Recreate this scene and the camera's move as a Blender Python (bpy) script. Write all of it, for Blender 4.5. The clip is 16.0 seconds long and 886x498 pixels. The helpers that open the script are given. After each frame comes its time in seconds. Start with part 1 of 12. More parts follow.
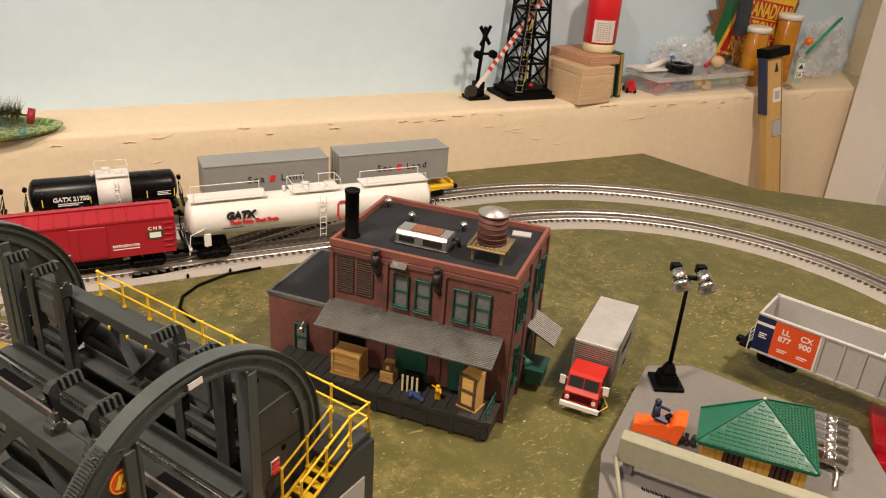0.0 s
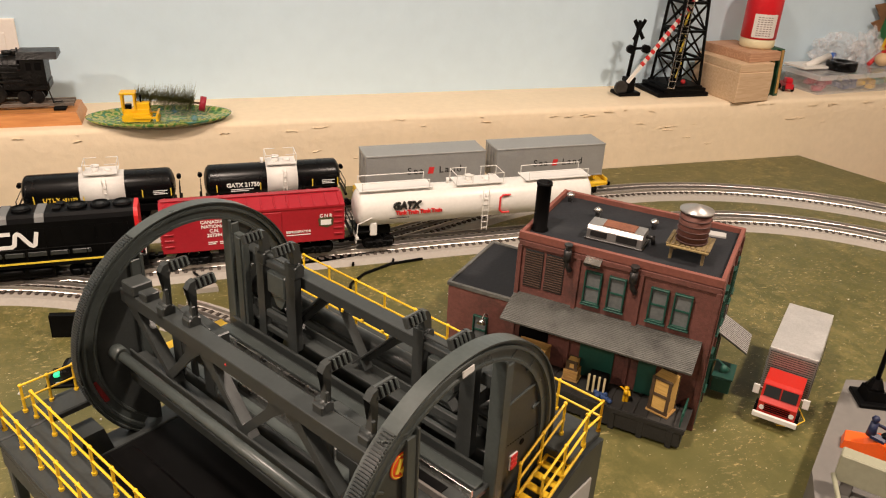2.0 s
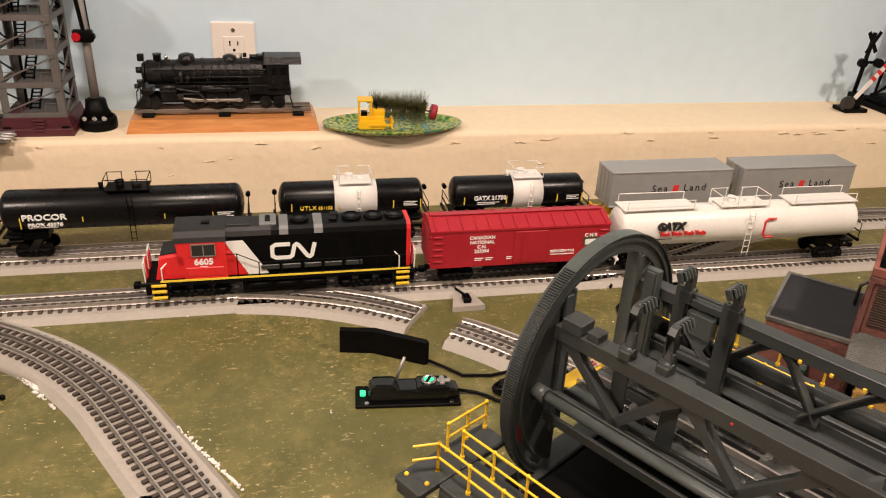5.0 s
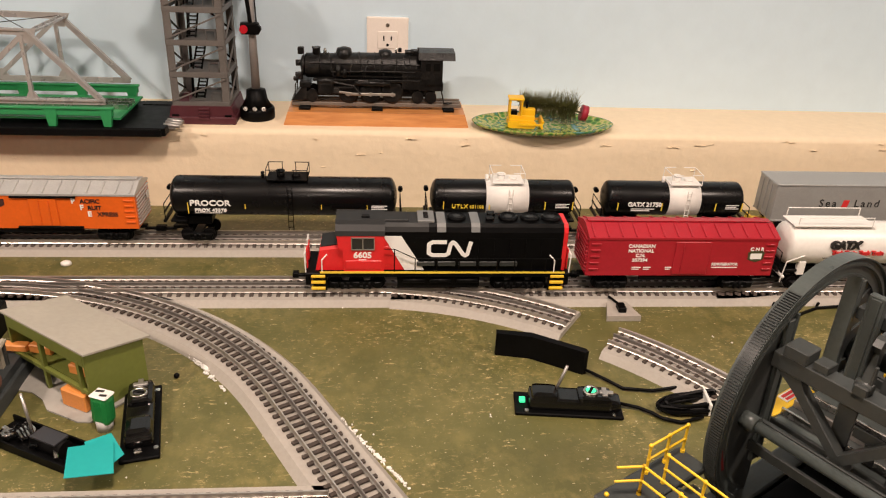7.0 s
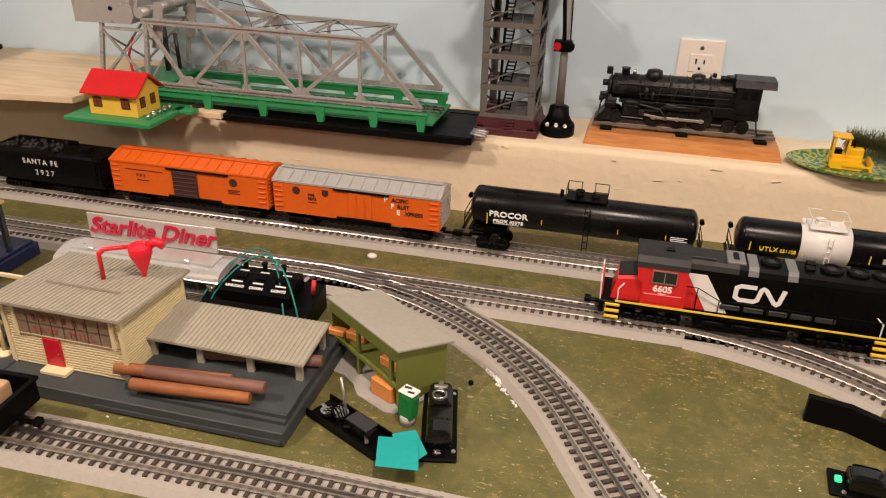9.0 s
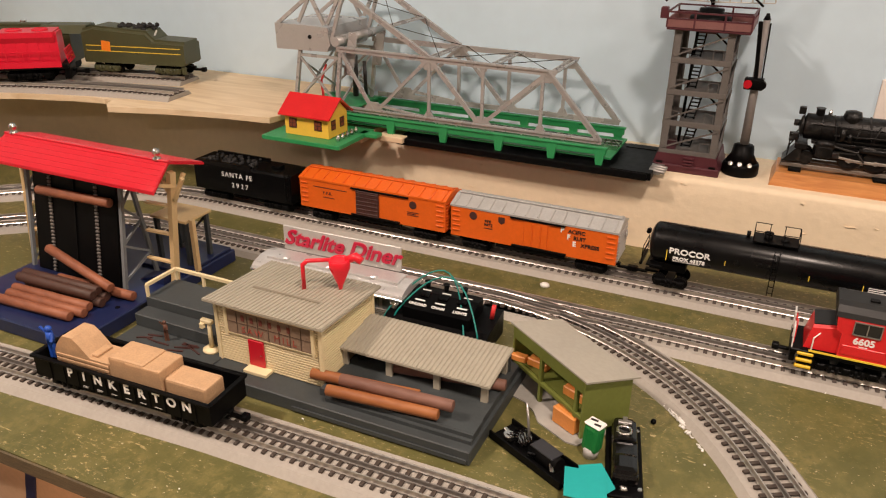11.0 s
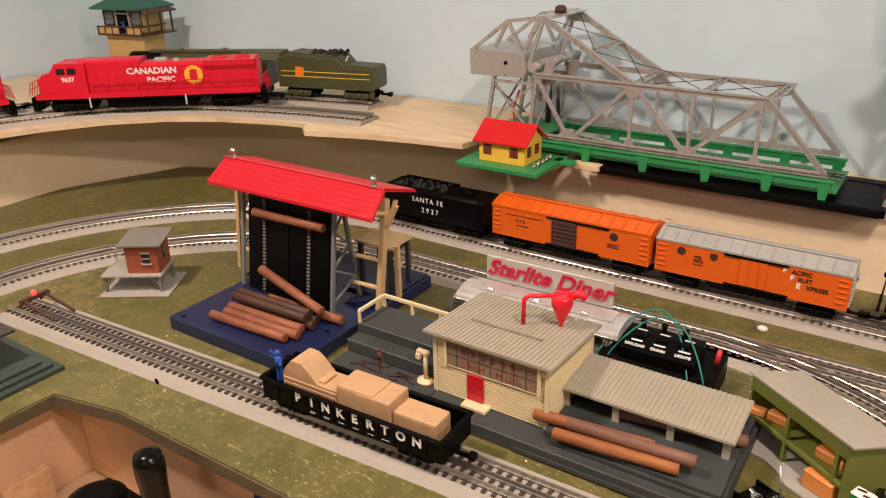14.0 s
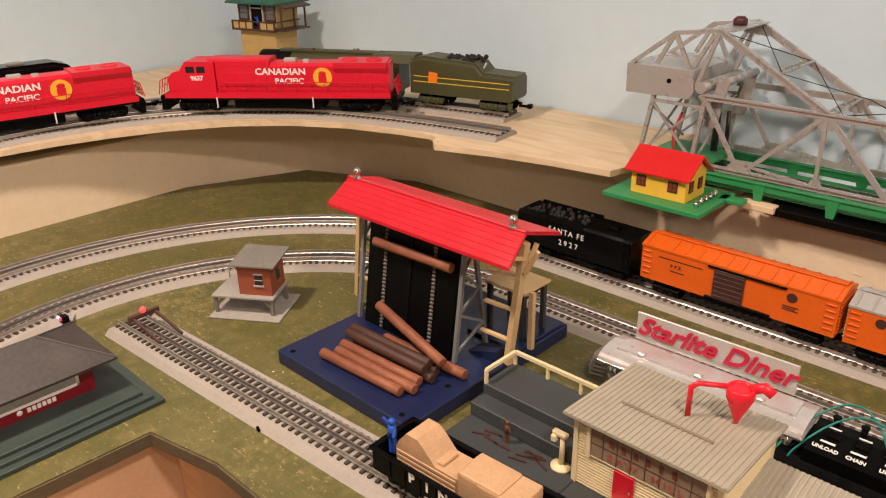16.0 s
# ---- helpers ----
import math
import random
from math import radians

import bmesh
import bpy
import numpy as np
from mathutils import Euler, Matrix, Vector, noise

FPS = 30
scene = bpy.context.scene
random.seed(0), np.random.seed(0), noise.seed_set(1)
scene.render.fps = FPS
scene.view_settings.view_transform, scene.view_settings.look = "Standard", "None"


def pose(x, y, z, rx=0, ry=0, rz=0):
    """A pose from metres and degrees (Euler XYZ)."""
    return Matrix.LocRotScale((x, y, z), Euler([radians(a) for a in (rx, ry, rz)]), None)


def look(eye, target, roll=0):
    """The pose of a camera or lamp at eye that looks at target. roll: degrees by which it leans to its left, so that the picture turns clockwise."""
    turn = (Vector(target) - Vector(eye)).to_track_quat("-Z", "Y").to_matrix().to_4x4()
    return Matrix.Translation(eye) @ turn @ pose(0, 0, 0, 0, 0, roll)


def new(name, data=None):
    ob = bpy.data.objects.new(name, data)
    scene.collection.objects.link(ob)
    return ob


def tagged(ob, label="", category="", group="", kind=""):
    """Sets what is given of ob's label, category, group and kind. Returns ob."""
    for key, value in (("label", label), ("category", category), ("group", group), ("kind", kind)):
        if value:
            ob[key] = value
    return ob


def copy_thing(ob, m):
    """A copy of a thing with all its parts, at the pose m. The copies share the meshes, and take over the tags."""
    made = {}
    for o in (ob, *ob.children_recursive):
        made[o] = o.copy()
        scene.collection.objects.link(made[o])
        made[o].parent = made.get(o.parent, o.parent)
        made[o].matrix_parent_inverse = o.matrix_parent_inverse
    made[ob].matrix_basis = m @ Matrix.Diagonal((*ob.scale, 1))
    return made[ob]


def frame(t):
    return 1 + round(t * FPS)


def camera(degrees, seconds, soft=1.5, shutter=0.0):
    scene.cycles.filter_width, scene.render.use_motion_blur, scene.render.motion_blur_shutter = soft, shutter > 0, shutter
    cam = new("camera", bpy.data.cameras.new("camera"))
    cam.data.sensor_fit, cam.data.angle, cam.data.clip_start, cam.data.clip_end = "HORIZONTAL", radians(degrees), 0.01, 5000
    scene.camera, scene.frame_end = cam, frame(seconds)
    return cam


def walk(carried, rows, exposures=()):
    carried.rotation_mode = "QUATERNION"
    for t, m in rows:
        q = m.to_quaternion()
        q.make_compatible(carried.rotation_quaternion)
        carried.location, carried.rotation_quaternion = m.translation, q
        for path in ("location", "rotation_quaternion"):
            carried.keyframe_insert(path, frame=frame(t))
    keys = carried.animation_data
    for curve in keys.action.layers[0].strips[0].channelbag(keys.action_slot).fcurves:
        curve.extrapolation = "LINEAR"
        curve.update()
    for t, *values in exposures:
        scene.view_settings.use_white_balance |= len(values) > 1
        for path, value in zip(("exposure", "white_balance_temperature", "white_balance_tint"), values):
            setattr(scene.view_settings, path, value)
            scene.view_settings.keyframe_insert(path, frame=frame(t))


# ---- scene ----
cam = camera(60.5, 16.0, soft=1.15)
PATH = [
    (0, (0.09, 0.1219, 0.529), (0.8989, 1.7402, -0.322), 4.0),
    (0.5, (0.0715, 0.1331, 0.527), (0.815, 1.7837, -0.323), 4.2),
    (1, (0.057, 0.1435, 0.527), (0.7363, 1.8224, -0.32), 3.9),
    (1.5, (0.0346, 0.1546, 0.521), (0.6712, 1.8487, -0.33), 3.5),
    (2, (-0.0042, 0.173, 0.511), (0.5839, 1.8761, -0.357), 3.0),
    (2.5, (-0.013, 0.1676, 0.513), (0.5065, 1.8859, -0.369), 3.4),
    (3, (-0.022, 0.1662, 0.519), (0.4113, 1.9129, -0.354), 3.7),
    (3.5, (-0.0795, 0.2018, 0.516), (0.3141, 1.9629, -0.346), 2.9),
    (3.7, (-0.1122, 0.2185, 0.514), (0.2985, 1.9762, -0.347), 2.5),
    (5.8, (-0.2854, 0.3143, 0.497), (0.1248, 2.061, -0.386), 3.2),
    (6, (-0.2905, 0.3171, 0.496), (0.0883, 2.0715, -0.386), 2.9),
    (6.5, (-0.3117, 0.3202, 0.497), (-0.0125, 2.0883, -0.39), 3.0),
    (7, (-0.3247, 0.3207, 0.5), (-0.1561, 2.1013, -0.396), 2.6),
    (7.5, (-0.3349, 0.3253, 0.495), (-0.3626, 2.1087, -0.409), 2.2),
    (8, (-0.3422, 0.333, 0.504), (-0.5863, 2.0963, -0.407), 2.1),
    (8.5, (-0.3706, 0.3398, 0.504), (-0.7258, 2.0824, -0.411), 1.6),
    (9, (-0.4093, 0.3332, 0.512), (-0.8383, 2.0667, -0.388), 1.4),
    (9.5, (-0.432, 0.3242, 0.515), (-0.9682, 2.0392, -0.363), 1.0),
    (9.7, (-0.4409, 0.3218, 0.512), (-1.012, 2.0314, -0.355), 1.1),
    (11.8, (-0.4846, 0.29, 0.518), (-1.324, 1.9072, -0.306), 0.3),
    (12, (-0.4876, 0.2908, 0.519), (-1.3495, 1.8951, -0.307), 0.2),
    (12.5, (-0.4913, 0.2827, 0.52), (-1.4082, 1.8607, -0.296), 0.2),
    (13, (-0.503, 0.2772, 0.521), (-1.4824, 1.8165, -0.298), -0.0),
    (13.5, (-0.5506, 0.2662, 0.524), (-1.5682, 1.7869, -0.284), -0.7),
    (14, (-0.5939, 0.2724, 0.52), (-1.6284, 1.7904, -0.272), -1.2),
    (14.5, (-0.6171, 0.3004, 0.516), (-1.6639, 1.8009, -0.294), -0.8),
    (15, (-0.6447, 0.3613, 0.522), (-1.7611, 1.8038, -0.298), -0.8),
    (15.5, (-0.6787, 0.3849, 0.527), (-1.894, 1.7512, -0.283), -1.0),
    (16, (-0.7093, 0.3736, 0.528), (-1.9709, 1.699, -0.28), -0.9),
]
walk(cam, [(t, look(eye, target, roll)) for t, eye, target, roll in PATH], exposures=[(0.0, -0.10, 6500, 14), (3.5, -0.10, 6500, 17), (7.0, -0.12, 6500, 18), (9.0, -0.25, 6500, 18), (14.0, -0.20, 6650, 19), (16.0, -0.18, 6700, 20)])

# ---------------------------------------------------------------- world, light
world = bpy.data.worlds.new("world")
scene.world = world
world.use_nodes = True
world.node_tree.nodes["Background"].inputs[0].default_value = (0.9, 0.85, 0.8, 1)
world.node_tree.nodes["Background"].inputs[1].default_value = 0.01


def lamp(name, x, y, size, watts, colour=(1.0, 0.84, 0.68)):
    """A round ceiling light: a lit lamp and the white trim ring round it."""
    data = bpy.data.lights.new(name, "AREA")
    data.shape, data.size, data.energy, data.color = "DISK", size, watts, colour
    ob = new(name, data)
    ob.matrix_world = pose(x, y, 1.335)
    return ob


lamp("ceiling_lamp", -0.25, 0.50, 0.16, 21)
lamp("ceiling_lamp", 0.95, 0.35, 0.16, 23)
lamp("ceiling_lamp", -1.6, 0.3, 0.16, 28)
lamp("ceiling_lamp", -0.4, -1.1, 0.16, 14)


# ---------------------------------------------------------------- materials
def nodes_of(name):
    m = bpy.data.materials.new(name)
    m.use_nodes = True
    nt = m.node_tree
    return m, nt, nt.nodes["Principled BSDF"]


def surf(name, col, rough=0.5, metal=0.0, var=0.12, scale=60, bump=0.0, bscale=400, stretch=(1, 1, 1), dirt=None, dirt_amount=0.5, spec=0.5, coat=0.0):
    """A surface with colour variation at two scales, fine relief and, where asked for, stains of another colour."""
    m, nt, p = nodes_of(name)
    N, L = nt.nodes.new, nt.links.new
    tc = N("ShaderNodeTexCoord")
    mp = N("ShaderNodeMapping")
    mp.inputs["Scale"].default_value = stretch
    L(tc.outputs["Object"], mp.inputs[0])
    info = N("ShaderNodeObjectInfo")
    n1 = N("ShaderNodeTexNoise")
    n1.inputs["Scale"].default_value, n1.inputs["Detail"].default_value = scale, 6
    L(mp.outputs[0], n1.inputs["Vector"])
    n2 = N("ShaderNodeTexNoise")
    n2.inputs["Scale"].default_value, n2.inputs["Detail"].default_value = scale * 9, 3
    L(mp.outputs[0], n2.inputs["Vector"])
    add = N("ShaderNodeMath")
    add.operation = "ADD"
    L(n1.outputs["Fac"], add.inputs[0])
    L(n2.outputs["Fac"], add.inputs[1])
    hsv = N("ShaderNodeHueSaturation")
    hsv.inputs["Color"].default_value = (*col, 1)
    rng = N("ShaderNodeMapRange")
    rng.inputs["From Min"].default_value, rng.inputs["From Max"].default_value = 0.7, 1.3
    rng.inputs["To Min"].default_value, rng.inputs["To Max"].default_value = 1 - var, 1 + var
    L(add.outputs[0], rng.inputs["Value"])
    L(rng.outputs[0], hsv.inputs["Value"])
    out = hsv.outputs[0]
    if dirt:
        n3 = N("ShaderNodeTexNoise")
        n3.inputs["Scale"].default_value, n3.inputs["Detail"].default_value = scale * 0.6, 10
        n3.inputs["Roughness"].default_value = 0.7
        L(mp.outputs[0], n3.inputs["Vector"])
        ramp = N("ShaderNodeMapRange")
        ramp.inputs["From Min"].default_value, ramp.inputs["From Max"].default_value = 0.62 - 0.2 * dirt_amount, 0.78 - 0.2 * dirt_amount
        L(n3.outputs["Fac"], ramp.inputs["Value"])
        mix = N("ShaderNodeMix")
        mix.data_type = "RGBA"
        L(ramp.outputs[0], mix.inputs["Factor"])
        L(out, mix.inputs[6])
        mix.inputs[7].default_value = (*dirt, 1)
        out = mix.outputs[2]
    L(out, p.inputs["Base Color"])
    rr = N("ShaderNodeMapRange")
    rr.inputs["To Min"].default_value, rr.inputs["To Max"].default_value = max(rough - 0.1, 0.03), min(rough + 0.12, 1)
    L(n1.outputs["Fac"], rr.inputs["Value"])
    L(rr.outputs[0], p.inputs["Roughness"])
    p.inputs["Metallic"].default_value = metal
    p.inputs["Specular IOR Level"].default_value = spec
    p.inputs["Coat Weight"].default_value = coat
    if bump:
        nb = N("ShaderNodeTexNoise")
        nb.inputs["Scale"].default_value, nb.inputs["Detail"].default_value = bscale, 5
        L(mp.outputs[0], nb.inputs["Vector"])
        b = N("ShaderNodeBump")
        b.inputs["Strength"].default_value, b.inputs["Distance"].default_value = bump, 0.004
        L(nb.outputs["Fac"], b.inputs["Height"])
        L(b.outputs[0], p.inputs["Normal"])
    return m


def glow(name, col, strength):
    m, nt, p = nodes_of(name)
    p.inputs["Base Color"].default_value = (*col, 1)
    p.inputs["Emission Color"].default_value = (*col, 1)
    p.inputs["Emission Strength"].default_value = strength
    return m


def clear(name, col=(0.9, 0.92, 0.92), rough=0.08, trans=0.9, ior=1.2):
    m, nt, p = nodes_of(name)
    p.inputs["Base Color"].default_value = (*col, 1)
    p.inputs["Roughness"].default_value = rough
    p.inputs["Transmission Weight"].default_value = trans
    p.inputs["IOR"].default_value = ior
    return m


def film(name, col, body, spots=0.0, scale=60):
    """Thin clear plastic: mostly see-through, with a faint milky body and gloss."""
    m, nt, p = nodes_of(name)
    N, L = nt.nodes.new, nt.links.new
    p.inputs["Base Color"].default_value = (*col, 1)
    p.inputs["Roughness"].default_value = 0.12
    p.inputs["Coat Weight"].default_value = 0.6
    tr, mix = N("ShaderNodeBsdfTransparent"), N("ShaderNodeMixShader")
    tc, n, mr = N("ShaderNodeTexCoord"), N("ShaderNodeTexNoise"), N("ShaderNodeMapRange")
    n.inputs["Scale"].default_value = scale
    n.inputs["Detail"].default_value = 5
    mr.inputs["From Min"].default_value, mr.inputs["From Max"].default_value = 0.35, 0.72
    mr.inputs["To Min"].default_value, mr.inputs["To Max"].default_value = body, body + spots
    L(tc.outputs["Object"], n.inputs["Vector"])
    L(n.outputs["Fac"], mr.inputs["Value"])
    L(mr.outputs["Result"], mix.inputs[0])
    L(tr.outputs[0], mix.inputs[1])
    L(p.outputs[0], mix.inputs[2])
    out = next(q for q in nt.nodes if q.type == "OUTPUT_MATERIAL")
    L(mix.outputs[0], out.inputs["Surface"])
    return m


def table_paint():
    """Olive paint on plywood, rubbed through to tan along the grain, with pale specks of ballast and plaster."""
    m, nt, p = nodes_of("green_table_paint")
    N, L = nt.nodes.new, nt.links.new
    tc = N("ShaderNodeTexCoord")

    def noise_tex(scale, detail, stretch=(1, 1, 1), rough=0.6):
        mp = N("ShaderNodeMapping")
        mp.inputs["Scale"].default_value = stretch
        L(tc.outputs["Object"], mp.inputs[0])
        n = N("ShaderNodeTexNoise")
        n.inputs["Scale"].default_value, n.inputs["Detail"].default_value, n.inputs["Roughness"].default_value = scale, detail, rough
        L(mp.outputs[0], n.inputs["Vector"])
        return n.outputs["Fac"]

    def step(fac, lo, hi):
        r = N("ShaderNodeMapRange")
        r.inputs["From Min"].default_value, r.inputs["From Max"].default_value = lo, hi
        L(fac, r.inputs["Value"])
        return r.outputs[0]

    def mixed(fac, a, b):
        x = N("ShaderNodeMix")
        x.data_type = "RGBA"
        L(fac, x.inputs["Factor"])
        for sock, v in ((x.inputs[6], a), (x.inputs[7], b)):
            if isinstance(v, tuple):
                sock.default_value = (*v, 1)
            else:
                L(v, sock)
        return x.outputs[2]

    def times(a, b):
        x = N("ShaderNodeMath")
        x.operation = "MULTIPLY"
        L(a, x.inputs[0])
        L(b, x.inputs[1])
        return x.outputs[0]

    base = mixed(step(noise_tex(14, 8, (1, 1, 1), 0.65), 0.30, 0.70), (0.080, 0.080, 0.022), (0.128, 0.116, 0.037))
    blotch = times(step(noise_tex(34, 8, (1.3, 1, 1), 0.74), 0.46, 0.64), step(noise_tex(5, 4), 0.34, 0.58))
    c = mixed(blotch, base, (0.205, 0.170, 0.058))
    worn = times(step(noise_tex(105, 7, (1, 1.9, 1), 0.78), 0.56, 0.63), step(noise_tex(8, 5), 0.45, 0.58))
    c = mixed(worn, c, (0.46, 0.35, 0.16))
    scuff = times(step(noise_tex(60, 5, (0.55, 2.2, 1), 0.7), 0.62, 0.66), step(noise_tex(17, 3), 0.42, 0.55))
    c = mixed(scuff, c, (0.36, 0.29, 0.13))
    specks = step(noise_tex(210, 2, (1, 1.5, 1)), 0.690, 0.722)
    c = mixed(specks, c, (0.62, 0.53, 0.36))
    L(c, p.inputs["Base Color"])
    p.inputs["Roughness"].default_value = 0.48
    b = N("ShaderNodeBump")
    b.inputs["Strength"].default_value, b.inputs["Distance"].default_value = 0.25, 0.001
    L(noise_tex(120, 6, (1, 2.5, 1)), b.inputs["Height"])
    L(b.outputs[0], p.inputs["Normal"])
    return m


def wood(name, light, dark, ring=40, stretch=(1, 12, 12), rough=0.6):
    m, nt, p = nodes_of(name)
    N, L = nt.nodes.new, nt.links.new
    tc, mp = N("ShaderNodeTexCoord"), N("ShaderNodeMapping")
    mp.inputs["Scale"].default_value = stretch
    L(tc.outputs["Object"], mp.inputs[0])
    n = N("ShaderNodeTexNoise")
    n.inputs["Scale"].default_value, n.inputs["Detail"].default_value, n.inputs["Distortion"].default_value = ring, 8, 0.6
    L(mp.outputs[0], n.inputs["Vector"])
    r = N("ShaderNodeValToRGB")
    r.color_ramp.elements[0].position, r.color_ramp.elements[1].position = 0.3, 0.68
    r.color_ramp.elements[0].color, r.color_ramp.elements[1].color = (*dark, 1), (*light, 1)
    L(n.outputs["Fac"], r.inputs[0])
    L(r.outputs[0], p.inputs["Base Color"])
    p.inputs["Roughness"].default_value = rough
    b = N("ShaderNodeBump")
    b.inputs["Strength"].default_value, b.inputs["Distance"].default_value = 0.2, 0.001
    L(n.outputs["Fac"], b.inputs["Height"])
    L(b.outputs[0], p.inputs["Normal"])
    return m


TABLE = table_paint()
CARDBOARD = surf("brown_cardboard", (0.60, 0.38, 0.23), 0.75, var=0.06, scale=20, bump=0.1, bscale=200)
BLUE_WALL = surf("pale_blue_wall_paint", (0.59, 0.74, 0.84), 0.75, var=0.03, scale=3, bump=0.05, bscale=120)
CREAM = surf("cream_plaster", (0.80, 0.66, 0.47), 0.7, var=0.04, scale=8, bump=0.30, bscale=70)
WHITE_WALL = surf("white_paint", (0.78, 0.75, 0.70), 0.6, var=0.03, scale=4)
# unseen ceiling and south wall: darkened to cut bounce and deepen the shadows
CEIL = surf("ceiling_dimmed", (0.55, 0.52, 0.48), 0.9, var=0.02, scale=4)
FILL_CUT_BROWN = wood("fill_cutting_brown", (0.20, 0.12, 0.07), (0.13, 0.075, 0.04), 3, (6, 6, 0.6))
FLOOR = surf("concrete_floor", (0.25, 0.22, 0.19), 0.8, var=0.15, scale=5)
PLY = wood("birch_plywood", (0.78, 0.62, 0.42), (0.62, 0.46, 0.28), 8, (1, 6, 6))
PINE = wood("raw_pine", (0.70, 0.46, 0.27), (0.55, 0.32, 0.16), 10, (1, 8, 8))
PINE_PALE = wood("planed_pine", (0.66, 0.48, 0.31), (0.54, 0.36, 0.21), 25, (1, 10, 10))
OAK = wood("varnished_oak", (0.62, 0.27, 0.08), (0.46, 0.17, 0.045), 22, (1, 10, 10), 0.35)
EDGE = surf("dark_plywood_edge", (0.10, 0.075, 0.04), 0.8, var=0.3, scale=60, stretch=(1, 1, 8))
ROADBED = surf("grey_roadbed_plastic", (0.36, 0.33, 0.29), 0.6, var=0.07, scale=25, bump=0.15, bscale=900)
TIE = surf("brown_tie_plastic", (0.050, 0.036, 0.028), 0.6, var=0.2, scale=200)
RAIL = surf("nickel_rail", (0.56, 0.52, 0.47), 0.34, 0.8, var=0.08, scale=80)
RAIL_DARK = surf("blackened_rail", (0.24, 0.22, 0.20), 0.46, 0.6, var=0.1, scale=80)
BLACK = surf("black_plastic", (0.0026, 0.0026, 0.0028), 0.40, var=0.3, scale=90, spec=0.09)
BLACK_MATT = surf("matt_black_metal", (0.0034, 0.0032, 0.0032), 0.55, var=0.3, scale=90, spec=0.09)
BLACK_GLOSS = surf("glossy_black_paint", (0.003, 0.003, 0.0033), 0.20, var=0.2, scale=40, spec=0.2)
GUNMETAL = surf("worn_gunmetal", (0.055, 0.053, 0.052), 0.42, 0.7, var=0.25, scale=120)
STEEL = surf("bright_steel", (0.60, 0.58, 0.55), 0.25, 1.0, var=0.08, scale=90)
SILVER = surf("silver_paint", (0.42, 0.40, 0.38), 0.38, 0.75, var=0.1, scale=60)
SILVER_ROOF = surf("silver_grey_roof", (0.50, 0.49, 0.47), 0.45, 0.35, var=0.1, scale=60)
GREY_PL = surf("dark_grey_plastic", (0.036, 0.040, 0.039), 0.33, var=0.14, scale=40, spec=0.35)
GREY_MID = surf("mid_grey_plastic", (0.057, 0.067, 0.064), 0.32, var=0.14, scale=40, spec=0.4)
GREY_LT = surf("light_grey_plastic", (0.42, 0.41, 0.39), 0.5, var=0.06, scale=40)
YELLOW = surf("yellow_plastic", (0.80, 0.50, 0.02), 0.4, var=0.06, scale=40)
YELLOW_TOY = surf("yellow_toy_paint", (0.85, 0.48, 0.01), 0.35, var=0.06, scale=60)
WHITE = surf("white_plastic", (0.75, 0.73, 0.69), 0.45, var=0.04, scale=60)
WHITE_INK = surf("white_lettering", (0.80, 0.79, 0.76), 0.6, var=0.03, scale=60)
BLACK_INK = surf("black_lettering", (0.015, 0.013, 0.012), 0.6, var=0.05, scale=60)
RED_INK = surf("red_lettering", (0.62, 0.03, 0.03), 0.5, var=0.05, scale=60)
YELLOW_INK = surf("yellow_lettering", (0.80, 0.58, 0.05), 0.5, var=0.05, scale=60)
CREAM_PL = surf("cream_plastic", (0.72, 0.60, 0.36), 0.5, var=0.05, scale=40)
IVORY = surf("ivory_outlet_plastic", (0.84, 0.77, 0.70), 0.35, var=0.03, scale=40)


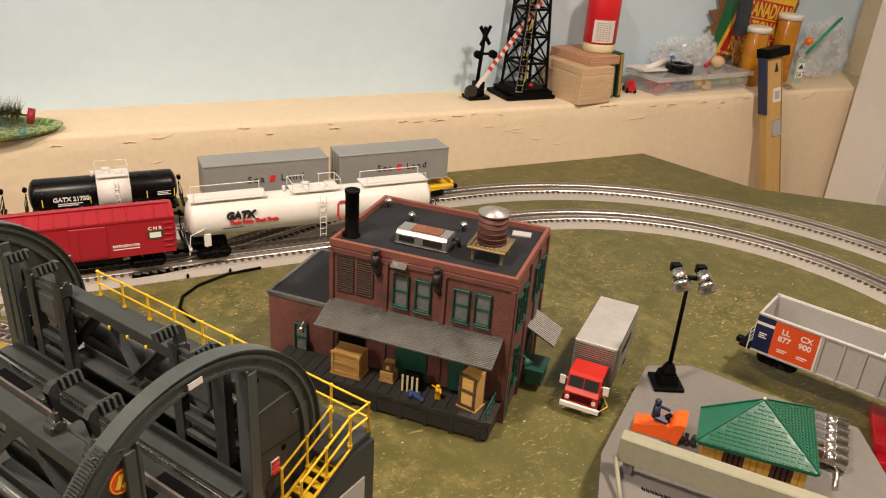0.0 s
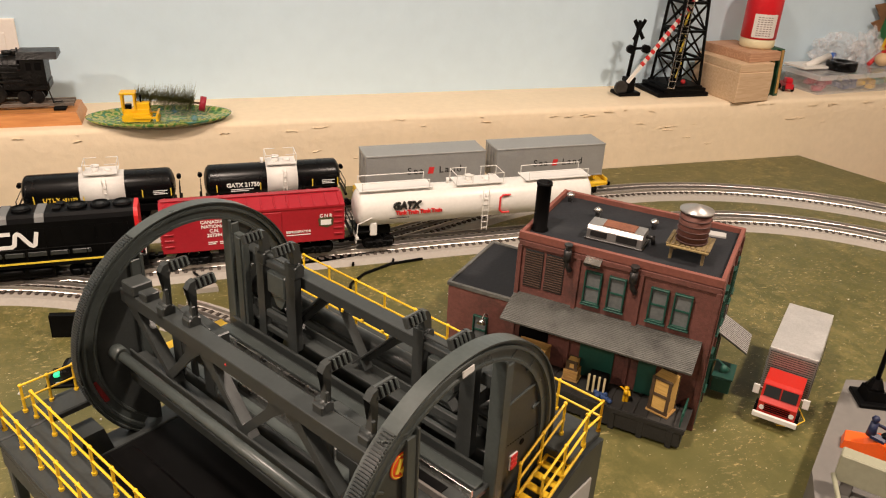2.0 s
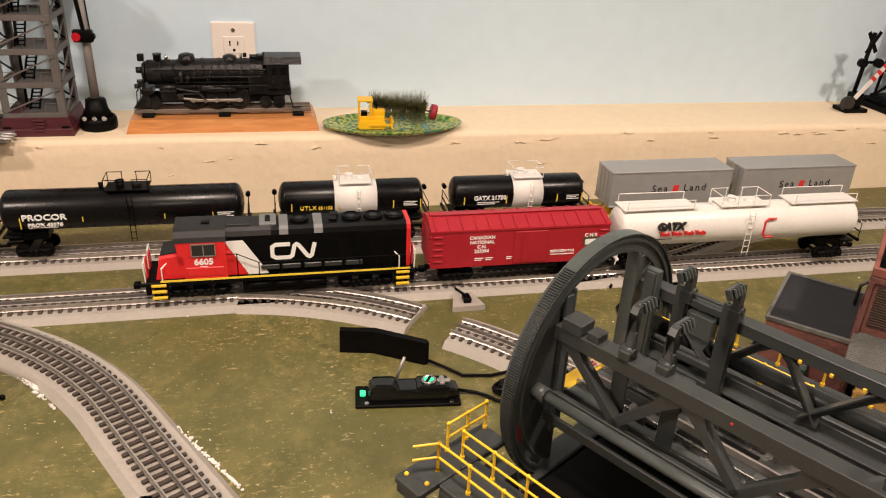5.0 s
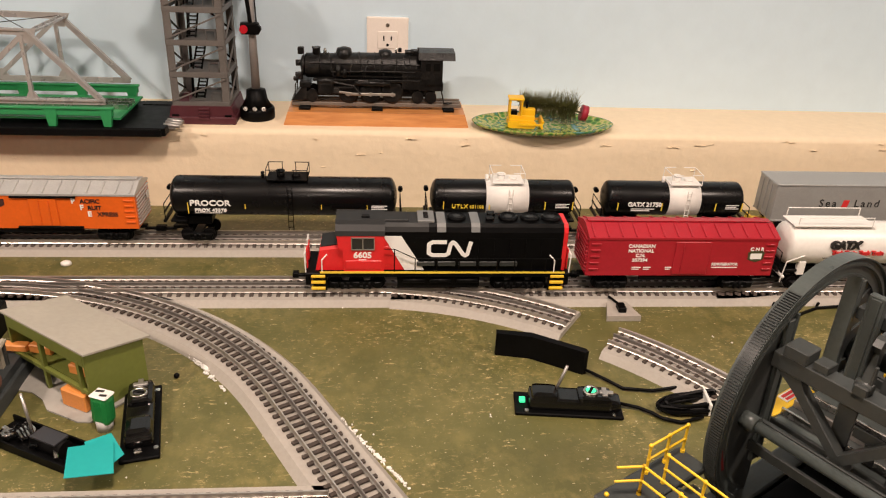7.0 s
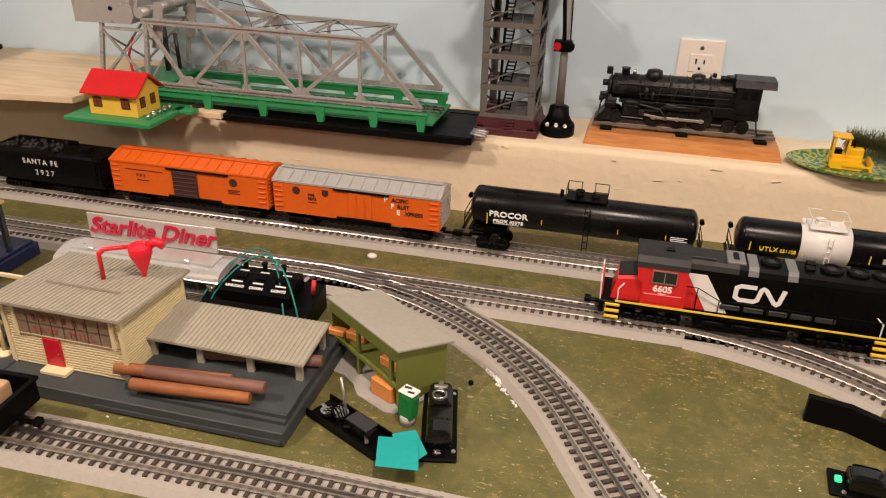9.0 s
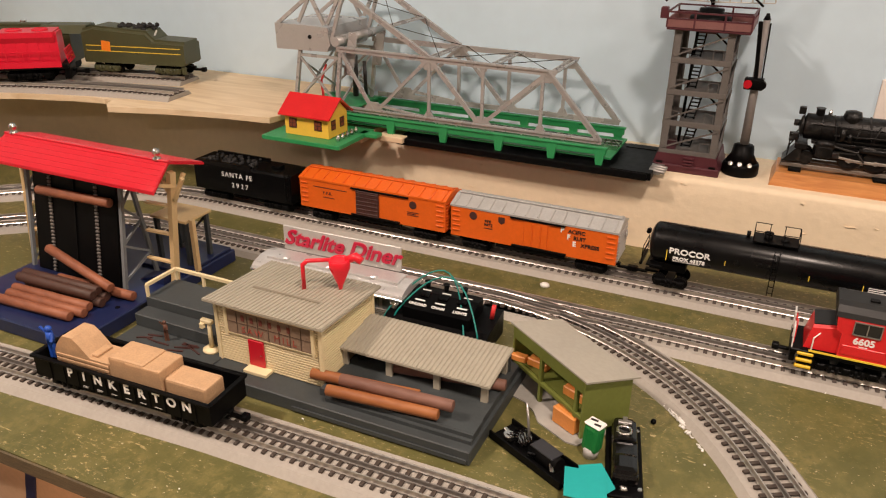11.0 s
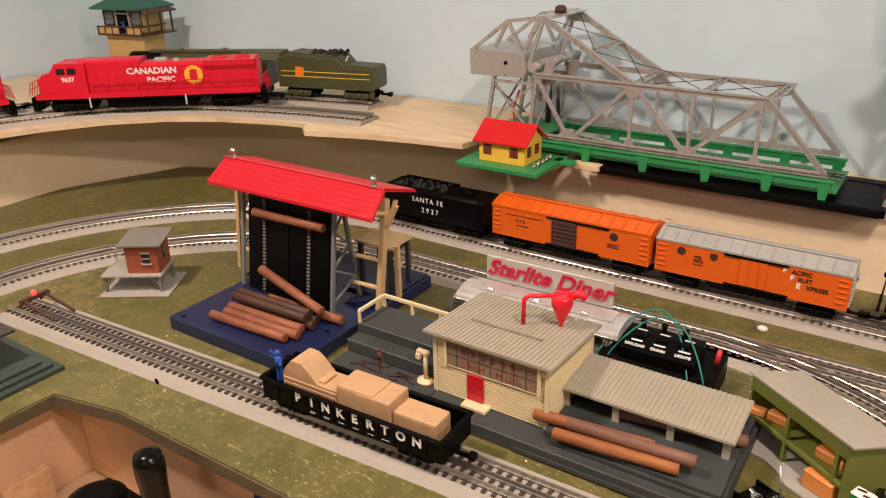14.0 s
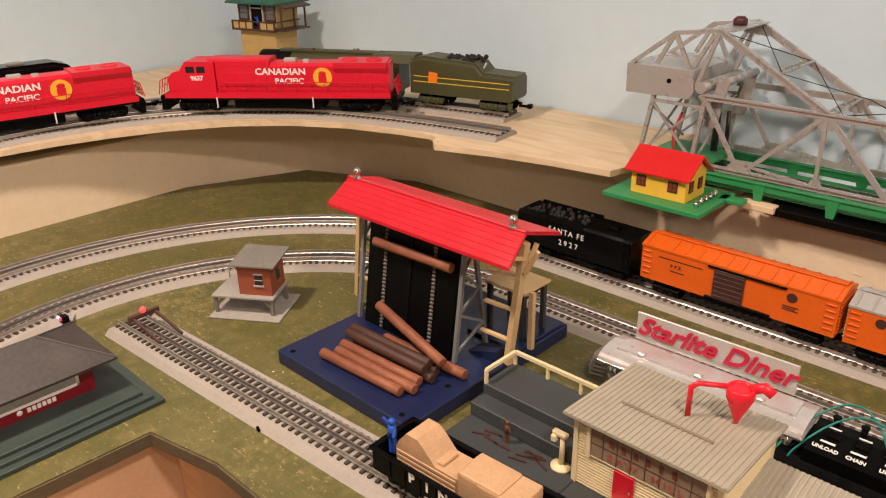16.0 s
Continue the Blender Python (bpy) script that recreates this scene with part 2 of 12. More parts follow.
# ---------------------------------------------------------------- mesh helpers
class Mesh:
    """Collects shapes into one bmesh."""

    def __init__(self):
        self.bm = bmesh.new()

    def box(self, c, s, bev=0.0, rx=0, ry=0, rz=0):
        r = bmesh.ops.create_cube(self.bm, size=1.0, matrix=pose(*c, rx, ry, rz) @ Matrix.Diagonal((*s, 1)))
        if bev:
            e = list({e for v in r["verts"] for e in v.link_edges})
            bmesh.ops.bevel(self.bm, geom=e, offset=bev, segments=2 if bev > 0.0015 else 1, affect="EDGES", profile=0.6)
        return self

    def cyl(self, p0, p1, r, seg=12, r2=None):
        p0, p1 = Vector(p0), Vector(p1)
        d = p1 - p0
        m = Matrix.Translation((p0 + p1) / 2) @ d.to_track_quat("Z", "Y").to_matrix().to_4x4()
        res = bmesh.ops.create_cone(self.bm, cap_ends=True, segments=seg, radius1=r, radius2=r if r2 is None else r2, depth=d.length, matrix=m)
        if seg > 6:
            for f in {f for v in res["verts"] for f in v.link_faces}:
                f.smooth = len(f.verts) == 4
        return self

    def tube(self, pts, r, seg=6):
        """One bent tube through the points."""
        pts = [Vector(p) for p in pts]
        ways = [(b - a).normalized() for a, b in zip(pts, pts[1:])]
        side = ways[0].orthogonal().normalized()
        rings = []
        for i, p in enumerate(pts):
            a, b = ways[max(i - 1, 0)], ways[min(i, len(ways) - 1)]
            t = (a + b).normalized() if (a + b).length > 0.01 else b
            side = (side - t * side.dot(t)).normalized()
            up = t.cross(side)
            k = min(1.0 / max(t.dot(b), 0.5), 1.6)
            rings.append([self.bm.verts.new(p + (side * math.cos(2 * math.pi * j / seg) + up * math.sin(2 * math.pi * j / seg)) * r * (k if 0 < i < len(pts) - 1 else 1.0)) for j in range(seg)])
        fs = [self.bm.faces.new(rings[0][::-1]), self.bm.faces.new(rings[-1])]
        for u, v in zip(rings, rings[1:]):
            for j in range(seg):
                f = self.bm.faces.new((u[j], u[(j + 1) % seg], v[(j + 1) % seg], v[j]))
                f.smooth = seg > 6
                fs.append(f)
        bmesh.ops.recalc_face_normals(self.bm, faces=fs)
        return self

    def ball(self, c, r, s=(1, 1, 1), seg=10, rz=0):
        res = bmesh.ops.create_uvsphere(self.bm, u_segments=seg, v_segments=max(seg // 2 + 1, 4), radius=r, matrix=pose(*c, 0, 0, rz) @ Matrix.Diagonal((*s, 1)))
        for f in {f for v in res["verts"] for f in v.link_faces}:
            f.smooth = True
        return self

    def prism(self, pts, axis, lo, hi):
        """A polygon of (u, v) pushed along an axis: x takes (y, z), y takes (x, z), z takes (x, y)."""
        def at(u, v, w):
            return {"x": (w, u, v), "y": (u, w, v), "z": (u, v, w)}[axis]
        a = [self.bm.verts.new(at(u, v, lo)) for u, v in pts]
        b = [self.bm.verts.new(at(u, v, hi)) for u, v in pts]
        n = len(pts)
        fs = [self.bm.faces.new(a[::-1]), self.bm.faces.new(b)]
        fs += [self.bm.faces.new((a[i], a[(i + 1) % n], b[(i + 1) % n], b[i])) for i in range(n)]
        bmesh.ops.recalc_face_normals(self.bm, faces=fs)
        return self

    def lathe(self, prof, c=(0, 0, 0), seg=24, axis="z"):
        """Turns a profile of (radius, height) round an axis through c."""
        rings = []
        for r, h in prof:
            ring = []
            for i in range(seg):
                a = 2 * math.pi * i / seg
                u, v = r * math.cos(a), r * math.sin(a)
                p = {"z": (u, v, h), "x": (h, u, v), "y": (u, h, v)}[axis]
                ring.append(self.bm.verts.new((c[0] + p[0], c[1] + p[1], c[2] + p[2])))
            rings.append(ring)
        fs = []
        for a, b in zip(rings, rings[1:]):
            for i in range(seg):
                f = self.bm.faces.new((a[i], a[(i + 1) % seg], b[(i + 1) % seg], b[i]))
                f.smooth = True
                fs.append(f)
        fs += [self.bm.faces.new(rings[0][::-1]), self.bm.faces.new(rings[-1])]
        bmesh.ops.recalc_face_normals(self.bm, faces=fs)
        return self

    def arc(self, prof, cx, cz, a0, a1, n):
        """Sweeps a closed profile of (radius, y) round an axis along y, from angle a0 to a1."""
        rows = []
        for i in range(n + 1):
            a = a0 + (a1 - a0) * i / n
            rows.append([self.bm.verts.new((cx + r * math.cos(a), y, cz + r * math.sin(a))) for r, y in prof])
        k = len(prof)
        fs = [self.bm.faces.new(rows[0]), self.bm.faces.new(rows[-1][::-1])]
        for p, q in zip(rows, rows[1:]):
            fs += [self.bm.faces.new((p[i], q[i], q[(i + 1) % k], p[(i + 1) % k])) for i in range(k)]
        bmesh.ops.recalc_face_normals(self.bm, faces=fs)
        return self

    def ribbon(self, pts, prof):
        """Sweeps a profile of (side, height) along a path of (x, y); open ended strips get end caps."""
        rows = []
        for i, (x, y) in enumerate(pts):
            a, b = pts[max(i - 1, 0)], pts[min(i + 1, len(pts) - 1)]
            d = Vector((b[0] - a[0], b[1] - a[1])).normalized()
            rows.append([self.bm.verts.new((x - d.y * s, y + d.x * s, h)) for s, h in prof])
        n = len(prof)
        for a, b in zip(rows, rows[1:]):
            for i in range(n):
                self.bm.faces.new((a[i], b[i], b[(i + 1) % n], a[(i + 1) % n]))
        self.bm.faces.new(rows[0])
        self.bm.faces.new(rows[-1][::-1])
        bmesh.ops.recalc_face_normals(self.bm, faces=self.bm.faces)
        return self

    def data(self, name, material):
        me = bpy.data.meshes.new(name)
        self.bm.to_mesh(me)
        self.bm.free()
        me.materials.append(material)
        return me


def thing(name, label, category, m=None, group="", kind=""):
    ob = new(name)
    ob.empty_display_size = 0.01
    ob.matrix_basis = m if m is not None else Matrix.Identity(4)
    return tagged(ob, label, category, group, kind)


SPLIT = set("""deck_leg hand_rail pilot_lamp control_rod panel_rib box_rib clapboard corrugation rivet hood_door roof_rib side_post end_rib side_rib grab_rung cross_brace batten
stand_leg bracing dock_skirt dock_plank terminal_screw pilaster stripe floor_slot muntin shed_post flute hoop roof_board small_part spoke truss_member
tail_frame tower_leg corner_leg awning_brace pane scrap parapet wing_pipe core_stripe valve reflector_stripe hip_ridge louvre_slat log_ramp
load_block platform_leg sliding_door end_wall corner_board platform_rail landing_rail bell small_wheel truss_chord underframe top_railing deck_beam edge_band windscreen windshield faded_marking sign_bar label_bar side_marking step sticker_bar post pad window white_panel side_deck gusset cylinder blade_arm fascia floor_lug yellow_stripe snow_shield""".split())


def pieces(b):
    """Splits a collected mesh into its loose shapes, one Mesh each."""
    left, out = set(b.bm.verts), []
    while left:
        stack, seen = [next(iter(left))], set()
        while stack:
            v = stack.pop()
            if v in seen:
                continue
            seen.add(v)
            stack += [e.other_vert(v) for e in v.link_edges if e.other_vert(v) not in seen]
        left -= seen
        out.append(seen)
    order = {v: i for i, v in enumerate(b.bm.verts)}
    meshes = []
    for group in sorted(out, key=lambda g: min(order[v] for v in g)):
        q = Mesh()
        at = {v: q.bm.verts.new(v.co) for v in sorted(group, key=lambda v: order[v])}
        for f in b.bm.faces:
            if f.verts[0] in group:
                q.bm.faces.new([at[v] for v in f.verts]).smooth = f.smooth
        meshes.append(q)
    b.bm.free()
    return meshes


def part(name, b, material, parent, label="", m=None):
    if name in SPLIT and isinstance(b, Mesh):
        return [one_part(name, q, material, parent, label, m) for q in pieces(b)][0]
    return one_part(name, b, material, parent, label, m)


def one_part(name, b, material, parent, label="", m=None):
    ob = new(name, b if isinstance(b, bpy.types.Mesh) else b.data(name, material))
    if isinstance(b, bpy.types.Mesh) and not b.materials:
        b.materials.append(material)
    ob.parent = parent
    if m is not None:
        ob.matrix_basis = m
    if label:
        ob["label"] = label
    return ob


def solo(name, b, material, label, category, group="", kind="", m=None):
    ob = new(name, b.data(name, material))
    if m is not None:
        ob.matrix_basis = m
    return tagged(ob, label, category, group, kind)


def word_mesh(text, size, material, depth=0.0003, spacing=1.0, bold=0.0, shear=0.0):
    """Lettering as a mesh lying in its xy plane, centred."""
    cu = bpy.data.curves.new("word", "FONT")
    cu.body, cu.size, cu.extrude, cu.align_x, cu.align_y = text, size, depth, "CENTER", "CENTER"
    cu.space_character, cu.offset, cu.resolution_u, cu.shear = spacing, bold, 3, shear
    ob = bpy.data.objects.new("word", cu)
    me = bpy.data.meshes.new_from_object(ob)
    bpy.data.objects.remove(ob)
    me.materials.clear()
    me.materials.append(material)
    return me


def sign(parent, text, size, material, m, name="lettering", **kw):
    return part(name, word_mesh(text, size, material, **kw), material, parent, m=m)


def front(x, y, z, rz=0, sx=1.0, sz=1.0):
    """The pose of lettering on a face that looks to -y."""
    return pose(x, y, z, 90, 0, rz) @ Matrix.Diagonal((sx, sz, 1, 1))


# ---------------------------------------------------------------- the room
def wall(name, c, s, material, label):
    return solo(name, Mesh().box(c, s), material, label, "wall", kind="structure")


wall("wall_north", (-0.1, 1.68, 0.25), (5.6, 0.1, 2.3), BLUE_WALL, "pale blue painted wall above the plaster ledge")
wall("wall_west", (-2.70, -0.38, 0.25), (0.1, 4.10, 2.3), BLUE_WALL, "pale blue painted side wall behind the upper track")
wall("wall_east", (2.24, -0.5, 0.25), (0.1, 3.85, 2.3), WHITE_WALL, "white painted side wall beside the ledge")
# added out of view, dark so that it returns little fill light
wall("wall_south", (-0.1, -2.45, 0.25), (5.6, 0.1, 2.3), FILL_CUT_BROWN, "unseen wall across the room, made dark brown to cut fill light")
solo("floor", Mesh().box((-0.1, -0.4, -0.93), (5.6, 4.3, 0.06)), FLOOR, "grey concrete basement floor", "floor", kind="structure")
solo("ceiling", Mesh().box((-0.1, -0.4, 1.40), (5.6, 4.3, 0.1)), CEIL, "unseen flat basement ceiling, dimmed to cut bounce light", "ceiling", kind="structure")


def ledge():
    """The foundation wall with its rounded, uneven plaster top."""
    b = Mesh()
    rows = []
    n = 180
    for i in range(n + 1):
        x = -2.17 + (4.36) * i / n
        e = 0.004 * noise.noise((x * 4, 0, 0)) + 0.0015 * noise.noise((x * 23, 3, 0))
        yf = 1.467 + e
        if x < -1.95:
            yf = 1.467
        prof = [(yf, -0.9), (yf, 0.02), (yf + 0.001, 0.09), (yf + 0.0015, 0.119), (yf + 0.004, 0.1255), (yf + 0.012, 0.1275), (1.632, 0.1275)]
        rows.append([b.bm.verts.new((x, y, z)) for y, z in prof])
    for r, q in zip(rows, rows[1:]):
        for k in range(6):
            f = b.bm.faces.new((r[k], q[k], q[k + 1], r[k + 1]))
            f.smooth = True
    return b


ob = solo("plaster_ledge", ledge(), CREAM, "cream plaster foundation ledge with pitted front", "ledge", kind="structure")
solo("plaster_ledge", Mesh().box((-2.411, 0.1, -0.386), (0.482, 2.73, 1.027), 0.006), CREAM, "cream plaster foundation ledge along the side wall", "ledge", kind="structure")
# rounded inner corner of the foundation
b = Mesh()
pts = [(-2.171, 1.10)] + [(-1.82 - 0.35 * math.cos(a), 1.115 + 0.35 * math.sin(a)) for a in (math.pi / 2 * k / 10 for k in range(11))] + [(-1.80, 1.468), (-1.80, 1.50), (-2.2, 1.50), (-2.2, 1.10)]
b.prism(pts, "z", -0.9, 0.1272)
solo("plaster_ledge", b, CREAM, "cream plaster foundation in the rounded room corner", "ledge", kind="structure")
# the foundation turns up at the east end, beside a white door casing
solo("wall_east_return", Mesh().box((2.145, 1.545, 0.2), (0.09, 0.17, 2.2), 0.003), CREAM, "cream plaster return at the end of the ledge", "wall", kind="structure")
solo("trim_east", Mesh().box((2.06, 1.385, 0.2), (0.26, 0.135, 2.2), 0.003).box((1.949, 1.312, 0.2), (0.035, 0.012, 2.2), 0.003), WHITE_WALL, "white painted door casing at the end of the ledge", "trim", kind="structure")

# ridges and chips in the plaster along the front and its upper edge
b = Mesh()
for k in range(80):
    x = random.uniform(-1.2, 1.9)
    z = random.choice((random.uniform(0.020, 0.118), random.uniform(0.108, 0.1235)))
    yf = 1.467 + 0.004 * noise.noise((x * 4, 0, 0)) + 0.0015 * noise.noise((x * 23, 3, 0))
    n = random.randint(1, 4)
    for j in range(n):
        b.box((x + 0.006 * j, yf - 0.0002, z + random.uniform(-0.0010, 0.0010)), (random.uniform(0.003, 0.011), random.uniform(0.0008, 0.0018), random.uniform(0.0005, 0.0012)), rx=random.uniform(-30, 30), ry=random.uniform(-14, 14))
solo("plaster_flake", b, CREAM, "small ridges and chips in the cream plaster", "plaster", kind="stuff")

# ---------------------------------------------------------------- table
table = thing("layout_table", "plywood layout table painted olive green with worn patches", "table", kind="structure")
edge_pts = [(-2.17, -0.30), (-1.456, -0.30), (-1.433, 0.652), (-1.33, 0.674), (-0.97, 0.676), (-0.62, 0.674), (-0.62, 0.36), (1.75, 0.30), (2.10, 0.30), (2.10, 0.62), (1.36, 1.20), (1.300, 1.370), (1.270, 1.466), (-1.82, 1.467), (-2.07, 1.36), (-2.17, 1.115)]
part("tabletop", Mesh().prism(edge_pts, "z", -0.0180, 0.0), TABLE, table)
b = Mesh()
for (x0, y0), (x1, y1) in zip(edge_pts[1:8], edge_pts[2:8]):
    d = Vector((x1 - x0, y1 - y0))
    a = math.degrees(math.atan2(d.y, d.x))
    n = Vector((d.y, -d.x)).normalized() * 0.0012
    b.box(((x0 + x1) / 2 + n.x, (y0 + y1) / 2 + n.y, -0.0098), (d.length, 0.0024, 0.0160), rz=a)
part("edge_band", b, EDGE, table, "dark raw plywood edge")
part("lower_shelf", Mesh().box((-1.045, 0.22, -0.160), (0.85, 0.97, 0.018), 0.001), PINE_PALE, table, "pale board below the operator opening")
part("joist", Mesh().box((-0.20, 0.705, -0.085), (2.40, 0.038, 0.130), 0.001), CARDBOARD, table)
part("tape_strip", Mesh().box((-1.129, 0.685, -0.085), (0.014, 0.0016, 0.126), ry=14), surf("navy_tape_strip", (0.012, 0.018, 0.07), 0.5), table, "strip of navy tape")
part("joist", Mesh().box((-1.475, 0.25, -0.085), (0.038, 0.94, 0.130), 0.001), CARDBOARD, table)
part("joist", Mesh().box((-1.428, 0.702, -0.085), (0.055, 0.030, 0.130), 0.001), PINE, table)
part("leg", Mesh().box((-1.475, 0.60, -0.50), (0.06, 0.06, 0.80), 0.001), PINE, table)
part("leg", Mesh().box((-0.55, 0.80, -0.50), (0.06, 0.06, 0.80), 0.001), PINE, table)
part("leg", Mesh().box((1.2, 0.80, -0.50), (0.06, 0.06, 0.80), 0.001), PINE, table)

# ---------------------------------------------------------------- upper plywood shelf
ply_pts = [(-2.64, 0.2), (-2.14, 0.2), (-2.135, 0.77), (-2.125, 0.86), (-2.102, 0.95), (-2.063, 1.05), (-2.003, 1.145), (-1.92, 1.222), (-1.82, 1.278), (-1.71, 1.313), (-1.645, 1.326), (-1.620, 1.320), (-1.612, 1.300), (-1.592, 1.283), (-1.487, 1.318), (-1.382, 1.341), (-1.286, 1.353), (-1.275, 1.40), (-1.275, 1.625), (-2.64, 1.625)]
b = Mesh().prism(ply_pts, "z", 0.155, 0.165)
solo("plywood_shelf", b, PLY, "pale plywood shelf with a curved front edge carrying the upper track", "shelf", kind="structure")
b = Mesh()
for x, y in ((-2.30, 0.5), (-2.30, 1.0), (-1.75, 1.56), (-1.25, 1.56)):
    b.box((x, y, 0.1412), (0.08, 0.08, 0.0276))
solo("shelf_block", b, PINE, "pine blocks that hold the plywood shelf off the ledge", "block", kind="structure")


# ---------------------------------------------------------------- tracks
def arc(cx, cy, r, a0, a1, n=40):
    return [(cx + r * math.cos(math.radians(a0 + (a1 - a0) * i / n)), cy + r * math.sin(math.radians(a0 + (a1 - a0) * i / n))) for i in range(n + 1)]


def along(pts, step, start=0.0):
    """Points and headings at even steps along a path."""
    out, left = [], start
    for a, b in zip(pts, pts[1:]):
        d = math.dist(a, b)
        while left <= d:
            u = left / d
            out.append((a[0] + (b[0] - a[0]) * u, a[1] + (b[1] - a[1]) * u, math.degrees(math.atan2(b[1] - a[1], b[0] - a[0]))))
            left += step
        left -= d
    return out


TIES = []
GAUGE = 0.0163


def rail_prof(s, z):
    return [(s - 0.0014, z), (s - 0.0004, z + 0.0012), (s - 0.0005, z + 0.0040), (s - 0.0009, z + 0.0050), (s - 0.0006, z + 0.006), (s + 0.0006, z + 0.006), (s + 0.0009, z + 0.0050), (s + 0.0005, z + 0.0040), (s + 0.0004, z + 0.0012), (s + 0.0014, z)]


def track(pts, label, z=0.0, single=False, bed=True, lift=0.0):
    t = thing("model_track", label, "track")
    if bed:
        part("roadbed", Mesh().ribbon(pts, [(-0.0385, z), (-0.031, z + 0.0075), (0.031, z + 0.0075), (0.0385, z)]), ROADBED, t)
    for k, s in enumerate((-GAUGE, 0.0, GAUGE)):
        part("rail", Mesh().ribbon(pts, rail_prof(s, z + 0.0098 + lift)), RAIL if k != 1 else RAIL_DARK, t)
    TIES.append((t, pts, z + lift, single))
    return t


YC1, YC2 = 1.325, 1.187
track(arc(-1.37, 0.715, 0.61, 212, 90, 60) + arc(0.745, 0.715, 0.61, 90, -20, 60), "outer three-rail loop of grey roadbed track along the ledge")
t2 = track(arc(-1.34, 0.73, 0.457, 204, 90, 50) + arc(0.745, 0.73, 0.457, 90, -10, 50), "inner three-rail loop of grey roadbed track")
track(arc(-0.816, 0.73, 0.457, 88, 30, 36) + [(-0.34, 0.8196), (-0.22, 0.6118), (-0.11, 0.42)], "curved branch of grey roadbed track leaving the inner loop", single=True, lift=0.0006)
track([(-1.685, 0.752), (-1.3, 0.776), (-0.95, 0.797), (-0.7, 0.802), (-0.368, 0.802)], "straight siding of grey roadbed track along the table edge", single=True)
track(arc(-0.36, 0.727, 0.46, 90, 54, 16)[3:], "short turnout branch of grey roadbed track that ends open", single=True, lift=0.0006)
track(arc(-0.33, 0.70, 0.46, 52, 30, 12), "short curved grey roadbed track leading to the coal tipple", single=True)
s_pts = [(0.12 + 0.50 * u, YC2 + (YC1 - YC2) * (3 * u * u - 2 * u ** 3)) for u in (i / 24 for i in range(25))]
track(s_pts, "crossover of grey roadbed track between the two loops", lift=0.0009)
track(arc(-1.653, 0.817, 0.5355, 205, 110, 50) + arc(-1.351, -0.013, 1.4185, 110, 97, 12)[1:], "upper curved track on the plywood shelf", z=0.165)
track(arc(-1.653, 0.817, 0.6555, 205, 110, 50) + arc(-1.351, -0.013, 1.5385, 110, 99.2, 12)[1:], "second upper curved track near the wall", z=0.165)


# track ties, one by one on the nearest tracks, joined on the far ones
def lay_ties():
    piece = Mesh().box((0, 0, 0.0088), (0.0042, 0.047, 0.0028), 0.0004).data("tie", TIE)
    for t, pts, z, single in TIES:
        if single:
            for x, y, a in along(pts, 0.0112, 0.006):
                o = new("tie", piece)
                o.parent = t
                o.matrix_basis = pose(x, y, z, 0, 0, a)
        else:
            v, f = [], []
            for x, y, a in along(pts, 0.0112, 0.006):
                c, s = math.cos(math.radians(a)), math.sin(math.radians(a))
                k = len(v)
                for hz, sh in ((0.0074, 1.0), (0.0102, 0.93)):
                    for dx, dy in ((-0.0024, -0.0235), (0.0024, -0.0235), (0.0024, 0.0235), (-0.0024, 0.0235)):
                        v.append((x + (dx * c - dy * s) * sh, y + (dx * s + dy * c) * sh, z + hz))
                f += [(k + 4, k + 5, k + 6, k + 7)] + [(k + i, k + (i + 1) % 4, k + 4 + (i + 1) % 4, k + 4 + i) for i in range(4)]
            me = bpy.data.meshes.new("tie")
            me.from_pydata(v, [], f)
            me.materials.append(TIE)
            o = new("tie", me)
            o.parent = t
            tagged(o, kind="stuff")

# ---------------------------------------------------------------- rolling stock
ORANGE = surf("orange_car_paint", (0.74, 0.125, 0.010), 0.38, var=0.06, scale=30)
RED_CAR = surf("dark_red_car_paint", (0.36, 0.012, 0.022), 0.4, var=0.08, scale=30)
CN_RED = surf("bright_red_loco_paint", (0.66, 0.020, 0.022), 0.35, var=0.06, scale=30)
CP_RED = surf("action_red_loco_paint", (0.70, 0.012, 0.035), 0.35, var=0.06, scale=30)
WHITE_TANK = surf("white_tank_paint", (0.74, 0.72, 0.68), 0.35, var=0.05, scale=20)
TANK_BLACK = surf("satin_black_tank_paint", (0.0035, 0.0035, 0.0038), 0.27, var=0.15, scale=30, spec=0.26)
BROWN_DOOR = surf("dark_brown_door", (0.06, 0.022, 0.018), 0.5, var=0.15, scale=50)
OLIVE_LOCO = surf("olive_green_loco_paint", (0.060, 0.062, 0.026), 0.45, var=0.1, scale=40)
TRAILER = surf("silver_grey_trailer", (0.34, 0.34, 0.33), 0.42, 0.3, var=0.06, scale=40)
GOLD = surf("gold_yellow_ink", (0.85, 0.46, 0.03), 0.45, var=0.05, scale=60)
GLASS_DARK = surf("dark_cab_glass", (0.02, 0.02, 0.02), 0.1, var=0.05, scale=20)
COAL = surf("coal_load", (0.015, 0.014, 0.014), 0.7, var=0.4, scale=200, bump=0.8, bscale=350)

WHEEL = Mesh().cyl((0, -0.0195, 0.0), (0, -0.0155, 0.0), 0.0085, 16).cyl((0, -0.0155, 0), (0, -0.0140, 0), 0.0098, 16).cyl((0, 0.0155, 0.0), (0, 0.0195, 0.0), 0.0085, 16).cyl((0, 0.0155, 0), (0, 0.0140, 0), 0.0098, 16).cyl((0, -0.016, 0), (0, 0.016, 0), 0.002, 8).data("wheelset", BLACK_MATT)


